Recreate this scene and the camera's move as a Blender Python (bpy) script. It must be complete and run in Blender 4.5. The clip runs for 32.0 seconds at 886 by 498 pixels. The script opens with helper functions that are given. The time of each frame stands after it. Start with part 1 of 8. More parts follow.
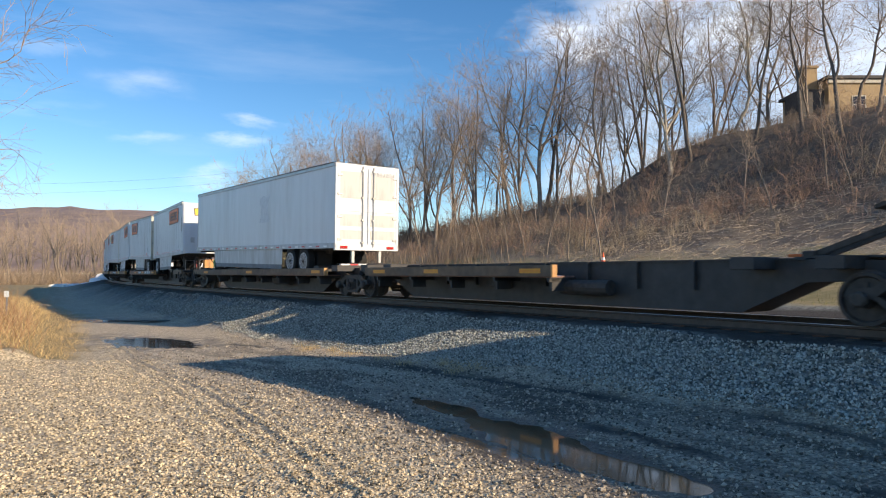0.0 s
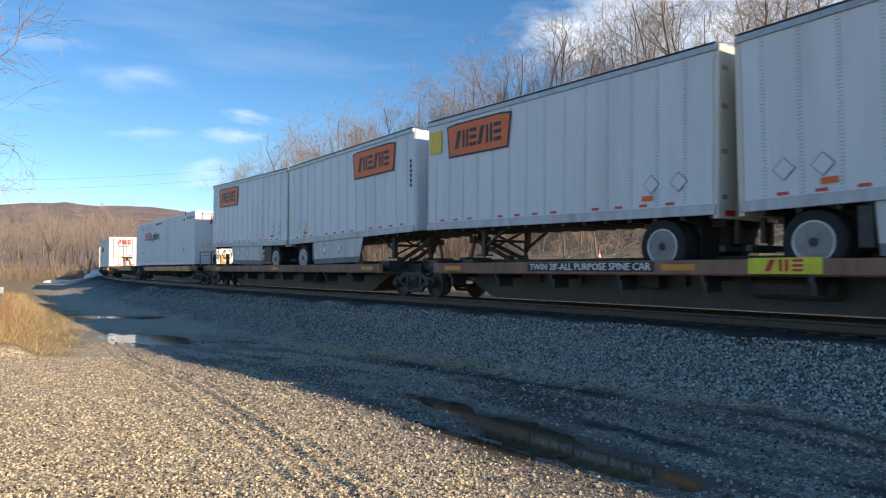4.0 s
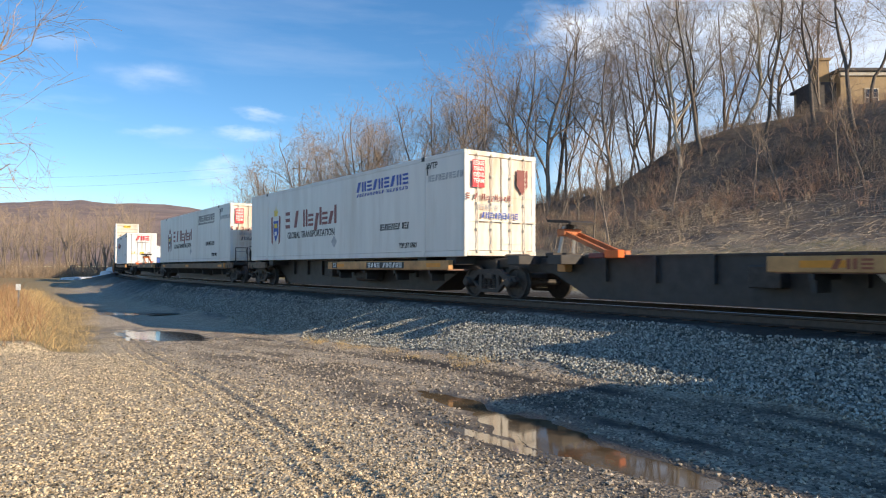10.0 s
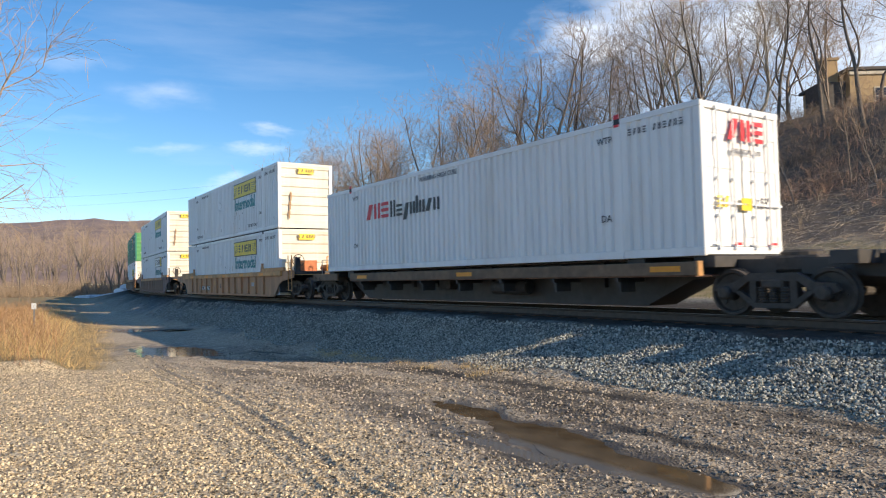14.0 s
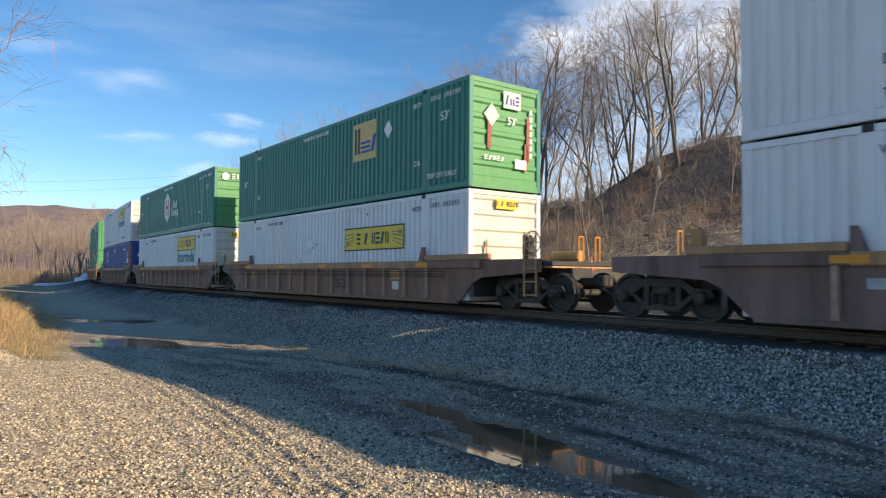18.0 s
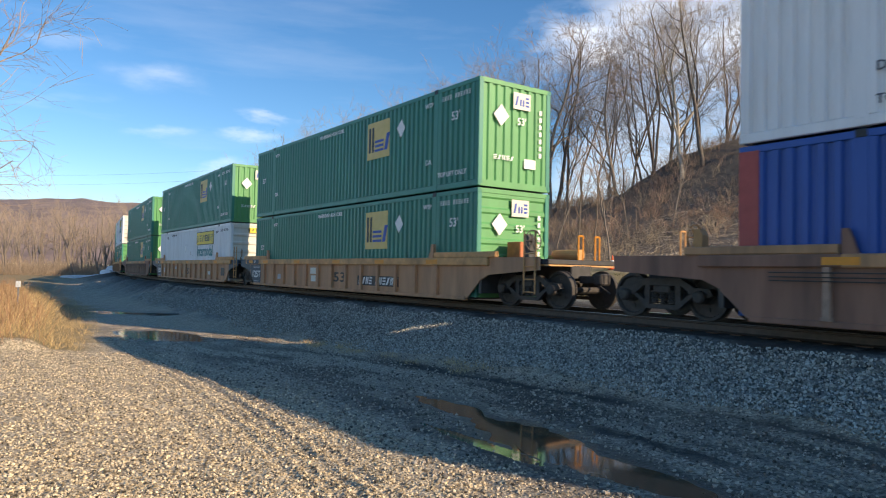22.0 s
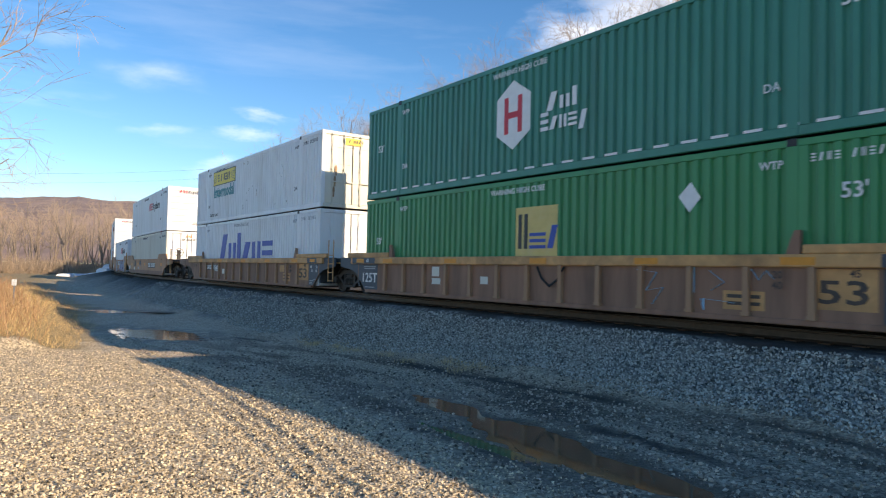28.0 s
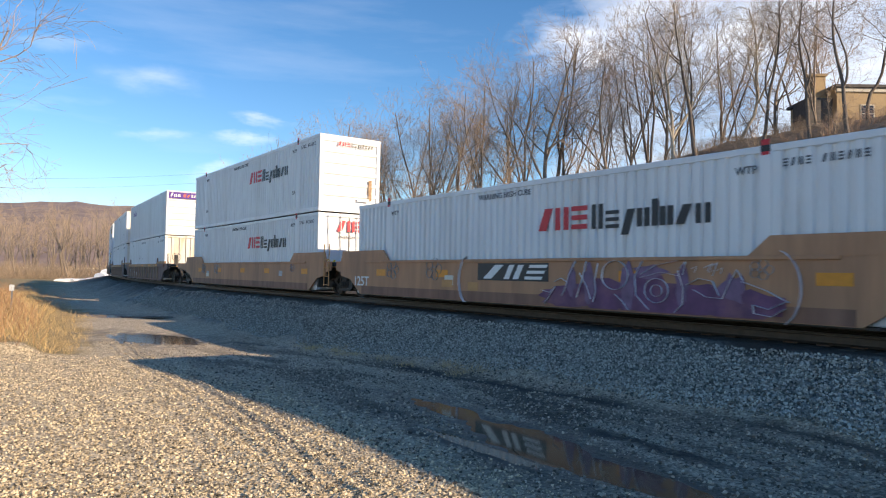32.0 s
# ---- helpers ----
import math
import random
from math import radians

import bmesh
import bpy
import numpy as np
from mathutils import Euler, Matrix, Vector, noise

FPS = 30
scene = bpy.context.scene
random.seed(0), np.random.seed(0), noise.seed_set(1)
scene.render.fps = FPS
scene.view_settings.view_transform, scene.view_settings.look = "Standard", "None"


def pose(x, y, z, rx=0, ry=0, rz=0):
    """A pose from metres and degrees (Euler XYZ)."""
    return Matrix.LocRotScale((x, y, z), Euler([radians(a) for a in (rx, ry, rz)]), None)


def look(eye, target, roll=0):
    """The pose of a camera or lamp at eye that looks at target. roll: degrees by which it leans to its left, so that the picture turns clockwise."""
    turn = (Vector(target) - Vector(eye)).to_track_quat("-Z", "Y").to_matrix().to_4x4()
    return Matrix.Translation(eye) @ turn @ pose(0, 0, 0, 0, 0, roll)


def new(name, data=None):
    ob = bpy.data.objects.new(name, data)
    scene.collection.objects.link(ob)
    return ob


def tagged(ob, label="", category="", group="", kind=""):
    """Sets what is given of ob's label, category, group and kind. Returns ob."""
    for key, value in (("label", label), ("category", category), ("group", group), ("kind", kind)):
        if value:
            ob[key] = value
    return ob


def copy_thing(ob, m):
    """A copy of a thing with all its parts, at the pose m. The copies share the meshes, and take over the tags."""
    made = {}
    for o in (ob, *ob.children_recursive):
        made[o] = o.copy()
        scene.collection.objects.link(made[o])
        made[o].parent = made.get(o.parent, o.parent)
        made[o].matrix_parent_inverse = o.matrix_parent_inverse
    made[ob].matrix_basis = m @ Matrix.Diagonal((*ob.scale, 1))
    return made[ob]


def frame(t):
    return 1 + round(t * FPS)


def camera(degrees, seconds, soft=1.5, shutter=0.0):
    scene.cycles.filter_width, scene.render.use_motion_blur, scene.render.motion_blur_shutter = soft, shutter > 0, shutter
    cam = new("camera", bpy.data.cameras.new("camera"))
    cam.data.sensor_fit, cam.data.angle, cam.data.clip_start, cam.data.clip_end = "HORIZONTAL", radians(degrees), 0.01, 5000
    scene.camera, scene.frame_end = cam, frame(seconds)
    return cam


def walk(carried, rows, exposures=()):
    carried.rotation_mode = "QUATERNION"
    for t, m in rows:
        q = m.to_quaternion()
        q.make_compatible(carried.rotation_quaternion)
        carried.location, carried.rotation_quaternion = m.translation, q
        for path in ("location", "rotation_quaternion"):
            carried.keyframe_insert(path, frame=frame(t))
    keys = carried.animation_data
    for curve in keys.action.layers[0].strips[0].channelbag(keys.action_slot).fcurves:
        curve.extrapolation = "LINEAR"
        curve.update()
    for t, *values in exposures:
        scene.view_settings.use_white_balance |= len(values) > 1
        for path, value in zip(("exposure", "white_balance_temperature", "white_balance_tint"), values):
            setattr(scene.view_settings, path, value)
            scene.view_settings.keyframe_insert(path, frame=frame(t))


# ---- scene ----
# ---- camera: held in the hand at one spot, eye 1.8 m over the dirt road ----
EYE = 2.20
PATH = [  # seconds, yaw, pitch, roll
    (0, -0, 1.98, 0.06), (0.5, -0.04, 1.83, -0.02), (1, -0.05, 1.64, -0.08), (1.5, -0.02, 1.55, -0.06),
    (2, -0.07, 1.5, 0.11), (2.5, -0.08, 1.55, 0.07), (3, -0.14, 1.64, -0.05), (3.5, -0.18, 1.75, -0.02),
    (4, -0.34, 1.7, -0.02), (4.5, -0.22, 1.71, 0.12), (6.5, -0, 1.66, -0.39), (7, -0.34, 1.65, -0.31),
    (7.5, -0.53, 1.66, -0.29), (8, -0.46, 1.7, -0.47), (8.5, -0.05, 1.68, -0.27), (9, 0.04, 1.62, -0.3),
    (9.5, 0.33, 1.54, -0.12), (10, 0.69, 1.46, -0.02), (10.5, 0.87, 1.43, -0.22), (11, 1.42, 1.53, -0.36),
    (11.5, 1.6, 1.57, -0.3), (12, 1.57, 1.55, -0.17), (12.5, 1.58, 2.07, 0.75), (13, 1.65, 2.31, 1.67),
    (13.5, 1.68, 2.29, 1.56), (15.5, 0.32, 2.24, -0.35), (16, -0.67, 2.19, -0.79), (16.5, -0.83, 2.27, -0.88),
    (17, -0.82, 2.28, -0.6), (17.5, -1.05, 2.5, -0.05), (18, -0.97, 2.19, -0.44), (18.5, -0.77, 1.85, -0.57),
    (19, -0.55, 1.77, -0.74), (19.5, -0.19, 1.76, -0.84), (20, -0.04, 1.75, -0.85), (20.5, 0.4, 1.84, -1.07),
    (21, 0.5, 1.9, -1.19), (21.5, 0.65, 1.9, -0.92), (22, 0.7, 1.91, -1.15), (22.5, 0.71, 1.95, -1.29),
    (23, 0.6, 1.98, -1.3), (23.5, 0.29, 1.98, -1.38), (24, 0.31, 1.98, -1.26), (24.5, 0.47, 1.98, -1.08),
    (26.5, 0.67, 2.02, -1.25), (27, 0.69, 1.95, -1.35), (27.5, 0.65, 1.87, -1.27), (28, 0.46, 1.85, -1.27),
    (28.5, 0.29, 1.86, -1.17), (29, 0.32, 1.9, -1.23), (29.5, 0.34, 1.97, -1.05), (30, 0.23, 2.05, -0.91),
    (30.5, 0.2, 2.02, -1.05), (31, 0.16, 2, -1.23), (31.5, 0.27, 2.03, -1.03), (32, 0.32, 2.13, -1.01),
]
cam = camera(65.6, 32.0, soft=1.1, shutter=0.1)
walk(cam, [(t, pose(0, 0, EYE, 90 + p, r, w)) for t, w, p, r in PATH],
     [(t, e, 6600 + 20 * max(0, min(t - 13.5, 12)), 11 + 0.2 * max(0, min(t - 13.5, 12))) for t, e in ((0, 0.32), (8, 0.33), (11, 0.27), (13.5, 0.30), (15.5, 0.24), (18, 0.26), (22, 0.32), (22.6, 0.36), (23.2, 0.54), (24.5, 0.58), (26.5, 0.52), (28.4, 0.50), (29.5, 0.40), (32, 0.44))])

# ---- the track's line: arc length s in metres, 0 straight ahead, growing with the train's run ----
SPEED = 15.5
RAIL = 1.37
TH0, K1, K2, K3 = 0.6291, -1.0353e-3, -2.2591e-4, -3.126e-6
LS = np.arange(-760.0, 620.0, 0.5)
_sc = np.clip(LS, -62, 12)
LTH = TH0 + K1 * _sc + K2 * _sc ** 2 / 2 + K3 * _sc ** 3 / 3 + 0.0021 * np.clip(LS - _sc, -900, 60)
_dx, _dy = np.sin(LTH), -np.cos(LTH)
LX = np.concatenate([[0], np.cumsum((_dx[1:] + _dx[:-1]) / 2 * 0.5)])
LY = np.concatenate([[0], np.cumsum((_dy[1:] + _dy[:-1]) / 2 * 0.5)])
LX -= np.interp(0, LS, LX)
LY += 21.01 - np.interp(0, LS, LY)


def line(s):
    return Vector((np.interp(s, LS, LX), np.interp(s, LS, LY)))


def on_track(s, half=6.5):
    """The pose of a car whose middle is at s: x along its run, y to the far side, z = 0 on the rails' top."""
    a, b = line(s - half), line(s + half)
    c, u = (a + b) / 2, b - a
    return pose(c.x, c.y, RAIL, 0, 0, math.degrees(math.atan2(u.y, u.x)))


def track_coords(x, y):
    """Arc length and distance from the track's middle line, positive on the camera's side."""
    px, py, pt, ps = LX[::6], LY[::6], LTH[::6], LS[::6]
    x, y = np.asarray(x, float).ravel(), np.asarray(y, float).ravel()
    s, d = np.empty_like(x), np.empty_like(x)
    for i in range(0, len(x), 8000):
        xs, ys = x[i:i + 8000, None], y[i:i + 8000, None]
        j = np.argmin((xs - px) ** 2 + (ys - py) ** 2, axis=1)
        ex, ey = xs[:, 0] - px[j], ys[:, 0] - py[j]
        ux, uy = np.sin(pt[j]), -np.cos(pt[j])
        s[i:i + 8000] = ps[j] + ex * ux + ey * uy
        d[i:i + 8000] = ex * uy - ey * ux
    return s, d


def from_track(s, d):
    """World x, y of a point at arc length s and distance d (positive on the camera's side)."""
    th = np.interp(s, LS, LTH)
    return np.interp(s, LS, LX) - np.cos(th) * d, np.interp(s, LS, LY) - np.sin(th) * d


# ---- light ----
SUN = Vector((2.14, -1.216, 1.0)).normalized()
world = bpy.data.worlds.new("sky")
scene.world = world
world.use_nodes = True
wn, wl = world.node_tree.nodes, world.node_tree.links
wn.clear()
sky = wn.new("ShaderNodeTexSky")
sky.sky_type, sky.sun_disc = "NISHITA", False
sky.sun_elevation = math.asin(SUN.z)
sky.sun_rotation = math.atan2(SUN.x, SUN.y)
sky.air_density, sky.dust_density, sky.ozone_density = 1.0, 0.1, 3.5
sky.altitude = 300
w_geo = wn.new("ShaderNodeTexCoord")
w_sat = wn.new("ShaderNodeHueSaturation")
w_sat.inputs["Saturation"].default_value, w_sat.inputs["Value"].default_value = 1.2, 0.96


def cloud_layer(scale, stretch, turn, lo, hi, detail):
    """Noise on the sky's dome, drawn out along the wind."""
    mp, nz, rp = wn.new("ShaderNodeMapping"), wn.new("ShaderNodeTexNoise"), wn.new("ShaderNodeMapRange")
    mp.inputs["Scale"].default_value, mp.inputs["Rotation"].default_value = stretch, turn
    nz.inputs["Scale"].default_value, nz.inputs["Detail"].default_value, nz.inputs["Roughness"].default_value = scale, detail, 0.58
    rp.inputs["From Min"].default_value, rp.inputs["From Max"].default_value = lo, hi
    wl.new(w_geo.outputs["Generated"], mp.inputs["Vector"])
    wl.new(mp.outputs["Vector"], nz.inputs["Vector"])
    wl.new(nz.outputs["Fac"], rp.inputs["Value"])
    return rp.outputs["Result"]


def w_math(kind, a, b):
    q = wn.new("ShaderNodeMath")
    q.operation, q.use_clamp = kind, True
    for i, v in enumerate((a, b)):
        if isinstance(v, (int, float)):
            q.inputs[i].default_value = v
        else:
            wl.new(v, q.inputs[i])
    return q.outputs["Value"]


streaks = cloud_layer(2.1, (1.0, 1.0, 7.0), (0.0, 0.06, 0.3), 0.52, 0.92, 7)
bank = cloud_layer(3.4, (1.0, 1.0, 1.7), (0.1, 0.0, 0.9), 0.25, 0.75, 8)
w_dot = wn.new("ShaderNodeVectorMath")
w_dot.operation = "DOT_PRODUCT"
w_dot.inputs[1].default_value = Vector((0.62, 0.76, 0.17)).normalized()
wl.new(w_geo.outputs["Generated"], w_dot.inputs[0])
w_side = wn.new("ShaderNodeMapRange")
w_side.interpolation_type = "SMOOTHSTEP"
w_side.inputs["From Min"].default_value, w_side.inputs["From Max"].default_value = 0.74, 0.98
wl.new(w_dot.outputs["Value"], w_side.inputs["Value"])
wisp_noise = cloud_layer(11.0, (1.0, 1.0, 3.6), (0.0, -0.22, 0.5), 0.34, 0.70, 9)
warp_u, warp_v = cloud_layer(7.0, (1.0, 1.0, 2.0), (0.3, 0.1, 0.2), 0.0, 1.0, 6), cloud_layer(9.0, (1.0, 1.0, 2.6), (0.7, 0.4, 1.1), 0.0, 1.0, 6)
WISPS = [  # single small clouds: bearing and height per metre ahead, half width, half height, tilt, thickness
    (-0.435, 0.278, 0.115, 0.030, -0.10, 0.34), (-0.545, 0.330, 0.09, 0.014, -0.05, 0.20), (-0.262, 0.221, 0.062, 0.013, -0.12, 0.70), (-0.300, 0.196, 0.060, 0.013, 0.02, 0.62),
    (-0.335, 0.142, 0.085, 0.026, 0.12, 0.85), (-0.435, 0.198, 0.075, 0.012, 0.03, 0.40), (-0.58, 0.245, 0.10, 0.012, 0.0, 0.16), (0.165, 0.350, 0.105, 0.060, 0.5, 0.75), (0.20, 0.318, 0.06, 0.030, 0.3, 0.8)]
w_xyz = wn.new("ShaderNodeSeparateXYZ")
wl.new(w_geo.outputs["Generated"], w_xyz.inputs["Vector"])


def w_raw(kind, a, b):
    v = w_math(kind, a, b)
    v.node.use_clamp = False
    return v


w_ahead = w_raw("MAXIMUM", w_xyz.outputs["Y"], 0.05)
w_u, w_v = w_raw("DIVIDE", w_xyz.outputs["X"], w_ahead), w_raw("DIVIDE", w_xyz.outputs["Z"], w_ahead)
w_u = w_raw("ADD", w_u, w_raw("MULTIPLY", w_raw("SUBTRACT", warp_u, 0.5), 0.22))
w_v = w_raw("ADD", w_v, w_raw("MULTIPLY", w_raw("SUBTRACT", warp_v, 0.5), 0.055))
wisps = None
for cu, cv, ca, cb, ct, thick in WISPS:
    du, dv = w_raw("SUBTRACT", w_u, cu), w_raw("SUBTRACT", w_v, cv)
    dv = w_raw("SUBTRACT", dv, w_raw("MULTIPLY", du, ct))
    qa, qb = w_raw("DIVIDE", du, ca), w_raw("DIVIDE", dv, cb)
    q = w_math("SUBTRACT", 1.0, w_raw("ADD", w_raw("MULTIPLY", qa, qa), w_raw("MULTIPLY", qb, qb)))
    q = w_math("MULTIPLY", w_math("MULTIPLY", q, q), thick)
    wisps = q if wisps is None else w_math("ADD", wisps, q)
wisps = w_math("MULTIPLY", w_math("MULTIPLY", wisps, 0.75), w_math("ADD", w_math("MULTIPLY", wisp_noise, 0.95), 0.05))
w_all = w_math("ADD", w_math("MULTIPLY", streaks, 0.16), w_math("MULTIPLY", w_math("SUBTRACT", w_raw("ADD", w_raw("MULTIPLY", bank, 1.5), w_raw("MULTIPLY", w_side.outputs["Result"], 1.6)), 1.62), 0.72))
w_all = w_math("ADD", w_all, wisps)
w_mix = wn.new("ShaderNodeMixRGB")
w_mix.inputs["Color2"].default_value = (7.9, 8.1, 8.4, 1)
w_bg = wn.new("ShaderNodeBackground")
w_bg.inputs["Strength"].default_value = 0.143
w_out = wn.new("ShaderNodeOutputWorld")
wl.new(w_all, w_mix.inputs["Fac"])
wl.new(sky.outputs["Color"], w_sat.inputs["Color"])
wl.new(w_sat.outputs["Color"], w_mix.inputs["Color1"])
wl.new(w_mix.outputs["Color"], w_bg.inputs["Color"])
wl.new(w_bg.outputs["Background"], w_out.inputs["Surface"])
sun = new("sun", bpy.data.lights.new("sun", "SUN"))
sun.data.energy, sun.data.angle, sun.data.color = 5.0, radians(0.5), (1.0, 0.82, 0.58)
sun.matrix_world = look(SUN * 200, (0, 0, 0))

# ---- materials ----
MATS = {}


def mat(name, color, rough=0.6, metal=0.0, vary=0.15, scale=6.0, bump=0.1, dirt=None, dirt_amount=0.5, dirt_scale=1.3,
        streak=False, island=0.0, bump_scale=None, spec=0.5):
    """A procedural surface: two scales of variation, stains of a second colour, fine relief."""
    if name in MATS:
        return MATS[name]
    m = bpy.data.materials.new(name)
    m.use_nodes = True
    n, l = m.node_tree.nodes, m.node_tree.links
    bs = n["Principled BSDF"]
    bs.inputs["Roughness"].default_value, bs.inputs["Metallic"].default_value = rough, metal
    bs.inputs["Specular IOR Level"].default_value = spec
    co = n.new("ShaderNodeTexCoord")
    vec = co.outputs["Object"]
    if streak:
        mp = n.new("ShaderNodeMapping")
        mp.inputs["Scale"].default_value = (1.0, 1.0, 0.16)
        l.new(vec, mp.inputs["Vector"])
        vec = mp.outputs["Vector"]
    fine = n.new("ShaderNodeTexNoise")
    fine.inputs["Scale"].default_value, fine.inputs["Detail"].default_value = scale, 6
    l.new(vec, fine.inputs["Vector"])
    hsv = n.new("ShaderNodeHueSaturation")
    hsv.inputs["Color"].default_value = (*color, 1)
    val = n.new("ShaderNodeMapRange")
    val.inputs["From Min"].default_value, val.inputs["From Max"].default_value = 0.3, 0.7
    val.inputs["To Min"].default_value, val.inputs["To Max"].default_value = 1 - vary, 1 + vary
    l.new(fine.outputs["Fac"], val.inputs["Value"])
    value = val.outputs["Result"]
    if island:
        geo = n.new("ShaderNodeNewGeometry")
        r = n.new("ShaderNodeMapRange")
        r.inputs["To Min"].default_value, r.inputs["To Max"].default_value = 1 - island, 1 + island
        l.new(geo.outputs["Random Per Island"], r.inputs["Value"])
        mul = n.new("ShaderNodeMath")
        mul.operation = "MULTIPLY"
        l.new(value, mul.inputs[0])
        l.new(r.outputs["Result"], mul.inputs[1])
        value = mul.outputs["Value"]
    l.new(value, hsv.inputs["Value"])
    col = hsv.outputs["Color"]
    if dirt:
        big = n.new("ShaderNodeTexNoise")
        big.inputs["Scale"].default_value, big.inputs["Detail"].default_value = dirt_scale, 8
        big.inputs["Roughness"].default_value = 0.65
        l.new(vec, big.inputs["Vector"])
        ramp = n.new("ShaderNodeMapRange")
        ramp.inputs["From Min"].default_value, ramp.inputs["From Max"].default_value = 0.48, 0.72
        ramp.inputs["To Max"].default_value = dirt_amount
        l.new(big.outputs["Fac"], ramp.inputs["Value"])
        mix = n.new("ShaderNodeMixRGB")
        mix.inputs["Color2"].default_value = (*dirt, 1)
        l.new(ramp.outputs["Result"], mix.inputs["Fac"])
        l.new(col, mix.inputs["Color1"])
        col = mix.outputs["Color"]
    l.new(col, bs.inputs["Base Color"])
    if bump:
        bp = n.new("ShaderNodeBump")
        bp.inputs["Strength"].default_value, bp.inputs["Distance"].default_value = bump, 0.02
        src = fine
        if bump_scale:
            src = n.new("ShaderNodeTexNoise")
            src.inputs["Scale"].default_value, src.inputs["Detail"].default_value = bump_scale, 4
            l.new(co.outputs["Object"], src.inputs["Vector"])
        l.new(src.outputs["Fac"], bp.inputs["Height"])
        l.new(bp.outputs["Normal"], bs.inputs["Normal"])
    MATS[name] = m
    return m


# ---- mesh tools ----
class Form:
    """Collects boxes, tubes and plates into one mesh."""

    def __init__(self):
        self.v, self.f = [], []

    def add(self, v, f):
        k = len(self.v)
        self.v += [tuple(p) for p in v]
        self.f += [tuple(i + k for i in q) for q in f]
        return self

    def box(self, x0, x1, y0, y1, z0, z1, c=0.0, m=None):
        """A box with its long edges chamfered by c."""
        if c:
            h = min(c, abs(x1 - x0) / 3, abs(y1 - y0) / 3, abs(z1 - z0) / 3)
            v, f = [], []
            ring = [(x0 + h, y0), (x1 - h, y0), (x1, y0 + h), (x1, y1 - h), (x1 - h, y1), (x0 + h, y1), (x0, y1 - h), (x0, y0 + h)]
            ins = [(min(max(x, x0 + h), x1 - h), min(max(y, y0 + h), y1 - h)) for x, y in ring]
            for z, rr in ((z0, ins), (z0 + h, ring), (z1 - h, ring), (z1, ins)):
                v += [(x, y, z) for x, y in rr]
            for k in range(3):
                f += [(8 * k + i, 8 * k + (i + 1) % 8, 8 * k + 8 + (i + 1) % 8, 8 * k + 8 + i) for i in range(8)]
            f += [tuple(range(7, -1, -1)), tuple(range(24, 32))]
        else:
            v = [(x, y, z) for z in (z0, z1) for x, y in ((x0, y0), (x1, y0), (x1, y1), (x0, y1))]
            f = [(3, 2, 1, 0), (4, 5, 6, 7), (0, 1, 5, 4), (1, 2, 6, 5), (2, 3, 7, 6), (3, 0, 4, 7)]
        if m:
            v = [m @ Vector(p) for p in v]
        return self.add(v, f)

    def beam(self, a, b, w, h):
        """A square bar from a to b."""
        a, b = Vector(a), Vector(b)
        m = look(a, b)
        return self.box(-w / 2, w / 2, -h / 2, h / 2, -(b - a).length, 0, 0, m)

    def tube(self, a, b, r0, r1=None, n=10, cap=True):
        a, b = Vector(a), Vector(b)
        r1 = r0 if r1 is None else r1
        m = (b - a).to_track_quat("Z", "Y").to_matrix()
        v = []
        for p, r in ((a, r0), (b, r1)):
            v += [p + m @ Vector((r * math.cos(i * math.tau / n), r * math.sin(i * math.tau / n), 0)) for i in range(n)]
        f = [(i, (i + 1) % n, n + (i + 1) % n, n + i) for i in range(n)]
        if cap:
            f += [tuple(range(n - 1, -1, -1)), tuple(range(n, 2 * n))]
        return self.add(v, f)

    def turn(self, profile, n=20, axis="y", at=(0, 0, 0)):
        """A turned body: profile of (along, radius) about an axis through at."""
        v, f = [], []
        for a, r in profile:
            for i in range(n):
                c, s = r * math.cos(i * math.tau / n), r * math.sin(i * math.tau / n)
                v.append({"y": (at[0] + c, at[1] + a, at[2] + s), "z": (at[0] + c, at[1] + s, at[2] + a), "x": (at[0] + a, at[1] + c, at[2] + s)}[axis])
        for k in range(len(profile) - 1):
            f += [(k * n + i, k * n + (i + 1) % n, (k + 1) * n + (i + 1) % n, (k + 1) * n + i) for i in range(n)]
        f += [tuple(range(n - 1, -1, -1)), tuple(range((len(profile) - 1) * n, len(profile) * n))]
        return self.add(v, f)

    def plate(self, outline, y0, y1):
        """A plate of that x, z outline between two y."""
        n = len(outline)
        v = [(x, y, z) for y in (y0, y1) for x, z in outline]
        f = [tuple(range(n)), tuple(range(2 * n - 1, n - 1, -1))]
        f += [((i + 1) % n, i, n + i, n + (i + 1) % n) for i in range(n)]
        return self.add(v, f)

    def mesh(self, name, fix=True):
        me = bpy.data.meshes.new(name)
        me.from_pydata(self.v, [], self.f)
        if fix:
            bm = bmesh.new()
            bm.from_mesh(me)
            bmesh.ops.recalc_face_normals(bm, faces=bm.faces)
            bm.to_mesh(me)
            bm.free()
        me.materials.append(None)
        return me


def array_mesh(name, v, f, smooth=False):
    """A mesh from arrays: vertices (n, 3), faces (m, 3) or (m, 4)."""
    me = bpy.data.meshes.new(name)
    k = f.shape[1]
    me.vertices.add(len(v))
    me.vertices.foreach_set("co", np.ascontiguousarray(v, dtype=np.float32).ravel())
    me.loops.add(f.size)
    me.loops.foreach_set("vertex_index", np.ascontiguousarray(f, dtype=np.int32).ravel())
    me.polygons.add(len(f))
    me.polygons.foreach_set("loop_start", np.arange(0, f.size, k, dtype=np.int32))
    me.polygons.foreach_set("use_smooth", np.full(len(f), smooth))
    me.update(calc_edges=True)
    me.materials.append(None)
    return me


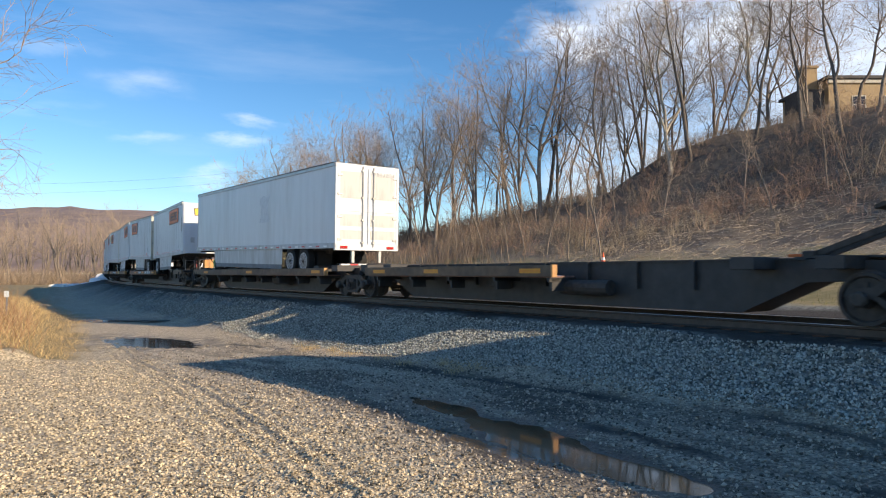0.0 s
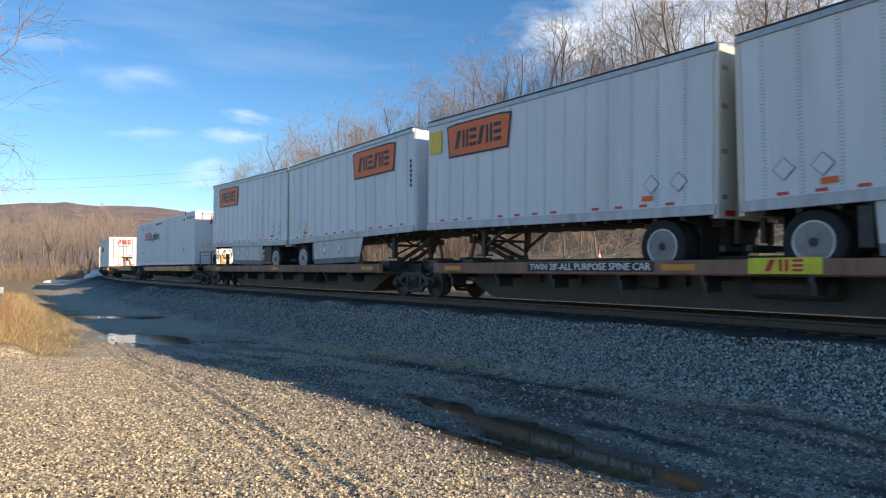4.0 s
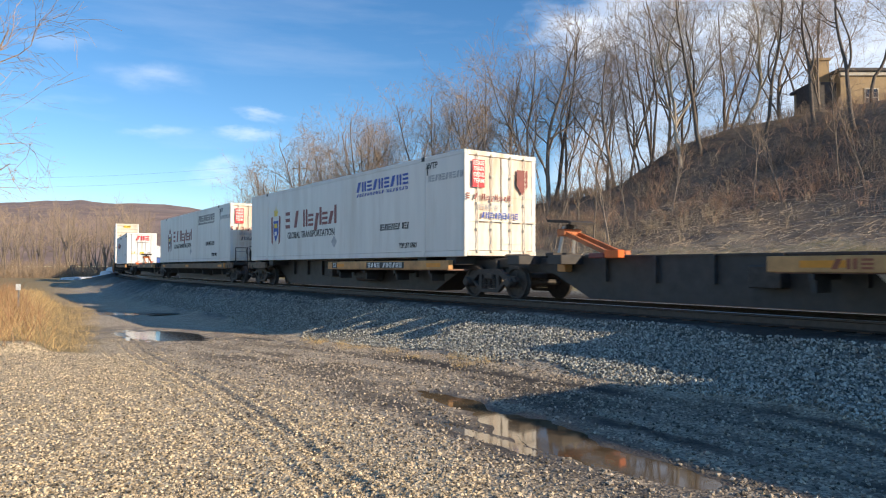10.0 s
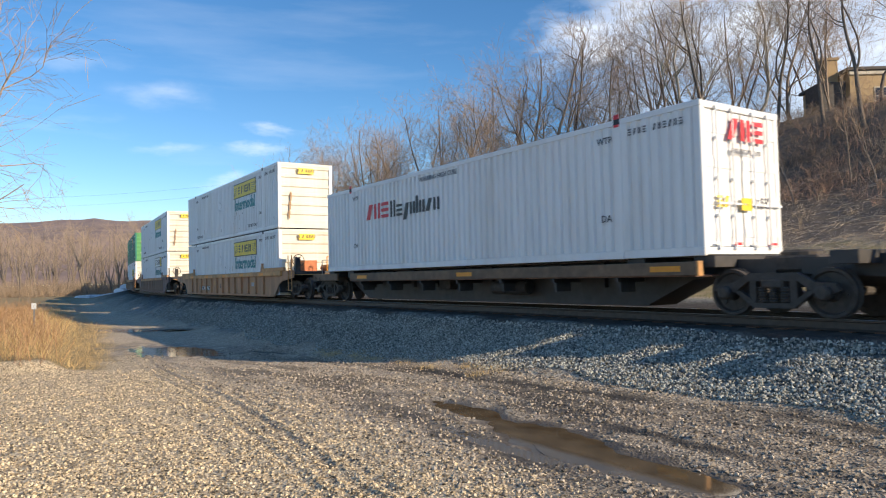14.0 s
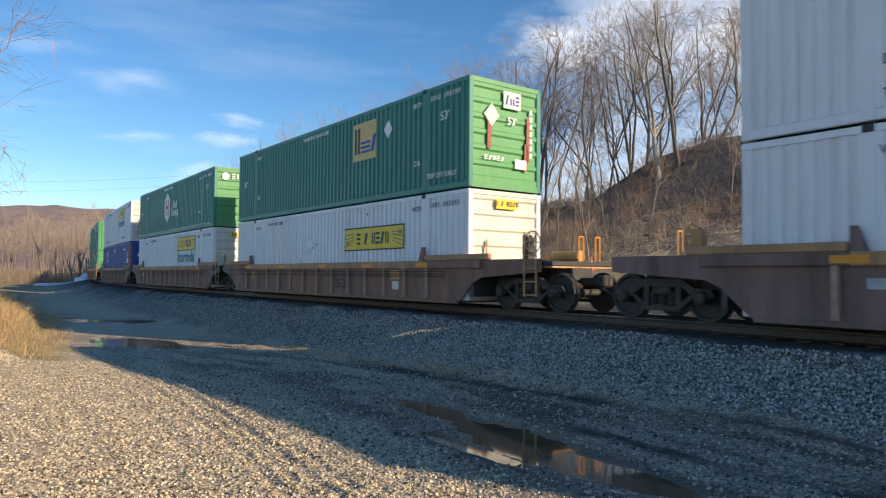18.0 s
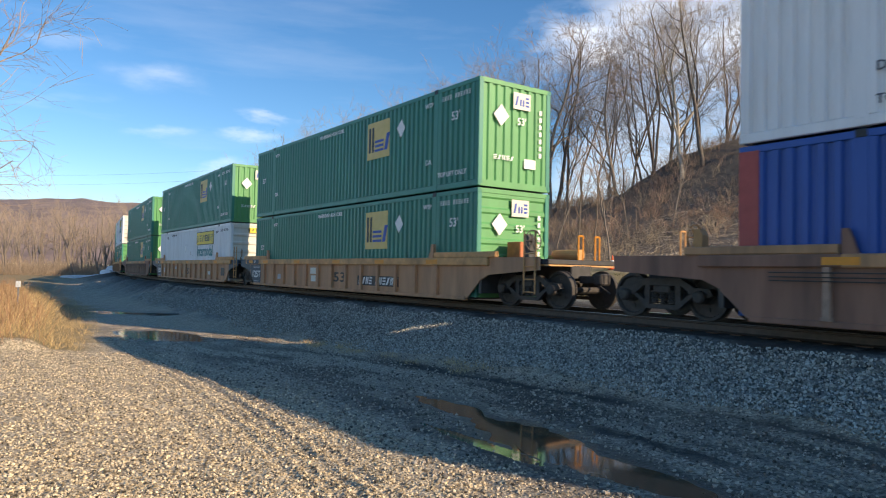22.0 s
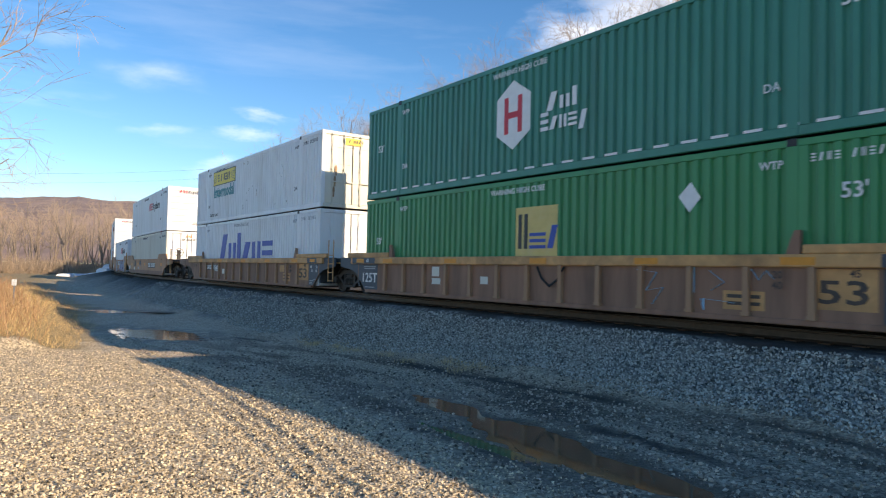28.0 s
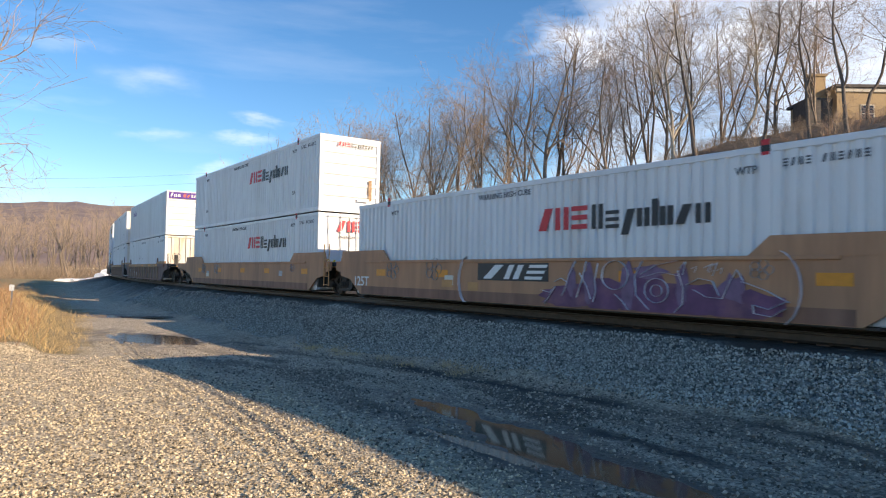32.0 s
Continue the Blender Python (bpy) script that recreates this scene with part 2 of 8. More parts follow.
def part(name, me, material, parent=None, label="", m=None):
    """Links a mesh as one object under a thing or a part."""
    ob = new(name, me)
    if not me.materials:
        me.materials.append(None)
    ob.material_slots[0].link = "OBJECT"
    ob.material_slots[0].material = material
    ob.parent = parent
    if m is not None:
        ob.matrix_basis = m
    if label:
        ob["label"] = label
    return ob


CACHE = {}


def cached(key, make):
    if key not in CACHE:
        CACHE[key] = make()
    return CACHE[key]


def vnoise(x, y, scale, seed=0):
    """Smooth value noise, 0 to 1."""
    x, y = np.asarray(x) / scale + 37.7 * seed, np.asarray(y) / scale - 11.3 * seed
    xi, yi = np.floor(x), np.floor(y)
    fx, fy = x - xi, y - yi
    fx, fy = fx * fx * (3 - 2 * fx), fy * fy * (3 - 2 * fy)

    def h(a, b):
        q = np.sin(a * 127.1 + b * 311.7 + seed * 74.7) * 43758.5453
        return q - np.floor(q)
    return (h(xi, yi) * (1 - fx) + h(xi + 1, yi) * fx) * (1 - fy) + (h(xi, yi + 1) * (1 - fx) + h(xi + 1, yi + 1) * fx) * fy


def smooth(a, b, x):
    t = np.clip((x - a) / (b - a), 0, 1)
    return t * t * (3 - 2 * t)


_text = {}


def lettering(words, size, material, parent, m, label="", fit=None):
    """Real letters on a face, a hand's breadth of paint thick at most."""
    key = (words, size, fit)
    if key not in _text:
        cu = bpy.data.curves.new("words", "FONT")
        cu.body, cu.size, cu.extrude, cu.resolution_u = words, size, 0.003, 2
        cu.offset = size * (0.03 if words == "Intermodal" else 0.014)
        cu.align_x, cu.align_y = "CENTER", "CENTER"
        ob = bpy.data.objects.new("words", cu)
        _text[key] = bpy.data.meshes.new_from_object(ob)
        bpy.data.objects.remove(ob)
        if fit:
            xs = [v.co.x for v in _text[key].vertices]
            for v in _text[key].vertices:
                v.co.x *= fit / (max(xs) - min(xs))
    return tagged(part("lettering", _text[key], material, parent, label, m), kind="stuff")

# ---- ground ----
PUDDLES = [  # middle x, y, half length, half width, heading in degrees
    (0.05, 9.65, 1.30, 0.27, -55), (0.95, 7.95, 1.35, 0.46, -62), (1.72, 6.62, 1.0, 0.36, -58), (0.28, 7.7, 1.15, 0.085, -55), (-9.2, 21.95, 2.1, 0.95, -36),
    (-15.4, 31.8, 1.8, 0.72, -18), (-5.95, 20.93, 1.07, 0.14, -40), (-12.37, 31.16, 0.83, 0.36, 10)]
HILL_E = [0, 3, 9, 15.5, 18.5, 27.7, 32, 36, 40, 45, 60, 200]
HILL_Z = [1.17, 1.10, 1.35, 2.75, 3.65, 6.75, 9.15, 12.05, 13.45, 14.65, 15.35, 15.35]
CREST_S = [-800, -160, -100, -60, -40, -30, -22, -14, 60, 400]
CREST_Z = [5.35, 4.35, 3.55, 4.85, 6.95, 8.55, 9.55, 15.35, 15.35, 9.35]


def road_z(s):
    """Height of the dirt road, which falls gently towards the bend."""
    return 0.01 + 0.34 * smooth(-4.0, 9.5, s)


def puddle_depth(x, y, wide=1.0):
    dep = np.zeros_like(x)
    for px, py, a, b, h in PUDDLES:
        c, s = math.cos(radians(h)), math.sin(radians(h))
        u, w = ((x - px) * c + (y - py) * s) / (a * wide), (-(x - px) * s + (y - py) * c) / (b * wide)
        r = np.sqrt(u * u + w * w) + 0.6 * (vnoise(x, y, 0.7, 3) - 0.5) + 0.2 * (vnoise(x, y, 0.25, 4) - 0.5)
        dep = np.maximum(dep, 1 - smooth(0.2, 1.6, r))
    return dep


RUTS = ((8.36, 0.018), (8.54, 0.032), (8.76, 0.036), (8.92, 0.03), (9.12, 0.024), (9.6, 0.015), (4.95, 0.045), (5.3, 0.014), (7.6, 0.016))


def rut_wear(x, y, s, d):
    """1 where a tyre's lugs have sunk into the gravel, in broken rows along the road."""
    off = d - 0.083 * (s - 3.6) + 0.2 * (vnoise(x, y, 6.0, 6) - 0.5)
    out = np.zeros_like(x)
    for rd, deep in RUTS:
        out = np.maximum(out, min(deep / 0.05, 1.0) * np.exp(-((off - rd) / 0.05) ** 2))
    return out * smooth(0.38, 0.62, vnoise(s, d, 0.11, 16)) * smooth(-12, 0, s) * (0.3 + 0.9 * smooth(0.3, 0.6, vnoise(s, d, 1.7, 26)))


MUD = ((4.45, 0.24, 3.5, 11.2, 1.0), (5.75, 0.17, 10.0, 16.5, 1.0), (4.10, 0.20, 11.5, 17.5, 0.9), (2.95, 0.30, -5.0, 2.0, 0.7), (7.52, 0.15, 9.0, 12.8, 0.9), (5.15, 0.12, 7.0, 14.0, 0.6))


def mud_wear(x, y, s, d):
    """1 in the dark wet streaks that wheels have worn along the road."""
    off = d + 0.5 * (vnoise(s * 0.4, d, 0.8, 31) - 0.5) + 0.25 * (vnoise(x, y, 0.25, 32) - 0.5)
    out = np.zeros_like(x)
    for md, wide, s0, s1, much in MUD:
        out = np.maximum(out, much * np.exp(-((off - md) / wide) ** 2) * smooth(s0 - 1.2, s0 + 1.2, s) * smooth(s1 + 1.2, s1 - 1.2, s))
    return out * (0.45 + 0.75 * smooth(0.3, 0.65, vnoise(s * 0.5, d, 0.5, 33))).clip(0, 1)


def road_shade(s, d):
    """Share of the train's shade put into the lower road's colour."""
    return smooth(2.0, 10.0, s) * smooth(3.7, 4.6, d) * (1 - smooth(7.3, 8.8, d))


def ground_z(x, y, s, d):
    e = -d
    near = smooth(-14, -4, s)
    z = (0.05 * (vnoise(x, y, 5.0, 1) - 0.5) + 0.025 * near * (vnoise(x, y, 0.8, 2) - 0.5)) * (1 - puddle_depth(x, y, 2.0)) + 0.022 * near * (vnoise(x, y, 0.22, 5) - 0.5)
    # wheel ruts along the road, and the gravel lot a little higher
    wob = 0.2 * (vnoise(x, y, 6.0, 6) - 0.5) - 0.083 * (s - 3.6)
    lugs = 0.2 + 1.6 * vnoise(s, d, 0.13, 16)
    for rd, deep in RUTS:
        z -= deep * lugs * np.exp(-((d + wob - rd) / 0.065) ** 2) * smooth(-25, -5, s)
        z += deep * 0.5 * lugs * np.exp(-((d + wob - rd - 0.12) / 0.055) ** 2) * smooth(-25, -5, s)
    z += 0.10 * smooth(8.0, 13.0, d) * smooth(-60, -5, s) + 0.25 * in_grass(s, d - 1.2, 0)
    z -= 0.06 * puddle_depth(x, y)
    # ballast bank
    bank = np.interp(np.abs(d) + 0.22 * (vnoise(x, y, 1.4, 7) - 0.5), [1.7, 2.05, 2.95, 3.8, 4.6], [1.0, 0.73, 0.38, 0.06, 0.0])
    bank = road_z(s) + (1.17 - road_z(s)) * bank
    z = np.where(d > 0, z * smooth(2.2, 4.6, d) + bank, z)
    rise, crest = np.interp(e, HILL_E, HILL_Z), np.interp(s, CREST_S, CREST_Z)
    far = crest - np.logaddexp(0, (crest - rise) * 1.6) / 1.6 + np.logaddexp(0, (crest - 1.15) * 1.6) / 1.6 - crest + 1.15
    far = np.where(e < 6, rise, far * smooth(6, 9, e) + rise * (1 - smooth(6, 9, e)))
    far += 1.1 * (vnoise(x, y, 7.0, 9) - 0.5) * smooth(14, 26, e) + 0.3 * (vnoise(x, y, 1.5, 10) - 0.5) * smooth(12, 20, e)
    z = np.where(d <= 0, np.where(e > 1.9, far, 1.17), z)
    return z


def lay(x, y):
    """Height of the ground at single places."""
    x, y = np.atleast_1d(np.asarray(x, float)), np.atleast_1d(np.asarray(y, float))
    s, d = track_coords(x, y)
    return ground_z(x, y, s, d)


def spread(lo, hi, step, out, grow):
    a = list(np.arange(lo, hi, step))
    st, p = step, a[-1]
    while p < out:
        st *= grow
        p += st
        a.append(p)
    st, p = step, a[0]
    while p > -out:
        st *= grow
        p -= st
        a.insert(0, p)
    return np.array(a)


def ground_material():
    m = bpy.data.materials.new("earth")
    m.use_nodes = True
    n, l = m.node_tree.nodes, m.node_tree.links
    bs = n["Principled BSDF"]
    co = n.new("ShaderNodeTexCoord")

    def noise_of(scale, detail=6, rough=0.6):
        q = n.new("ShaderNodeTexNoise")
        q.inputs["Scale"].default_value, q.inputs["Detail"].default_value, q.inputs["Roughness"].default_value = scale, detail, rough
        l.new(co.outputs["Object"], q.inputs["Vector"])
        return q.outputs["Fac"]

    def ramp(fac, a, b, ca, cb):
        q = n.new("ShaderNodeValToRGB")
        q.color_ramp.elements[0].position, q.color_ramp.elements[1].position = a, b
        q.color_ramp.elements[0].color, q.color_ramp.elements[1].color = (*ca, 1), (*cb, 1)
        l.new(fac, q.inputs["Fac"])
        return q.outputs["Color"]

    def mix(fac, a, b, kind="MIX"):
        q = n.new("ShaderNodeMixRGB")
        q.blend_type = kind
        for sock, v in zip(("Fac", "Color1", "Color2"), (fac, a, b)):
            if isinstance(v, (int, float)):
                q.inputs[sock].default_value = v
            else:
                l.new(v, q.inputs[sock])
        return q.outputs["Color"]

    def mask(name):
        q = n.new("ShaderNodeAttribute")
        q.attribute_name = name
        return q.outputs["Fac"]
    vor = n.new("ShaderNodeTexVoronoi")
    vor.inputs["Scale"].default_value = 34
    l.new(co.outputs["Object"], vor.inputs["Vector"])
    big = n.new("ShaderNodeTexVoronoi")
    big.inputs["Scale"].default_value = 13
    l.new(co.outputs["Object"], big.inputs["Vector"])
    pebble = n.new("ShaderNodeSeparateColor")
    l.new(vor.outputs["Color"], pebble.inputs["Color"])
    stone = n.new("ShaderNodeSeparateColor")
    l.new(big.outputs["Color"], stone.inputs["Color"])
    dirt = ramp(noise_of(1.6), 0.3, 0.72, (0.36, 0.285, 0.20), (0.60, 0.485, 0.345))
    # lower road darkened for the shade it lies in
    dirt = mix(mask("road_shade"), dirt, ramp(noise_of(1.6), 0.3, 0.72, (0.13, 0.10, 0.072), (0.22, 0.178, 0.13)))
    dirt = mix(0.72, dirt, ramp(pebble.outputs["Red"], 0.1, 1.0, (0.16, 0.13, 0.095), (0.80, 0.675, 0.50)))
    grav = ramp(pebble.outputs["Green"], 0.0, 1.0, (0.13, 0.098, 0.062), (0.84, 0.69, 0.465))
    dirt = mix(mask("road_shade"), dirt, mix(0.5, dirt, ramp(pebble.outputs["Red"], 0.1, 1.0, (0.05, 0.04, 0.032), (0.30, 0.25, 0.19))))
    col = mix(mask("gravel"), dirt, grav)
    rock = ramp(stone.outputs["Red"], 0.0, 1.0, (0.05, 0.052, 0.05), (0.31, 0.32, 0.29))
    col = mix(mask("ballast"), col, rock)
    straw = ramp(noise_of(4.0), 0.3, 0.7, (0.20, 0.15, 0.075), (0.36, 0.28, 0.14))
    col = mix(mask("straw"), col, straw)
    grass = ramp(noise_of(1.2), 0.35, 0.65, (0.19, 0.17, 0.07), (0.38, 0.285, 0.145))
    col = mix(mask("grass"), col, grass)
    leaf = ramp(noise_of(2.3, 9, 0.7), 0.3, 0.7, (0.075, 0.058, 0.043), (0.215, 0.167, 0.125))
    col = mix(mask("litter"), col, leaf)
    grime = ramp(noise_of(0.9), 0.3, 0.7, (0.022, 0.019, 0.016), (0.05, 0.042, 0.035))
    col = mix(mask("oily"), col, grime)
    # shadow in the tyre rows, put in as a darker soil colour
    rut_shade = ramp(noise_of(9.0), 0.3, 0.7, (0.085, 0.068, 0.05), (0.15, 0.122, 0.09))
    col = mix(mask("rut"), col, mix(0.35, rut_shade, col))
    wet = ramp(noise_of(1.0), 0.3, 0.7, (0.062, 0.050, 0.037), (0.125, 0.10, 0.073))
    col = mix(mask("wet"), col, wet)
    mud = ramp(noise_of(3.0), 0.3, 0.7, (0.022, 0.019, 0.016), (0.055, 0.047, 0.040))
    col = mix(mask("mud"), col, mud)
    l.new(col, bs.inputs["Base Color"])
    rr = n.new("ShaderNodeMapRange")
    rr.inputs["To Min"].default_value, rr.inputs["To Max"].default_value = 0.9, 0.35
    l.new(mask("wet"), rr.inputs["Value"])
    l.new(rr.outputs["Result"], bs.inputs["Roughness"])
    bp = n.new("ShaderNodeBump")
    bp.inputs["Strength"].default_value, bp.inputs["Distance"].default_value = 1.0, 0.03
    hh = mix(0.5, vor.outputs["Distance"], noise_of(26, 5))
    l.new(hh, bp.inputs["Height"])
    l.new(bp.outputs["Normal"], bs.inputs["Normal"])
    return m


def in_grass(s, d, wob):
    """1 in the dry grass beside the lot, beyond its front edge and off the road."""
    edge = np.interp(s, [-60, -20, -2.8], [6.6, 7.0, 9.4])
    return smooth(-0.35, 0.35, d - edge + 0.9 * wob) * smooth(0.3, -0.3, s + 2.3 + 0.55 * (d - 9.4) + 0.8 * wob) * (d > 0)


def build_ground():
    xs = spread(-11.0, 8.0, 0.065, 4200, 1.075)
    ys = spread(4.4, 20.0, 0.065, 4200, 1.075)
    X, Y = np.meshgrid(xs, ys)
    x, y = X.ravel(), Y.ravel()
    s, d = track_coords(x, y)
    z = ground_z(x, y, s, d)
    nx, ny = len(xs), len(ys)
    i = np.arange(nx * ny).reshape(ny, nx)
    f = np.stack([i[:-1, :-1], i[:-1, 1:], i[1:, 1:], i[1:, :-1]], -1).reshape(-1, 4)
    me = array_mesh("ground", np.stack([x, y, z], 1), f, True)
    wob = vnoise(x, y, 1.5, 11) - 0.5 + 0.5 * (vnoise(x, y, 0.4, 12) - 0.5)
    e, near = -d, smooth(-8, 2, s)
    pud = puddle_depth(x, y)
    masks = {
        "gravel": smooth(7.6, 9.3, d + 0.9 * wob) * 0.95,
        "ballast": np.where(d > 0, 1 - smooth(3.1, 3.9, d + 0.8 * wob), 1 - smooth(6.5, 8.5, e)),
        "straw": in_grass(s, d, wob),
        "grass": smooth(6.8, 8.4, e + wob) * (1 - smooth(13, 19, e + 5 * wob)),
        "litter": np.maximum(smooth(14, 20, e + 5 * wob), smooth(40, 60, d) * (s < 40)),
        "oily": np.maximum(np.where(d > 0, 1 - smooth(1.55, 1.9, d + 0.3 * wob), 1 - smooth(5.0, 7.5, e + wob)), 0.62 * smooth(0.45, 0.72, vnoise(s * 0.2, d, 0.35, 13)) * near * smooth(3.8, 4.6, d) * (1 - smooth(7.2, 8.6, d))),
        "rut": rut_wear(x, y, s, d),
        "mud": mud_wear(x, y, s, d),
        "road_shade": 0.6 * road_shade(s, d + 0.5 * wob),
        "wet": np.clip(smooth(0.22, 0.6, pud) + 0.5 * smooth(0.02, 0.3, puddle_depth(x, y, 1.5)) * (vnoise(x, y, 0.3, 14) > 0.45), 0, 1)}
    for name, values in masks.items():
        at = me.attributes.new(name, "FLOAT", "POINT")
        at.data.foreach_set("value", values.astype(np.float32))
    ob = part("ground", me, ground_material())
    return tagged(ob, "gravel lot, rutted dirt road, stone bank and leaf-strewn hillside", "ground", kind="structure")


build_ground()
WATER = mat("puddle_water", (0.12, 0.088, 0.052), rough=0.05, vary=0.35, scale=3, bump=0.0, spec=0.5)
RIPPLED = mat("rippled_water", (0.05, 0.043, 0.035), rough=0.09, vary=0.15, scale=3, bump=0.0, spec=0.9)
for nth, (px, py, a, b, h) in enumerate(PUDDLES):
    c, s = math.cos(radians(h)), math.sin(radians(h))
    ring = [(px + 1.6 * (a * math.cos(q) * c - b * math.sin(q) * s), py + 1.6 * (a * math.cos(q) * s + b * math.sin(q) * c), 0)
            for q in np.linspace(0, math.tau, 28, endpoint=False)]
    along = np.array([-0.6, -0.2, 0.2, 0.6]) * a
    base = float(np.mean(lay(px + along * c, py + along * s))) if py > 15 else float(lay(0.95, 7.95)[0])
    fo = Form()
    fo.add([(x, y, base + (0.020 + 0.004 * nth if py < 15 else 0.034)) for x, y, _ in ring], [tuple(range(28))])
    tagged(part("puddle", fo.mesh("puddle", False), WATER if py < 15 else RIPPLED), "shallow muddy rain puddle on the dirt road", "puddle", "puddles", "structure")


# ---- track: rails and ties ----
def build_track():
    steel = mat("rail_steel", (0.085, 0.058, 0.042), 0.6, 0.3, 0.2, 8, 0.05)
    bright = mat("rail_head", (0.80, 0.79, 0.77), 0.38, 1.0, 0.08, 8, 0.02)
    wood = mat("tie_wood", (0.060, 0.048, 0.038), 0.9, 0, 0.35, 9, 0.5, island=0.3)
    track = tagged(new("track"), "single railway track of steel rails on dark wooden ties", "railway track", kind="structure")
    ss = np.concatenate([np.arange(-420, -100, 6.0), np.arange(-100, 60, 2.0), np.arange(60, 500, 12.0)])
    for side in (-0.753, 0.753):
        for nm, prof, ma in (("rail", [(-0.075, -0.185), (0.075, -0.185), (0.02, -0.15), (0.012, -0.05), (0.036, -0.035), (0.036, -0.006),
                                       (-0.036, -0.006), (-0.036, -0.035), (-0.012, -0.05), (-0.02, -0.15)], steel),
                             ("rail_head", [(-0.034, -0.005), (0.034, -0.005), (0.030, 0.0), (-0.030, 0.0)], bright)):
            v = []
            for s in ss:
                for o, z in prof:
                    x, y = from_track(s, side + o)
                    v.append((x, y, RAIL + z))
            k = len(prof)
            f = [(a * k + i, a * k + (i + 1) % k, (a + 1) * k + (i + 1) % k, (a + 1) * k + i) for a in range(len(ss) - 1) for i in range(k)]
            part(nm, Form().add(v, f).mesh(nm), ma, track)
    tie = Form().box(-0.115, 0.115, -1.3, 1.3, -0.17, 0, 0.012).mesh("tie")
    plate = Form().box(-0.10, 0.10, -0.93, -0.58, 0, 0.02).box(-0.10, 0.10, 0.58, 0.93, 0, 0.02).mesh("tie_plates")
    rust = mat("rusty_iron", (0.15, 0.075, 0.045), 0.8, 0.3, 0.3, 14, 0.3)
    rnd = random.Random(5)
    for s in np.arange(-88, 34, 0.53):
        x, y = from_track(s, rnd.uniform(-0.05, 0.05))
        th = float(np.interp(s, LS, LTH))
        t = part("tie", tie, wood, track, m=pose(x, y, RAIL - 0.19 + rnd.uniform(-0.012, 0.004), 0, 0, math.degrees(th) - 90 + rnd.uniform(-1.2, 1.2)))
        if -20 < s < 20:
            part("tie_plates", plate, rust, t)


build_track()

# ---- the train ----
# Cars are built with x along the run, the camera's side at -y, z = 0 on the rails' top.
WHITE = mat("container_white", (0.80, 0.81, 0.82), 0.45, 0, 0.04, 3, 0.05, (0.42, 0.36, 0.28), 0.28, 0.9, streak=True)
WARM_W = mat("container_warm_white", (0.75, 0.735, 0.70), 0.45, 0, 0.05, 3, 0.05, (0.45, 0.36, 0.27), 0.35, 0.9, streak=True)
CREAM = mat("container_cream", (0.70, 0.67, 0.58), 0.5, 0, 0.05, 3, 0.05, (0.40, 0.32, 0.22), 0.35, 0.9, streak=True)
GREY_W = mat("trailer_white", (0.70, 0.72, 0.75), 0.4, 0, 0.04, 3, 0.04, (0.38, 0.36, 0.33), 0.3, 0.8, streak=True)
RUSTY_W = mat("door_white_rusty", (0.78, 0.74, 0.66), 0.5, 0, 0.06, 3, 0.06, (0.48, 0.22, 0.07), 0.7, 1.6, streak=True)
GREEN = mat("container_green", (0.042, 0.235, 0.168), 0.45, 0, 0.08, 3, 0.05, (0.06, 0.13, 0.10), 0.35, 0.9, streak=True)
GREEN_L = mat("container_bright_green", (0.042, 0.27, 0.10), 0.45, 0, 0.08, 3, 0.05, (0.07, 0.16, 0.09), 0.3, 0.9, streak=True)
BLUE = mat("container_blue", (0.018, 0.088, 0.36), 0.45, 0, 0.08, 3, 0.05, (0.05, 0.06, 0.16), 0.35, 0.9, streak=True)
# end walls: the sun on them put into a lighter, yellower green
END_LIT = mat("container_sunlit_end_green", (0.105, 0.33, 0.115), 0.5, 0, 0.08, 3, 0.05, (0.09, 0.20, 0.09), 0.35, 1.1, streak=True)
RUST_S = mat("rust_stain", (0.36, 0.22, 0.12), 0.8, 0, 0.3, 8, 0.03, (0.55, 0.45, 0.33), 0.6, 6)
POST_R = mat("post_faded_red", (0.42, 0.085, 0.075), 0.6, 0, 0.12, 4, 0.05, (0.25, 0.08, 0.06), 0.4)
ORANGE_R = mat("post_orange_red", (0.55, 0.12, 0.05), 0.5, 0, 0.1, 4, 0.05, (0.3, 0.1, 0.05), 0.4)
BROWN = mat("car_brown", (0.29, 0.15, 0.10), 0.75, 0, 0.2, 4, 0.12, (0.085, 0.055, 0.042), 0.65, 0.7, streak=True)
TAN = mat("car_tan", (0.52, 0.275, 0.145), 0.7, 0, 0.14, 4, 0.1, (0.19, 0.10, 0.055), 0.7, 0.7, streak=True)
WEATHERED = mat("car_weathered_tan", (0.31, 0.165, 0.105), 0.75, 0, 0.18, 4, 0.12, (0.11, 0.065, 0.042), 0.75, 0.7, streak=True)
DUSKY = mat("car_dusky_brown", (0.50, 0.26, 0.14), 0.7, 0, 0.14, 4, 0.08, (0.22, 0.125, 0.085), 0.6, 0.6, streak=True)
CHORD_B = mat("chord_brown", (0.47, 0.255, 0.125), 0.7, 0, 0.15, 5, 0.08, (0.13, 0.08, 0.05), 0.7, 1.2, streak=True)
TAN_TOP = mat("chord_tan", (0.62, 0.325, 0.125), 0.65, 0, 0.15, 5, 0.08, (0.20, 0.11, 0.05), 0.7, 1.2)
MAROON = mat("car_dark_brown", (0.25, 0.148, 0.125), 0.75, 0, 0.2, 4, 0.12, (0.045, 0.036, 0.03), 0.7, 0.7, streak=True)
EDGE = mat("deck_edge_brown", (0.19, 0.12, 0.072), 0.7, 0, 0.2, 5, 0.08, (0.06, 0.043, 0.033), 0.75, 0.9)
INK = mat("stencil_ink", (0.09, 0.095, 0.11), 0.5, 0, 0.2, 5, 0.02)
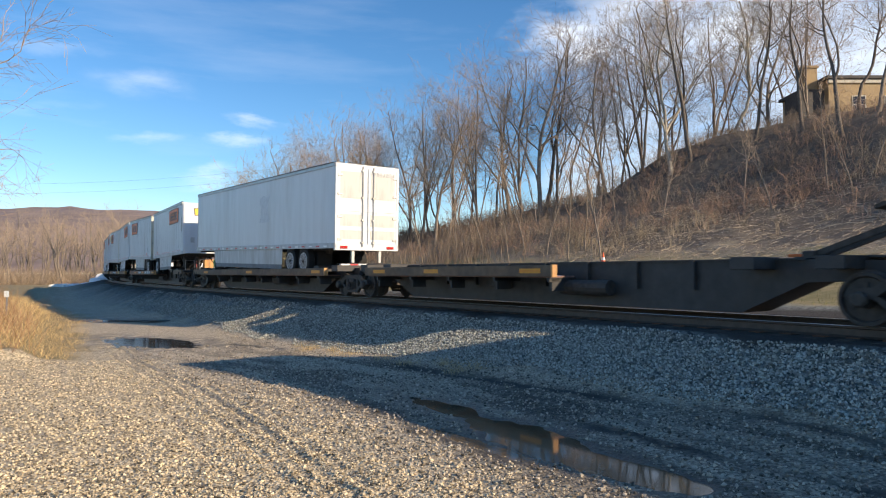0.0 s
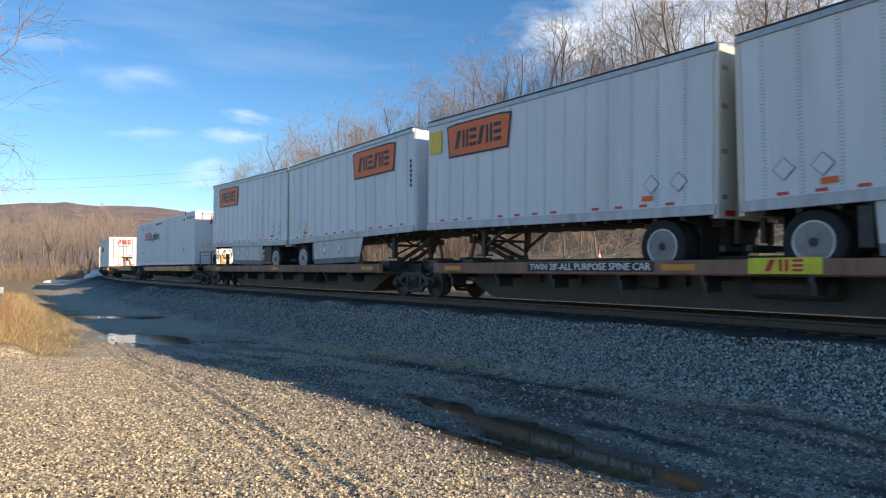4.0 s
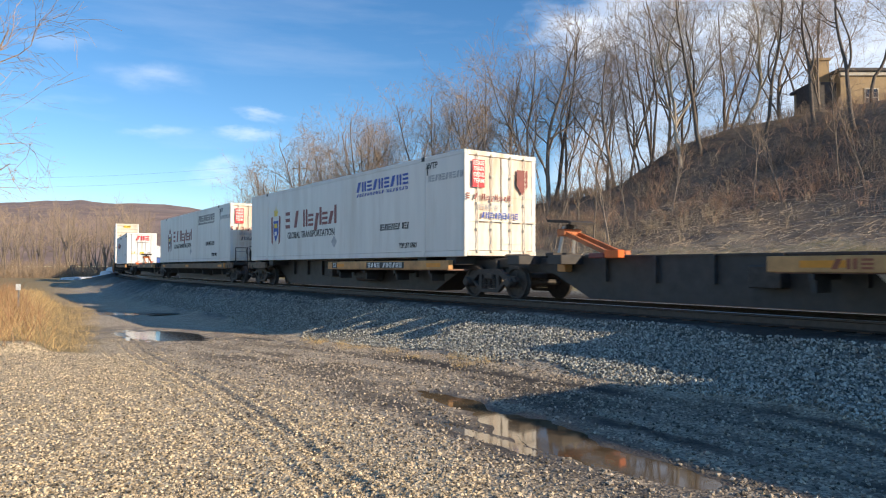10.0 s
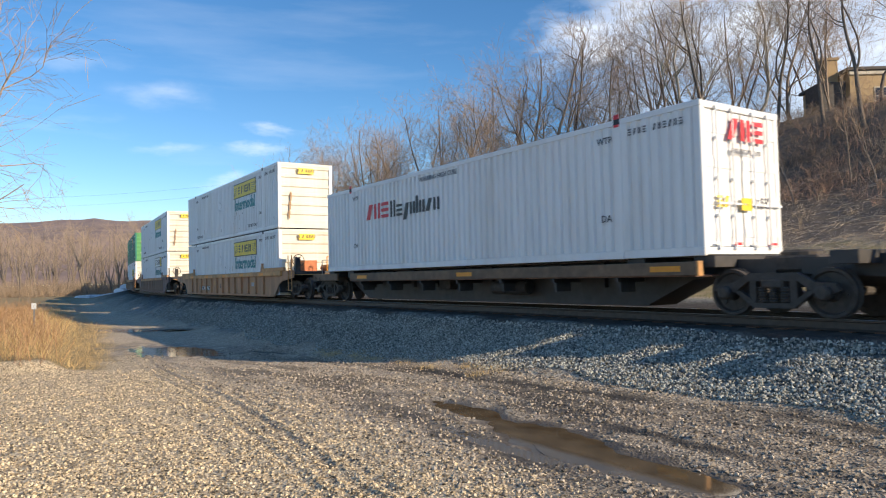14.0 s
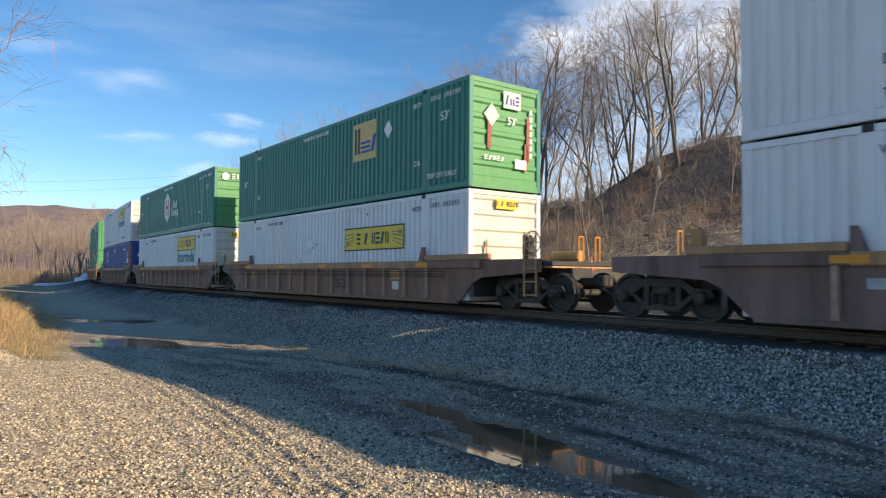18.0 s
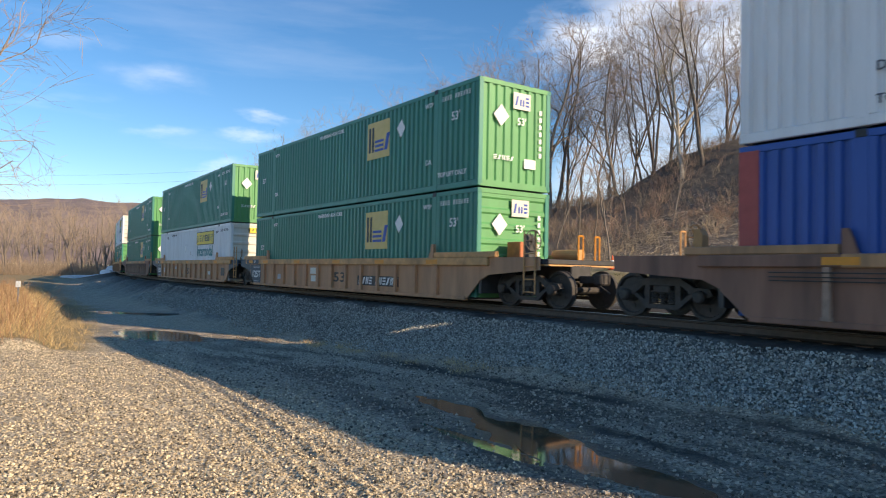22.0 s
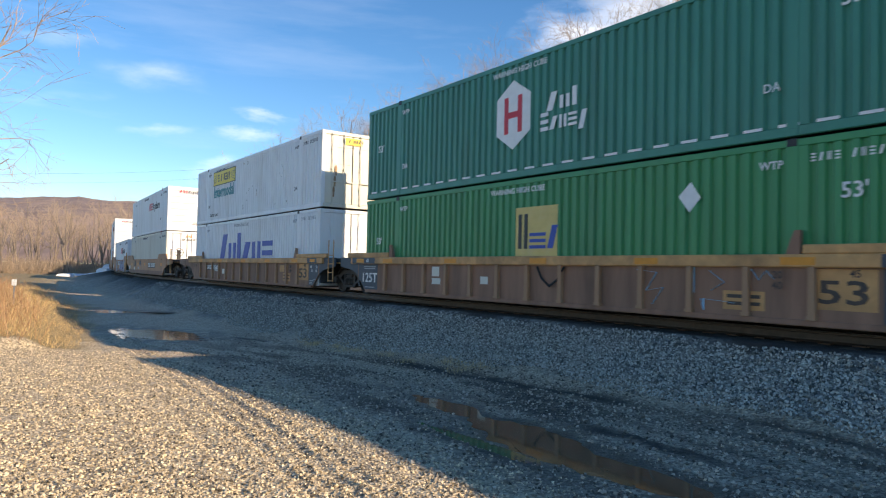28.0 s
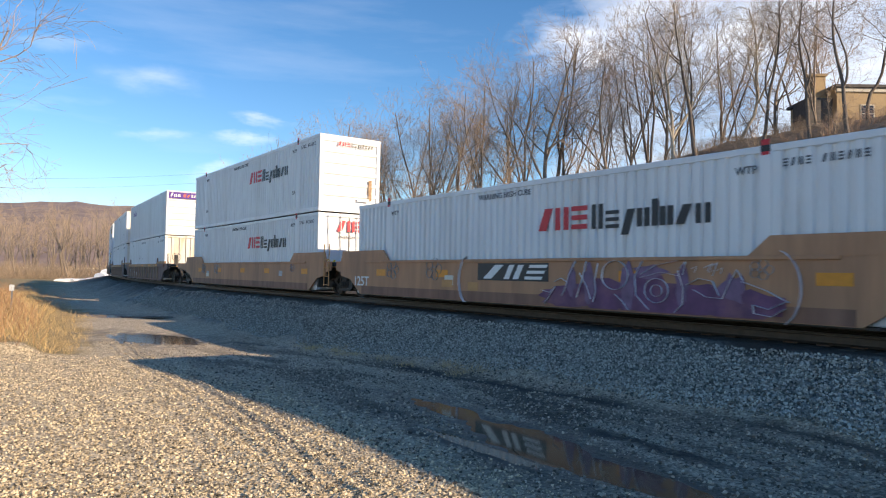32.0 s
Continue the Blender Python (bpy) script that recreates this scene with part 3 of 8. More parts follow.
# ribs of the brown cars: light on them worked into a paler brown
RIB_LIT = mat("lit_rib_brown", (0.390, 0.260, 0.189), 0.75, 0, 0.25, 6, 0.12, (0.12, 0.08, 0.06), 0.7, 1.5)
RUST_P = mat("paint_rust_red", (0.33, 0.10, 0.05), 0.6, 0, 0.15, 5, 0.02)
BLACK = mat("car_black", (0.046, 0.043, 0.043), 0.6, 0, 0.25, 5, 0.15, (0.075, 0.058, 0.045), 0.55, 1.2)
IRON = mat("cast_iron", (0.065, 0.056, 0.050), 0.7, 0.2, 0.3, 9, 0.25, (0.10, 0.075, 0.055), 0.5, 2.0)
RUBBER = mat("tyre_rubber", (0.022, 0.021, 0.021), 0.85, 0, 0.2, 20, 0.2)
SKIRT_G = mat("skirt_band_grey", (0.15, 0.17, 0.20), 0.6, 0, 0.15, 5, 0.05, (0.09, 0.085, 0.08), 0.5, 2)
# grey darkened for the shade inside the wheel's recess
DISH = mat("wheel_dish", (0.09, 0.09, 0.095), 0.6, 0.1, 0.2, 9, 0.08, (0.09, 0.075, 0.06), 0.6, 5)
RAIL_G = mat("trailer_rail_grey", (0.50, 0.51, 0.53), 0.5, 0.2, 0.15, 5, 0.05, (0.28, 0.26, 0.24), 0.6, 1.5, streak=True)
RIVET = mat("rivet_steel", (0.12, 0.13, 0.15), 0.55, 0.2, 0.2, 9)
RIM = mat("wheel_rim", (0.62, 0.63, 0.65), 0.4, 0.15, 0.1, 9, 0.05, (0.2, 0.17, 0.14), 0.5, 4)
STEEL = mat("galvanised_steel", (0.42, 0.42, 0.42), 0.45, 0.7, 0.12, 9, 0.06, (0.25, 0.14, 0.08), 0.4, 3)
YELLOW = mat("reflector_yellow", (0.76, 0.29, 0.022), 0.5, 0, 0.08, 9, 0.02)
SIGN_Y = mat("panel_yellow", (0.80, 0.58, 0.04), 0.5, 0, 0.06, 5, 0.02)
SIGN_O = mat("panel_orange", (0.78, 0.15, 0.02), 0.5, 0, 0.06, 5, 0.02)
RED = mat("paint_red", (0.62, 0.025, 0.04), 0.5, 0, 0.06, 5, 0.02)
MAROON_P = mat("paint_maroon", (0.22, 0.05, 0.045), 0.5, 0, 0.15, 5, 0.02)
DARK = mat("paint_black", (0.018, 0.02, 0.024), 0.5, 0, 0.1, 5, 0.02)
TEAL = mat("paint_teal", (0.015, 0.21, 0.23), 0.5, 0, 0.06, 5, 0.02)
NAVY = mat("paint_blue", (0.02, 0.07, 0.38), 0.5, 0, 0.06, 5, 0.02)
PURPLE = mat("paint_purple", (0.085, 0.02, 0.25), 0.5, 0, 0.06, 5, 0.02)
PAINT_W = mat("paint_white", (0.80, 0.80, 0.78), 0.5, 0, 0.06, 5, 0.02)
PAINT_G = mat("paint_grey", (0.40, 0.41, 0.43), 0.5, 0, 0.2, 5, 0.02)
HITCH_O = mat("hitch_orange", (0.55, 0.17, 0.06), 0.6, 0, 0.2, 6, 0.1, (0.16, 0.08, 0.05), 0.6, 2)
TAPE_R = mat("tape_red", (0.60, 0.05, 0.05), 0.35, 0, 0.1, 9, 0.02)
LENS_R = mat("lamp_red", (0.45, 0.02, 0.02), 0.25, 0, 0.1, 9, 0.02)

NEAR = pose(0, 0, 0, 90, 0, 0)  # letters that face -y


def word(shape, h, material, parent, x, z, y=-1.303, w=0.72, gap=0.22, label="", end=False, slant=0.0, left=False, fit=None):
    """A name as a row of plain bars and slabs: X tall, x low, l tall and thin, g hanging, space."""
    def make():
        fo, at, nth = Form(), 0.0, len(shape)
        for ch in shape:
            cw = {"l": 0.28, "i": 0.26, " ": 0.5, "m": 1.05}.get(ch, w) * h
            if ch != " ":
                lo, hi = {"x": (0, 0.7), "m": (0, 0.7), "i": (0, 0.7), "g": (-0.28, 0.7)}.get(ch, (0, 1.0))
                z0, z1 = lo * h, hi * h
                if cw <= 0.4 * h:
                    pieces = [[(0, z0), (cw, z0), (cw, z1), (0, z1)]]
                elif nth % 3 == 0:  # a slanting slab
                    pieces = [[(0, z0), (cw * 0.55, z0), (cw, z1), (cw * 0.45, z1)]]
                elif nth % 3 == 1:  # two uprights
                    pieces = [[(a, z0), (a + cw * 0.32, z0), (a + cw * 0.32, z1), (a, z1)] for a in (cw * 0.06, cw * 0.62)]
                else:  # three bars
                    pieces = [[(0, b), (cw, b), (cw, b + (z1 - z0) * 0.21), (0, b + (z1 - z0) * 0.21)] for b in (z0, z0 + (z1 - z0) * 0.395, z1 - (z1 - z0) * 0.21)]
                for o in pieces:
                    fo.plate([(at + a + slant * b, b) for a, b in o], -0.003, 0.003)
                nth += 1
            at += cw + gap * h
        wid = at - gap * h
        k = fit / wid if fit else 1.0
        fo.v = [((a - (0 if left else wid / 2)) * k, b, c) for a, b, c in fo.v]
        return fo.mesh("name_blocks")
    me = cached(("word", shape, h, w, gap, slant, left, fit), make)
    m = pose(x, y, z) if not end else pose(end, x, z, 0, 0, 90)
    return tagged(part("name_block", me, material, parent, label, m), kind="stuff")


def panel(outline, material, parent, x, z, y=-1.300, name="sign_panel", label="", end=False, thick=0.004):
    me = cached(("panel", tuple(outline), thick), lambda: Form().plate(outline, -thick / 2, thick / 2).mesh(name))
    m = pose(x, y, z) if not end else pose(end, x, z, 0, 0, 90)
    return part(name, me, material, parent, label, m)


def rect(w, h):
    return [(-w / 2, -h / 2), (w / 2, -h / 2), (w / 2, h / 2), (-w / 2, h / 2)]


def say(words, size, material, parent, x, z, y=-1.302, end=False, label="", fit=None):
    m = pose(x, y, z) @ NEAR if not end else pose(end, x, z, 0, 0, 90) @ NEAR
    return lettering(words, size, material, parent, m, label, fit)


# -- wheels, trucks --
def wheelset_mesh(r):
    fo = Form()
    fo.tube((0, -0.95, 0), (0, 0.95, 0), 0.08, n=10)
    for k in (-1, 1):
        y = 0.745 * k
        fo.turn([(y - 0.06 * k, 0.11), (y - 0.06 * k, r - 0.06), (y - 0.075 * k, r - 0.05), (y - 0.075 * k, r + 0.025), (y - 0.045 * k, r + 0.028),
                 (y - 0.035 * k, r), (y + 0.06 * k, r - 0.008), (y + 0.06 * k, r - 0.06), (y + 0.01 * k, r - 0.09), (y + 0.02 * k, 0.15), (y + 0.07 * k, 0.12)], 28, "y")
        for i in range(3):  # marks on the plate that show the turning
            a = i * math.tau / 3
            fo.box(-0.03, 0.03, y + 0.012 * k, y + 0.035 * k, 0.19, 0.27, 0, pose(0, 0, 0, 0, math.degrees(a), 0))
    return fo.mesh("wheelset")


def side_frame_mesh(r):
    fo = Form()
    top = [(-1.12, 0.50), (-1.05, 0.62), (-0.72, 0.64), (-0.42, 0.80), (0.42, 0.80), (0.72, 0.64), (1.05, 0.62), (1.12, 0.50), (0.98, 0.44),
           (0.70, 0.47), (0.44, 0.66), (-0.44, 0.66), (-0.70, 0.47), (-0.98, 0.44)]
    fo.plate([(x, z - 0.46 + r) for x, z in top], -0.06, 0.06)
    low = [(-0.74, 0.50), (-0.36, 0.20), (0.36, 0.20), (0.74, 0.50), (0.62, 0.50), (0.30, 0.29), (-0.30, 0.29), (-0.62, 0.50)]
    fo.plate([(x, z - 0.46 + r) for x, z in low], -0.055, 0.055)
    for x in (-0.36, 0.36):
        fo.box(x - 0.06, x + 0.06, -0.05, 0.05, 0.24 - 0.46 + r, 0.70 - 0.46 + r)
    return fo.mesh("side_frame")


def spring_mesh():
    """A coil spring as one turned body with waists between its coils."""
    prof = []
    for z in np.arange(0.0, 0.26, 0.045):
        prof += [(z, 0.066), (z + 0.012, 0.084), (z + 0.028, 0.084), (z + 0.040, 0.066)]
    return Form().turn(prof, 9, "z").mesh("spring")


def bearing_mesh():
    return Form().turn([(-0.13, 0.09), (-0.10, 0.125), (0.10, 0.125), (0.11, 0.10)], 12, "y").mesh("bearing_box")


SPIN = []  # wheelsets that turn: object, truck's s at 0 s, x in the truck, radius


def truck(parent, x, s0, r=0.42):
    t = part("truck", cached("bolster", lambda: Form().box(-0.2, 0.2, -1.02, 1.02, 0.50, 0.66, 0.03).mesh("truck")), IRON, parent, "cast iron wheel truck", pose(x, 0, 0))
    for k in (-1, 1):
        part("side_frame", cached(("side_frame", r), lambda: side_frame_mesh(r)), IRON, t, "", pose(0, 0.93 * k, 0))
        for q in (-0.2, 0.0, 0.2):
            part("spring", cached("spring", spring_mesh), IRON, t, "", pose(q, 0.93 * k, 0.30 - 0.46 + r))
        for q in (-0.88, 0.88):
            part("bearing_box", cached("bearing", bearing_mesh), IRON, t, "", pose(q, 0.98 * k, r, 0, 0, 0 if k < 0 else 180))
    for k in (-0.88, 0.88):
        w = part("wheelset", cached(("wheels", r), lambda: wheelset_mesh(r)), IRON, t, "", pose(k, 0, r))
        SPIN.append((w, s0 + x, k, r))
    return t


def coupler(parent, x, sgn):
    fo = Form().box(min(x, x + 0.75 * sgn), max(x, x + 0.75 * sgn), -0.09, 0.09, 0.62, 0.80, 0.02).box(x + 0.62 * sgn - 0.1, x + 0.62 * sgn + 0.16, -0.17, 0.17, 0.58, 0.86, 0.04)
    fo.tube((x + 0.2 * sgn, 0.3, 0.62), (x + 0.8 * sgn, 0.12, 0.38), 0.025, n=6)
    part("coupler", fo.mesh("coupler"), IRON, parent)


# -- containers --
CL, CW, CH = 16.154, 2.591, 2.896


def corrugated():
    """One long side of a container, at y = 0 outermost, x along, standing."""
    xs, ys = [], []
    x, p = -8.0, 0.0
    while x < 8.0 - 1e-6:
        for dx, dep in ((0.0, 0), (0.105, 0), (0.140, 1), (0.215, 1), (0.249, 0)):
            q = x + dx
            near_post = min(abs(abs(q) - 6.1), 9) < 0.12
            xs.append(min(q, 8.0))
            ys.append(0.0 if near_post else 0.058 * dep)
        x += 0.25
    n = len(xs)
    v = [(a, b, z) for z in (0.17, 2.77) for a, b in zip(xs, ys)]
    f = [(i, i + 1, n + i + 1, n + i) for i in range(n - 1)]
    return Form().add(v, f).mesh("side_panel", False)


def seamed_sheet(x0, x1, z0, z1, first, step, wide, proud):
    """A standing sheet with narrow raised seams, one surface, outermost at y = -proud."""
    prof = [(x0, 0.0)]
    for x in np.arange(first, x1 - wide, step):
        prof += [(x - wide, 0.0), (x - wide * 0.7, -proud), (x + wide * 0.7, -proud), (x + wide, 0.0)]
    prof.append((x1, 0.0))
    n = len(prof)
    v = [(a, b, z) for z in (z0, z1) for a, b in prof]
    return Form().add(v, [(i, i + 1, n + i + 1, n + i) for i in range(n - 1)])


def flat_side():
    return seamed_sheet(-8.0, 8.0, 0.17, 2.77, -7.4, 1.22, 0.014, 0.003).mesh("side_panel", False)


def corrugated_end():
    """An end wall with upright folds, in the plane x = 0, facing +x."""
    pr, y = [(-1.2, 0.0)], -1.1
    while y < 1.05:
        pr += [(y, 0.0), (y + 0.04, -0.045), (y + 0.12, -0.045), (y + 0.16, 0.0)]
        y += 0.28
    pr.append((1.2, 0.0))
    n = len(pr)
    v = [(d, q, z) for z in (0.17, 2.77) for q, d in pr]
    return Form().add(v, [(i, i + 1, n + i + 1, n + i) for i in range(n - 1)]).mesh("end_wall", False)


def ribbed_end():
    """An end wall with wide horizontal ribs, in the plane x = 0, facing +x."""
    v, pr = [], [(0.17, 0)]
    for i in range(6):
        z = 0.30 + i * 0.41
        pr += [(z, 0), (z + 0.05, -0.04), (z + 0.27, -0.04), (z + 0.32, 0)]
    pr += [(2.77, 0)]
    for y in (-1.2, 1.2):
        v += [(d, y, z) for z, d in pr]
    n = len(pr)
    f = [(i, n + i, n + i + 1, i + 1) for i in range(n - 1)]
    return Form().add(v, f).mesh("end_wall", False)


def door_leaf():
    fo = Form().box(-0.03, 0.0, 0.02, 1.17, 0.17, 2.74, 0.008)
    for z in (0.45, 1.05, 1.75, 2.4):
        fo.box(-0.002, 0.012, 0.04, 1.15, z - 0.10, z + 0.10)
    return fo.mesh("door_leaf")


def lock_rod():
    fo = Form().tube((0.055, 0, 0.14), (0.055, 0, 2.80), 0.019, n=8)
    for z in (0.14, 0.75, 1.45, 2.2, 2.78):
        fo.box(0.0, 0.07, -0.035, 0.035, z - 0.025, z + 0.025)
    fo.box(0.05, 0.07, 0.0, 0.42, 0.96, 1.0)
    return fo.mesh("lock_rod")


def container(label, paint, end="doors", flat=False, door_paint=None, post=None, base=None):
    root = tagged(new("shipping_container"), label, "container", "containers on the train")
    door_paint, post, base = door_paint or paint, post or paint, base or paint
    side = cached("flat", flat_side) if flat else cached("corrugated", corrugated)
    part("side_panel", side, paint, root, "", pose(0, -CW / 2, 0))
    part("side_panel", side, paint, root, "", pose(0, CW / 2, 0, 0, 0, 180))
    part("roof", cached("c_roof", lambda: Form().box(-8.05, 8.05, -1.27, 1.27, 2.83, 2.885).mesh("roof")), paint, root)
    part("floor_frame", cached("c_floor", lambda: Form().box(-8.0, 8.0, -1.25, 1.25, 0.03, 0.15).mesh("floor_frame")), BLACK, root)
    rail_top = cached("c_top", lambda: Form().box(-8.077, 8.077, -0.045, 0.045, 2.77, 2.892, 0.012).mesh("top_rail"))
    rail_low = cached("c_low", lambda: Form().box(-8.077, 8.077, -0.05, 0.05, 0.0, 0.17, 0.015).mesh("bottom_rail"))
    pst = cached("c_post", lambda: Form().box(-0.08, 0.08, -0.075, 0.075, 0.05, 2.85, 0.012).mesh("corner_post"))
    lift = cached("c_lift", lambda: Form().box(-0.10, 0.10, -0.012, 0.06, 0.0, 2.895, 0.005).mesh("lift_post"))
    cast = cached("c_cast", lambda: Form().box(-0.09, 0.09, -0.02, 0.14, -0.002, 0.13, 0.012).tube((0, -0.024, 0.065), (0, -0.015, 0.065), 0.04, n=10).mesh("corner_casting"))
    for k in (-1, 1):
        turn = 0 if k < 0 else 180
        part("top_rail", rail_top, paint, root, "", pose(0, 1.252 * k, 0))
        part("bottom_rail", rail_low, base, root, "", pose(0, 1.247 * k, 0))
        for x in (-7.99, 7.99):
            part("corner_post", pst, post, root, "", pose(x, 1.212 * k, 0))
        for x in (-6.1, 6.1):
            part("lift_post", lift, paint, root, "", pose(x, 1.295 * k, 0, 0, 0, turn))
            for z in (0.0, 2.775):
                part("corner_casting", cast, DARK if k < 0 and z else post, root, "", pose(x, 1.295 * k, z, 0, 0, turn))
    part("end_wall", cached("end_ribs", ribbed_end), paint, root, "", pose(-8.05, 0, 0, 0, 0, 180))
    if end == "folds":
        part("end_wall", cached("end_folds", corrugated_end), door_paint, root, "", pose(8.05, 0, 0))
    elif end == "ribs":
        part("end_wall", cached("end_ribs", ribbed_end), door_paint, root, "", pose(8.05, 0, 0))
    else:
        for k in (-1, 1):
            leaf = part("door_leaf", cached("leaf", door_leaf), door_paint, root, "", pose(8.05, 0 if k > 0 else -1.19, 0))
            for o in (0.32, 0.82):
                part("lock_rod", cached("rod", lock_rod), door_paint, leaf, "", pose(0.012, o, 0))
        for k, z0, z1 in ((0, 0.02, 0.16), (1, 2.75, 2.88)):
            part("door_sill" if not k else "door_header", cached(("dframe", k), lambda: Form().box(8.0, 8.08, -1.2, 1.2, z0, z1, 0.01).mesh("door_frame")), door_paint, root)
    ends = ((0, 8.0, 8.07, 0.0, 0.17), (1, 8.0, 8.07, 2.77, 2.89)) if end != "doors" else ()
    for k, x0, x1, z0, z1 in ends + ((2, -8.07, -8.0, 0.0, 0.17), (3, -8.07, -8.0, 2.77, 2.89)):
        part("end_sill" if k in (0, 2) else "end_header", cached(("esill", k), lambda: Form().box(x0, x1, -1.2, 1.2, z0, z1).mesh("end_sill")), door_paint, root)
    return root


def small_marks(c, ink, warn=True, wtp=True, fifty=True, lift=False):
    """The lettering that every long box carries."""
    if warn:
        say("WARNING HIGH CUBE", 0.19, ink, c, -0.6, 2.62)
    if wtp:
        say("WTP", 0.19, ink, c, 5.75, 2.50)
        say("WTP", 0.19, ink, c, -5.75, 2.50)
        say("DA", 0.21, ink, c, 5.75, 0.85)
        say("DA", 0.21, ink, c, -5.75, 0.85)
    if fifty:
        say("53'", 0.34, ink, c, 7.05, 2.0)
        say("53'", 0.30, ink, c, -7.2, 1.55)
    if lift:
        say("TOP LIFT ONLY", 0.19, ink, c, 6.9, 0.42)
    word("XXXX XXXXXX", 0.13, ink, c, 7.05, 2.50, w=0.5, gap=0.35, fit=1.3)


RUST = mat("rust_stain", (0.40, 0.17, 0.05), 0.8, 0, 0.3, 9)
GRIME = mat("dark_scuff", (0.10, 0.085, 0.07), 0.7, 0, 0.3, 9)


def scuffs(c, seed, count=16):
    """Chips, rust spots and short runs on a long side, clustered as knocks are."""
    rnd = random.Random(seed)
    bx, bz = rnd.uniform(-4, 5), rnd.uniform(0.8, 2.2)
    for i in range(count):
        w, h = rnd.choice(((0.03, 0.05), (0.05, 0.04), (0.035, 0.16), (0.06, 0.08), (0.025, 0.26)))
        if i < count // 2:
            x, z = bx + rnd.gauss(0, 0.8), bz + rnd.gauss(0, 0.22)
        else:
            x, z = rnd.uniform(-7.6, 7.6), rnd.choice((0.3, 0.35, 0.5, 1.2, 2.5)) + rnd.uniform(-0.08, 0.12)
        x = 0.25 * round(x / 0.25) + 0.052  # on the face of a fold
        panel([(-w / 2, -h * 0.4), (0, -h / 2), (w / 2, -h * 0.3), (w * 0.4, h * 0.4), (-w * 0.1, h / 2), (-w / 2, h * 0.3)], rnd.choice((RUST, GRIME, GRIME)), c, x, min(max(z, 0.32), 2.6), y=-1.3, name="scuff")


def load_xpo(cream=False, end="doors", at=-4.2):
    c = container("white corrugated long-haul container with red and black name blocks", CREAM if cream else WHITE, end, door_paint=WHITE, base=CREAM if cream else WHITE)
    if not cream:
        word("XXX", 0.50, RED, c, at, 1.68, fit=1.50, gap=0.08)
        word("Xxgiiliixx", 0.52, DARK, c, at + 2.28, 1.66, fit=2.85, gap=0.10)
    small_marks(c, INK, lift=False, fifty=False)
    if end == "doors" and cream:
        word("XX XXXXX", 0.12, INK, c, 0.1, 2.3, end=8.125)
        word("XXX", 0.14, YELLOW, c, 0.1, 2.5, end=8.125)
    elif end == "doors":
        word("XXX", 0.42, RED, c, 0.05, 2.2, end=8.125, w=0.85, gap=0.12)
        word("XXXXXXXX XXX", 0.09, INK, c, 0.05, 1.95, end=8.125)
        say("53'", 0.26, INK, c, 0.62, 1.02, end=8.125)
        panel(rect(0.34, 0.24), SIGN_Y, c, 0.0, 0.98, end=8.13)
        word("XX", 0.22, SIGN_Y, c, -0.75, 0.9, end=8.125)
        for i, y in enumerate((-0.9, -0.3, 0.3, 0.9)):
            panel(rect(0.22, 0.05), RED if i % 2 else PAINT_W, c, y, 0.22, end=8.125, name="reflector")
    else:
        word("XXX", 0.17, RED, c, -0.32, 2.5, end=8.125, fit=0.5)
        word("Xxgiiliixx", 0.17, DARK, c, 0.45, 2.5, end=8.125, fit=0.95)
        panel(rect(0.5, 0.12), STEEL, c, 0.55, 0.5, end=8.10, name="label_plate")
        for z in (1.1, 0.7):
            panel(rect(0.14, 0.4), mat("rust_stain", (0.40, 0.17, 0.05), 0.8, 0, 0.3, 9), c, 0.85, z, end=8.095, name="rust_streak")
    panel(rect(0.14, 0.26), RED, c, -6.1, 2.86, y=-1.312, name="corner_mark")
    panel(rect(0.14, 0.26), RED, c, 6.1, 2.86, y=-1.312, name="corner_mark")
    return c


SCUFFED = []


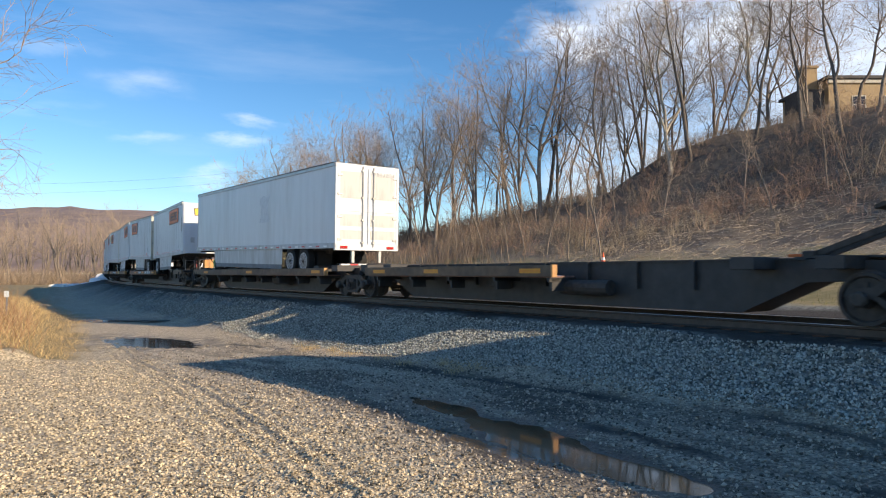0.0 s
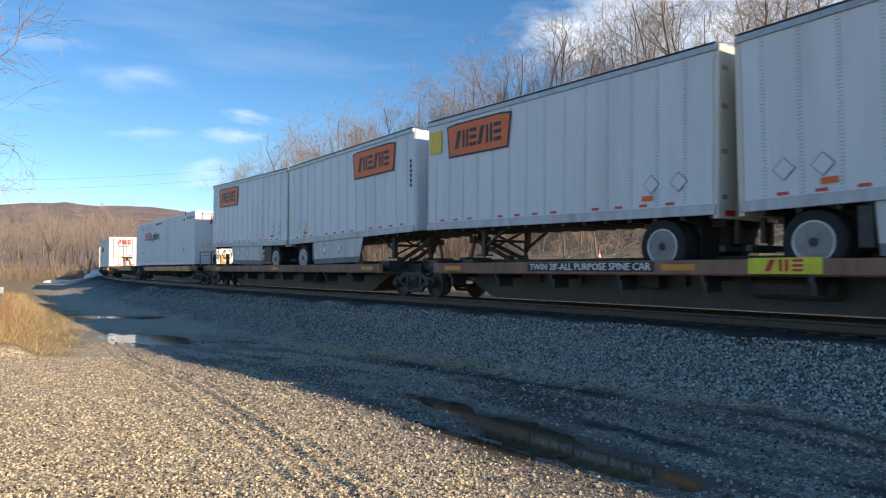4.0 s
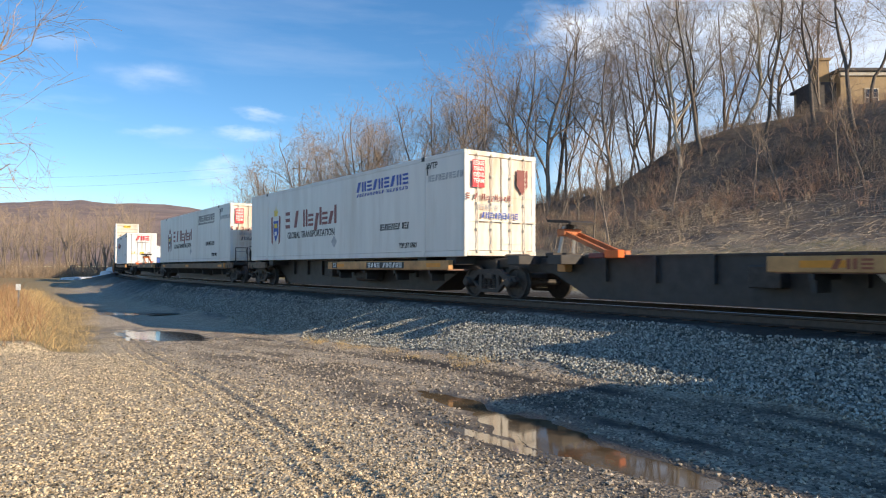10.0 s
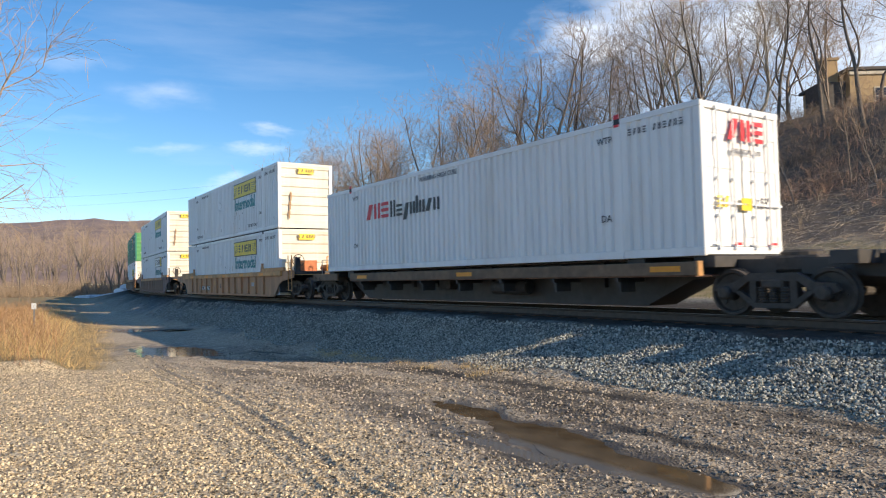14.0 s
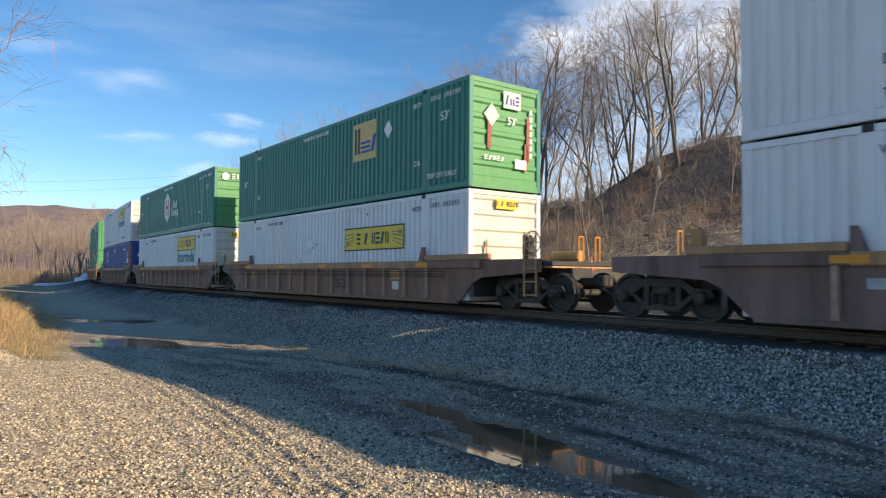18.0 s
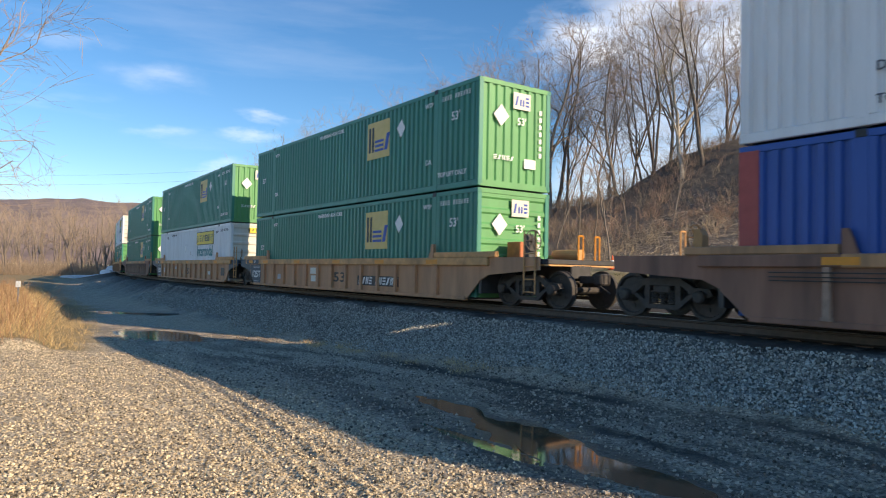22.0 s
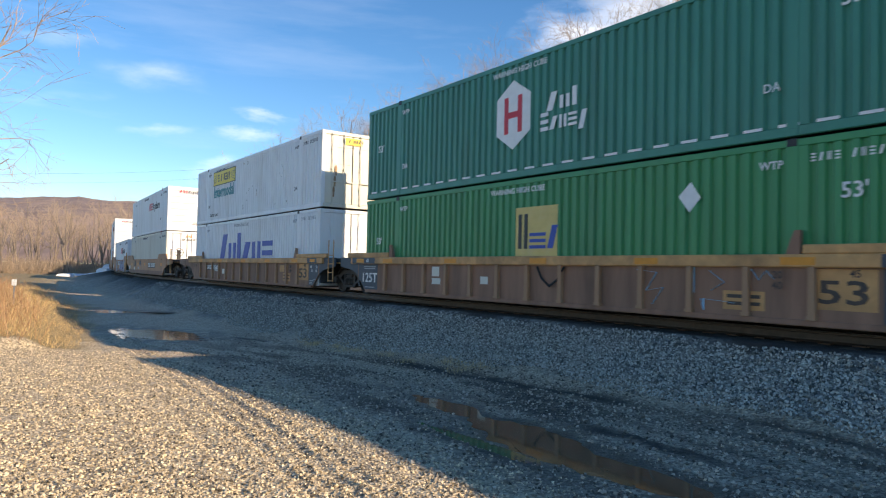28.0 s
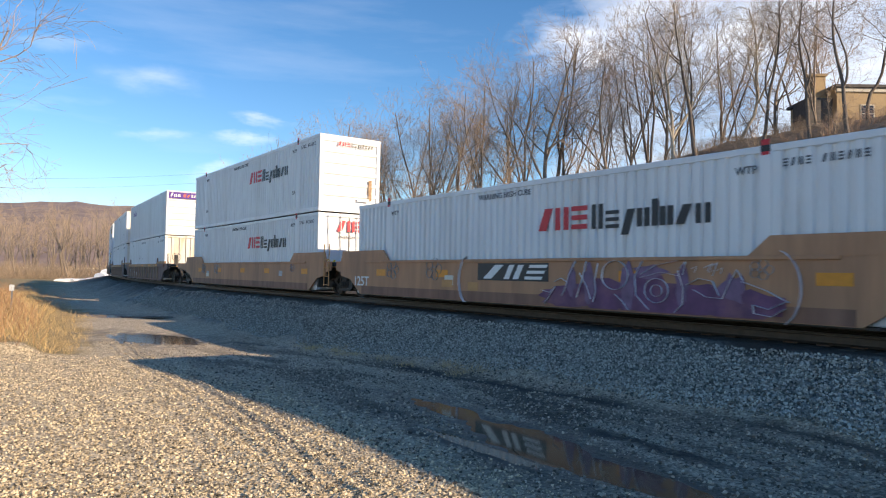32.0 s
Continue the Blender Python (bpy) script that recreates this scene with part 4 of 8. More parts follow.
def load_jb(end="ribs", at=3.38, pale=False, low=False):
    zs = 1.78 if low else 2.25
    c = container("white corrugated long-haul container with a yellow sign panel", WHITE, end, door_paint=CREAM)
    panel(rect(3.52, 0.74), DARK, c, at, zs, y=-1.300, name="sign_border")
    panel(rect(3.42, 0.65), SIGN_Y, c, at, zs, y=-1.306) if not pale else None
    if pale:
        panel(rect(3.42, 0.65), PAINT_W, c, at, zs, y=-1.306)
        panel(rect(0.75, 0.65), SIGN_Y, c, at + 1.33, zs, y=-1.308)
    word("X X XXXX", 0.36, DARK, c, at, zs - 0.18, y=-1.310, fit=1.9, gap=0.14)
    gold = mat("panel_gold", (0.40, 0.28, 0.03), 0.5)
    for x in (at - 1.4, at + 1.4):
        e = 1 if x > at else -1
        for k in range(4):  # a scroll of slanting lines
            panel([(0.30 * e, -0.26 + 0.13 * k), (-0.22 * e, -0.10 + 0.085 * k), (-0.22 * e, -0.075 + 0.085 * k), (0.30 * e, -0.235 + 0.13 * k)][::e], INK if not pale else DARK, c, x - 0.05 * e, zs, y=-1.310, name="emblem_line", thick=0.003)
        panel([(0.11 * math.cos(i * math.tau / 12), 0.09 * math.sin(i * math.tau / 12)) for i in range(12)], gold, c, x + 0.16 * e, zs + 0.13 * e, y=-1.3125, name="emblem", thick=0.003)
    if not low:
        say("Intermodal", 0.78, TEAL, c, at, 1.52, fit=3.15)
    small_marks(c, INK, warn=False, fifty=False, lift=False)
    for x in (4.6, -5.2) if at > 0 else (-4.9,):
        say("TOP LIFT ONLY", 0.20, INK, c, x, 0.36)
    SCUFFED.append(c)
    scuffs(c, 40 + len(SCUFFED))
    say("STACK LIMIT 3 HIGH", 0.15, INK, c, -4.0, 2.62)
    panel([(0, -0.27), (0.27, 0), (0, 0.27), (-0.27, 0)], PAINT_G, c, -0.9 if at > 0 else 4.2, 1.75, y=-1.2995, name="placard_holder", thick=0.003)
    panel([(0, -0.25), (0.25, 0), (0, 0.25), (-0.25, 0)], WHITE, c, -0.9 if at > 0 else 4.2, 1.75, y=-1.302, name="placard", thick=0.003)
    panel(rect(0.75, 0.26), SIGN_Y, c, 0.0, 2.55, end=8.10)
    word("X X XXXX", 0.12, DARK, c, 0.0, 2.5, end=8.11)
    for z in (0.6, 1.0, 1.4):
        panel([(-0.03, -0.2), (0.03, -0.2), (0.05, 0.12), (0.0, 0.22), (-0.05, 0.1)], RUST_S, c, -0.85 + 0.1 * z, z, end=8.095, name="rust_streak")
    return c


def emp_sign(c, x, z, h=1.0):
    panel(rect(1.35 * h, 1.15 * h), mat("panel_faded_yellow", (0.70, 0.52, 0.17), 0.55, 0, 0.1, 4, 0.02, (0.5, 0.42, 0.25), 0.5, 2.0), c, x, z)
    word("X", 0.78 * h, DARK, c, x - 0.42 * h, z - 0.36 * h, y=-1.306, w=0.45)
    word("mX", 0.50 * h, NAVY, c, x + 0.24 * h, z - 0.36 * h, y=-1.306, w=0.62, gap=0.1)


def load_emp(blue=False, end="folds", bright=False, at=2.82, up=1.95, rusty=False):
    paint = BLUE if blue else (GREEN_L if bright else GREEN)
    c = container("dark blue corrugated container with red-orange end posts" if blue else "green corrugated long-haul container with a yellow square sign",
                  paint, end, door_paint=BLUE if blue else END_LIT, post=ORANGE_R if blue else None)
    emp_sign(c, -4.95 if blue else at, 2.0 if blue else up, 0.80 if blue else 1.05)
    if blue:
        panel(rect(0.42, 0.32), PAINT_W, c, -0.1, 2.42, name="label_plate")
        say("53", 0.50, PAINT_W, c, 7.04, 2.0)
        for x in (-7.89, 7.89):
            panel(rect(0.36, 2.7), POST_R, c, x, 1.45, y=-1.304, name="end_plate", label="faded red plate over the end post")
        word("XXXX XXXXX", 0.13, PAINT_W, c, 5.3, 2.33)
        panel(rect(0.7, 0.35), PAINT_W, c, 7.05, 1.55, name="label_plate")
    else:
        small_marks(c, PAINT_W, lift=True)
        panel([(0, -0.28), (0.24, -0.02), (0.03, 0.28), (-0.23, 0.03)], PAINT_W, c, 4.2 if at > 0 else 3.1, 2.1, name="placard", label="white diamond placard")
    if rusty:
        for y, z, h in ((-0.62, 1.6, 1.1), (0.78, 1.45, 1.3), (0.70, 0.95, 0.8)):
            panel([(-0.07, -h / 2), (0.05, -h / 2), (0.09, h * 0.2), (0.03, h / 2), (-0.05, h * 0.42)], RUST_P, c, y, z, end=8.095, name="rust_streak", label="dark red rust streak")
    panel([(0, -0.3), (0.27, 0), (0, 0.3), (-0.27, 0)], CREAM if rusty else PAINT_W, c, -0.55, 1.95, end=8.10, name="placard")
    panel(rect(0.62, 0.46), SIGN_Y if at < 2 or up < 1.9 else CREAM, c, 0.18, 2.42, end=8.10)
    word("XmX", 0.26, NAVY, c, 0.18, 2.29, end=8.106, fit=0.5)
    say("53'", 0.28, PAINT_W, c, 0.18, 1.85, end=8.10)
    panel(rect(0.42, 0.26), PAINT_W, c, 0.5, 0.72, end=8.10, name="label_plate")
    word("XXXXX", 0.12, PAINT_W, c, -0.45, 0.75, end=8.10, fit=0.7)
    for i in range(7):
        panel(rect(0.09, 0.13), PAINT_W, c, 0.88, 2.2 - i * 0.2, end=8.10, name="number_block")
    return c


def load_hub(end="ribs"):
    c = container("green corrugated long-haul container with a white hexagon emblem", GREEN, end, door_paint=END_LIT)
    panel([(0, -0.85), (0.62, -0.45), (0.62, 0.45), (0, 0.85), (-0.62, 0.45), (-0.62, -0.45)], PAINT_W, c, -0.78, 1.55, name="emblem", label="white hexagon emblem")
    for x in (-1.03, -0.53):
        panel(rect(0.15, 0.9), RED, c, x, 1.55, y=-1.306, name="emblem_bar")
    panel(rect(0.5, 0.15), RED, c, -0.78, 1.55, y=-1.307, name="emblem_bar")
    word("Xxl", 0.42, PAINT_W, c, 0.86, 1.42, fit=0.95, gap=0.12)
    word("Xxxxg", 0.42, PAINT_W, c, 0.92, 0.98, fit=1.45, gap=0.12)
    small_marks(c, PAINT_W)
    for x in np.arange(-7.6, 7.9, 0.62):
        panel(rect(0.34, 0.05), PAINT_W, c, float(x), 0.19, y=-1.302, name="reflector")
    panel([(0, -0.2), (0.17, -0.1), (0.17, 0.1), (0, 0.2), (-0.17, 0.1), (-0.17, -0.1)], PAINT_W, c, -0.75, 2.45, end=8.10, name="emblem")
    word("Xl Xg", 0.26, PAINT_W, c, 0.05, 2.35, end=8.10)
    say("53'", 0.26, PAINT_W, c, 0.35, 1.62, end=8.10)
    word("XXXXXXXX", 0.09, PAINT_W, c, 0.25, 1.9, end=8.10)
    panel(rect(0.45, 0.3), PAINT_W, c, 0.45, 0.95, end=8.10, name="label_plate")
    return c


def load_cre(faded=False):
    c = container("white smooth-sided refrigerated container with rust-streaked doors", WARM_W, "doors", flat=True, door_paint=RUSTY_W)
    NAVY_C = INK if faded else NAVY
    # shield emblem: crown, shield and supporters as plain shapes
    panel([(-0.26, 0.35), (-0.26, -0.15), (0, -0.55), (0.26, -0.15), (0.26, 0.35)], NAVY_C, c, -5.12, 1.3, name="emblem")
    panel(rect(0.32, 0.18), SIGN_Y, c, -5.12, 1.45, y=-1.306, name="emblem_bar")
    panel(rect(0.22, 0.16), PAINT_W, c, -5.12, 1.12, y=-1.306, name="emblem_bar")
    for k in (-1, 1):
        panel([(0.0, -0.7), (0.16 * k, -0.6), (0.22 * k, 0.45), (0.06 * k, 0.5)], MAROON_P, c, -5.12 + 0.3 * k, 1.35, y=-1.304, name="emblem_bar")
    panel([(-0.16, 0), (0.16, 0), (0.2, 0.28), (0.08, 0.18), (0, 0.42), (-0.08, 0.18), (-0.2, 0.28)], SIGN_Y if not faded else MAROON_P, c, -5.12, 1.85, name="emblem_bar")
    word("X X Xxglxxl", 0.66, MAROON_P, c, -1.76, 1.28, fit=4.6, gap=0.10)
    say("GLOBAL TRANSPORTATION", 0.36, DARK, c, -1.73, 0.97, fit=4.25)
    word("XXXXXXXXX", 0.33, NAVY_C, c, 3.66, 2.22, fit=3.25, gap=0.16)
    word("XXXXXXXXXX XXXXXXX", 0.10, NAVY_C, c, 3.66, 2.06, fit=3.2, gap=0.3)
    word("XXXXXXXXX XXX", 0.20, DARK, c, 4.48, 0.87, fit=1.7, gap=0.16)
    say("TOP LIFT ONLY", 0.22, DARK, c, 5.28, 0.36, fit=1.0)
    say("WTP", 0.26, DARK, c, 6.55, 2.60)
    word("XXXXXXXXXX", 0.18, PAINT_G, c, 7.2, 2.15)
    panel([(-0.03, 0), (0.03, 0), (0.03, 0.2), (0.1, 0.17), (0, 0.3), (-0.1, 0.17), (-0.03, 0.2)], DARK, c, 6.32, 2.35, name="arrow")
    panel([(0, -0.22), (0.22, 0), (0, 0.22), (-0.22, 0)], PAINT_G, c, 0.35, 0.62, name="placard_holder")
    panel(rect(0.42, 0.75), RED, c, -0.85, 2.25, end=8.13, label="red panel with white text lines", name="notice_panel")
    for i, line_of in enumerate(("LEASE", "TRAIN", "DRIVE", "TEAM")):
        say(line_of, 0.17, PAINT_W, c, -0.85, 2.53 - i * 0.16, end=8.135, fit=0.36)
    word("X X XxgXxxX", 0.16, MAROON_P, c, -0.5, 1.55, end=8.13)
    word("XXXXXXX", 0.12, PAINT_G, c, -0.5, 1.3, end=8.13)
    word("XXXXXXXXX", 0.16, NAVY_C, c, -0.1, 1.05, end=8.13)
    panel([(-0.2, 0.3), (-0.2, -0.15), (0, -0.4), (0.2, -0.15), (0.2, 0.3)], MAROON_P, c, 0.72, 2.15, end=8.13, name="emblem")
    return c


def load_matson():
    c = container("white corrugated container with large blue name blocks", WHITE, "doors", door_paint=WHITE)
    word("Xxlxxx", 1.5, NAVY, c, -0.15, 0.75, fit=7.2, gap=0.08)
    small_marks(c, PAINT_G, fifty=False)
    return c


def load_parcel(top=True):
    c = container("pale grey container with a purple name band on its end", GREY_W, "ribs", door_paint=PAINT_W)
    word("XxxXx", 0.4, PURPLE, c, -5.5, 2.0)
    if top:
        panel(rect(2.3, 0.42), PURPLE, c, 0.0, 2.6, end=8.10, label="purple band")
        word("Xxx", 0.24, PAINT_W, c, -0.75, 2.5, end=8.11)
        word("Xx", 0.24, SIGN_O, c, -0.05, 2.5, end=8.11)
        word("XXXXX", 0.18, PAINT_W, c, 0.65, 2.5, end=8.11)
    return c


def load_plain():
    c = container("plain white corrugated container with rust-stained end", WHITE, "doors", door_paint=RUSTY_W)
    SCUFFED.append(c)
    scuffs(c, 40 + len(SCUFFED), 10)
    small_marks(c, PAINT_G, fifty=False)
    return c


# -- road trailers --
def wheel_road(parent, x, y, r=0.50, name="wheel"):
    def tyre():
        return Form().turn([(-0.13, r - 0.16), (-0.14, r - 0.05), (-0.11, r), (0.11, r), (0.14, r - 0.05), (0.13, r - 0.16)], 24, "y").mesh("tyre")

    def rim():
        return Form().turn([(-0.13, r - 0.16), (-0.145, r - 0.17), (-0.145, r - 0.19), (-0.11, r - 0.215), (0.02, r - 0.225), (0.07, r - 0.25)], 24, "y").mesh("rim")

    def dish():
        fo = Form().turn([(0.065, r - 0.24), (0.03, 0.20), (0.03, 0.13), (0.0, 0.12)], 24, "y")
        for i in range(10):
            a = i * math.tau / 10
            fo.tube((0.165 * math.cos(a), -0.02, 0.165 * math.sin(a)), (0.165 * math.cos(a), 0.035, 0.165 * math.sin(a)), 0.018, n=6)
        return fo.mesh("dish")

    def hub():
        return Form().turn([(0.02, 0.115), (-0.07, 0.10), (-0.09, 0.075), (-0.14, 0.07), (-0.15, 0.05), (-0.15, 0.0)], 16, "y").mesh("hub")
    w = part(name, cached(("tyre", r), tyre), RUBBER, parent, "rubber road tyre", pose(x, y, r + (0.12 if parent.get("long") else 0.05), 0, 0, 0 if y < 0 else 180))
    part("rim", cached(("rim", r), rim), RIM, w, "pale steel rim")
    part("wheel_dish", cached(("dish", r), dish), DISH, w, "dull grey bolted wheel dish, shade of its recess painted in")
    part("hub", cached(("hub", r), hub), IRON, w, "dark oily hub")
    return w


def trailer(length, label, ribs=True, rear="right", tandem=False, reefer=False, skirt=True, sign=True, patch=False):
    """A road trailer; origin on the deck under its middle; body from 1.22 to 4.0 m. rear: the end at which its wheels are."""
    root = tagged(new("road_trailer"), label, "trailer", "road trailers on the train")
    if length > 10:
        root["long"] = 1
    h, z0, z1, w = length / 2, 1.115, 4.09, 1.295
    k = 1 if rear == "right" else -1
    fo = Form().box(-h, h, -w + 0.03, w - 0.03, z0 + 0.05, z1 - 0.03)
    part("body", fo.mesh("body"), GREY_W, root)
    for sd in (-1, 1):
        fo = seamed_sheet(-h + 0.06, h - 0.06, z0 + 0.16, z1 - 0.1, -h + 0.42, 0.61, 0.034 if ribs else 0.012, 0.010 if ribs else 0.003)
        part("side_skin", fo.mesh("side_skin", False), GREY_W, root, "", pose(0, -w, 0) if sd < 0 else pose(0, w, 0, 0, 0, 180))
        part("top_rail", Form().box(-h, h, -0.03, 0.035, z1 - 0.11, z1 + 0.012, 0.01).mesh("top_rail"), STEEL, root, "", pose(0, (w + 0.003) * sd, 0))
        part("roof_edge", Form().box(-h, h, -0.036, 0.03, z1 + 0.013, z1 + 0.045, 0.008).mesh("roof_edge"), BLACK, root, "dark roof edge", pose(0, (w + 0.003) * sd, 0))
        part("bottom_rail", Form().box(-h, h, -0.03, 0.03, z0 - 0.02, z0 + 0.17, 0.01).mesh("bottom_rail"), RAIL_G, root, "", pose(0, (w + 0.004) * sd, 0))
    fo, fw = Form(), Form()
    if ribs:
        # double rows of rivets on each seam, short red tapes between the seams
        v, f = [], []
        for x in np.arange(-h + 0.42, h - 0.1, 0.61):
            for q in np.arange(z0 + 0.22, z1 - 0.14, 0.058):
                for e in (-0.022, 0.022):
                    n, c, z = len(v), float(x) + e, float(q)
                    v += [(c - 0.010, 0, z), (c, 0, z - 0.013), (c + 0.010, 0, z), (c, 0, z + 0.013), (c, -0.006, z)]
                    f += [(n, n + 1, n + 4), (n + 1, n + 2, n + 4), (n + 2, n + 3, n + 4), (n + 3, n, n + 4)]
        tagged(part("rivet", cached(("rivets", length), lambda: Form().add(v, f).mesh("rivets", False)), RIVET, root, "rows of rivets along the seams", pose(0, -w - 0.0101, 0)), kind="stuff")
        for i, x in enumerate(np.arange(-h + 0.62, h - 0.4, 0.61)):
            if i % 5 != 3:
                fo.box(float(x), float(x) + 0.19, -w - 0.006, -w - 0.001, z0 + 0.20, z0 + 0.255)
    else:
        for i, x in enumerate(np.arange(-h + 0.5, h - 0.3, 0.62)):
            (fo if i % 2 else fw).box(float(x), float(x) + 0.26, -w - 0.040, -w - 0.034, z0 + 0.03, z0 + 0.08)
        tagged(part("white_tape", fw.mesh("tape"), PAINT_W, root), kind="stuff")
    tagged(part("red_tape", fo.mesh("tape"), TAPE_R, root), kind="stuff")
    fl = Form()
    for x in np.arange(-h + 0.3, h, 0.61):
        fl.box(float(x) - 0.05, float(x) + 0.05, -w + 0.1, w - 0.1, z0 - 0.08, z0 + 0.05)
    tagged(part("cross_member", fl.mesh("cross_members"), BLACK, root), kind="stuff")
    # rear end
    xr = h * k
    for sd in (-1, 1):
        leaf = part("rear_door", Form().box(0, 0.045, 0.02, 1.2, z0 + 0.14, z1 - 0.12, 0.008).box(0.03, 0.06, 0.02, 1.2, z0 + 1.3, z0 + 1.38).box(0.03, 0.06, 0.02, 1.2, z0 + 0.62, z0 + 0.7).mesh("rear_door"),
                    GREY_W if not ribs else CREAM, root, "", pose(xr, 0 if sd > 0 else -1.22, 0) if k > 0 else pose(xr, 0 if sd < 0 else 1.22, 0, 0, 0, 180))
        rod = Form().tube((0.08, 0, z0 + 0.05), (0.08, 0, z1 - 0.05), 0.02, n=8)
        for z in (z0 + 0.2, z0 + 1.0, z0 + 1.8, z1 - 0.2):
            rod.box(0.03, 0.11, -0.05, 0.05, z - 0.03, z + 0.03)
        part("lock_rod", rod.mesh("lock_rod"), STEEL, leaf, "", pose(0, 0.22 if sd > 0 else 1.0, 0))
        for z in (z0 + 0.3, z0 + 1.1, z0 + 1.9, z1 - 0.4):
            part("hinge", cached("hinge", lambda: Form().box(0.02, 0.07, -0.08, 0.1, -0.04, 0.04, 0.006).mesh("hinge")), STEEL, leaf, "", pose(0, 1.12 if sd > 0 else 0.08, z))
        part("tail_lamp", cached("tlamp", lambda: Form().box(0, 0.05, -0.15, 0.15, -0.05, 0.05, 0.01).mesh("tail_lamp")), LENS_R, root, "", pose(xr + 0.02 * k, 0.95 * sd, z0 + 0.02))
    part("rear_frame", Form().box(min(xr - 0.05, xr + 0.05), max(xr - 0.05, xr + 0.05), -w, -w + 0.09, z0, z1).box(min(xr - 0.05, xr + 0.05), max(xr - 0.05, xr + 0.05), w - 0.09, w, z0, z1)
         .box(min(xr - 0.05, xr + 0.05), max(xr - 0.05, xr + 0.05), -w, w, z1 - 0.13, z1 + 0.01).box(min(xr - 0.05, xr + 0.05), max(xr - 0.05, xr + 0.05), -w, w, z0 - 0.08, z0 + 0.14).mesh("rear_frame"), CREAM if ribs else GREY_W, root)
    part("underride_guard", Form().box(xr - 0.1, xr + 0.02, -1.05, 1.05, 0.45, 0.56, 0.01).box(xr - 0.08, xr, -0.6, -0.5, 0.6, z0).box(xr - 0.08, xr, 0.5, 0.6, 0.6, z0).mesh("guard"), STEEL if tandem else BLACK, root)
    if tandem:
        for i in range(6):
            panel(rect(0.3, 0.09), TAPE_R if i % 2 else PAINT_W, root, -0.85 + 0.34 * i, 0.505, end=xr + 0.024, name="guard_stripe")
    axles = ([xr - k * 3.9, xr - k * 2.65] if tandem else [xr - k * 1.15])
    for x in axles:
        part("axle", Form().tube((x, -0.9, 0.5), (x, 0.9, 0.5), 0.07, n=8).box(x - 0.3, x + 0.3, -0.6, -0.5, 0.5, 0.95).box(x - 0.3, x + 0.3, 0.5, 0.6, 0.5, 0.95).mesh("axle"), BLACK, root)
        for y in (-1.12, -0.80, 0.80, 1.12):
            wheel_road(root, x, y)
    xa = axles[-1]
    part("slider_frame", Form().box(min(axles) - 0.9, max(axles) + 0.9, -0.62, -0.48, 0.92, z0 - 0.02).box(min(axles) - 0.9, max(axles) + 0.9, 0.48, 0.62, 0.92, z0 - 0.02).mesh("slider"), BLACK, root)
    for sd in (-1, 1):
        part("mud_flap", Form().box(xa + k * 0.62 - 0.01, xa + k * 0.62 + 0.01, 0.65 * sd - 0.3, 0.65 * sd + 0.3 + 0.0, 0.25, 1.1).mesh("mud_flap"), RUBBER, root)
    # nose end
    xn = -h * k
    part("nose", Form().box(min(xn, xn - 0.06 * k), max(xn, xn - 0.06 * k), -w + 0.12, w - 0.12, z0 + 0.02, z1 - 0.02, 0.02).mesh("nose"), GREY_W, root)
    for sd in (-1, 1):
        part("nose_corner", Form().turn([(z0, 0.10), (z0 + 0.1, 0.12), (z1 - 0.05, 0.12), (z1, 0.10)], 14, "z", (xn + 0.06 * k, (w - 0.11) * sd, 0)).mesh("nose_corner"), STEEL if not ribs else GREY_W, root)
    gear = xn + k * (2.3 if length > 10 else 1.9)
    for sd in (-1, 1):
        part("landing_leg", Form().box(gear - 0.07, gear + 0.07, 0.75 * sd - 0.07, 0.75 * sd + 0.07, 0.42, z0, 0.01).box(gear - 0.16, gear + 0.16, 0.75 * sd - 0.14, 0.75 * sd + 0.14, 0.38, 0.42).beam((gear, 0.75 * sd, 0.6), (gear + k * 0.9, 0.75 * sd, z0), 0.06, 0.06).mesh("landing_leg"), BLACK, root)
    part("landing_brace", Form().box(gear - 0.03, gear + 0.03, -0.75, 0.75, 0.75, 0.82).beam((gear, -0.7, 0.5), (gear, 0.7, 1.1), 0.05, 0.05).beam((gear, 0.7, 0.5), (gear, -0.7, 1.1), 0.05, 0.05).mesh("brace"), BLACK, root)
    if skirt:
        a, b = sorted((gear + k * (0.5 if length > 10 else 0.6), min(axles, key=lambda q: abs(q - gear)) - k * (0.75 if length > 10 else 0.9)))
        if length < 10:
            a, b = (a + 0.15, b - 0.5) if k > 0 else (a, b - 0.5)
        sa, sb = (0.30, 0.05) if k > 0 else (0.05, 0.30)

        def trapeze(lo, hi):
            t0, t1 = 1 - (lo - 0.30) / (z0 - 0.32), 1 - (hi - 0.30) / (z0 - 0.32)
            return [(a + sa * t0, lo), (b - sb * t0, lo), (b - sb * t1, hi), (a + sa * t1, hi)]
        part("side_skirt", Form().plate(trapeze(0.48, z0 - 0.02), -1.27, -1.25).mesh("side_skirt"), RAIL_G, root, "pale aerodynamic side skirt")
        if length < 10:
            g0, g1 = sorted((axles[0] - k * 0.62, (b if k > 0 else a) + k * 0.04))
            part("tool_box", Form().box(g0, g1, -1.2, -0.72, 0.42, z0 - 0.04, 0.02).mesh("tool_box"), BLACK, root, "dark box ahead of the wheels")
            for q in (0.25, 0.55):
                panel([(0, -0.19), (0.17, 0), (0, 0.19), (-0.17, 0)], DISH, root, a + (b - a) * q, 0.80, y=-1.273, name="placard_holder")
                panel([(0, -0.16), (0.14, 0), (0, 0.16), (-0.14, 0)], GREY_W, root, a + (b - a) * q, 0.80, y=-1.277, name="placard")
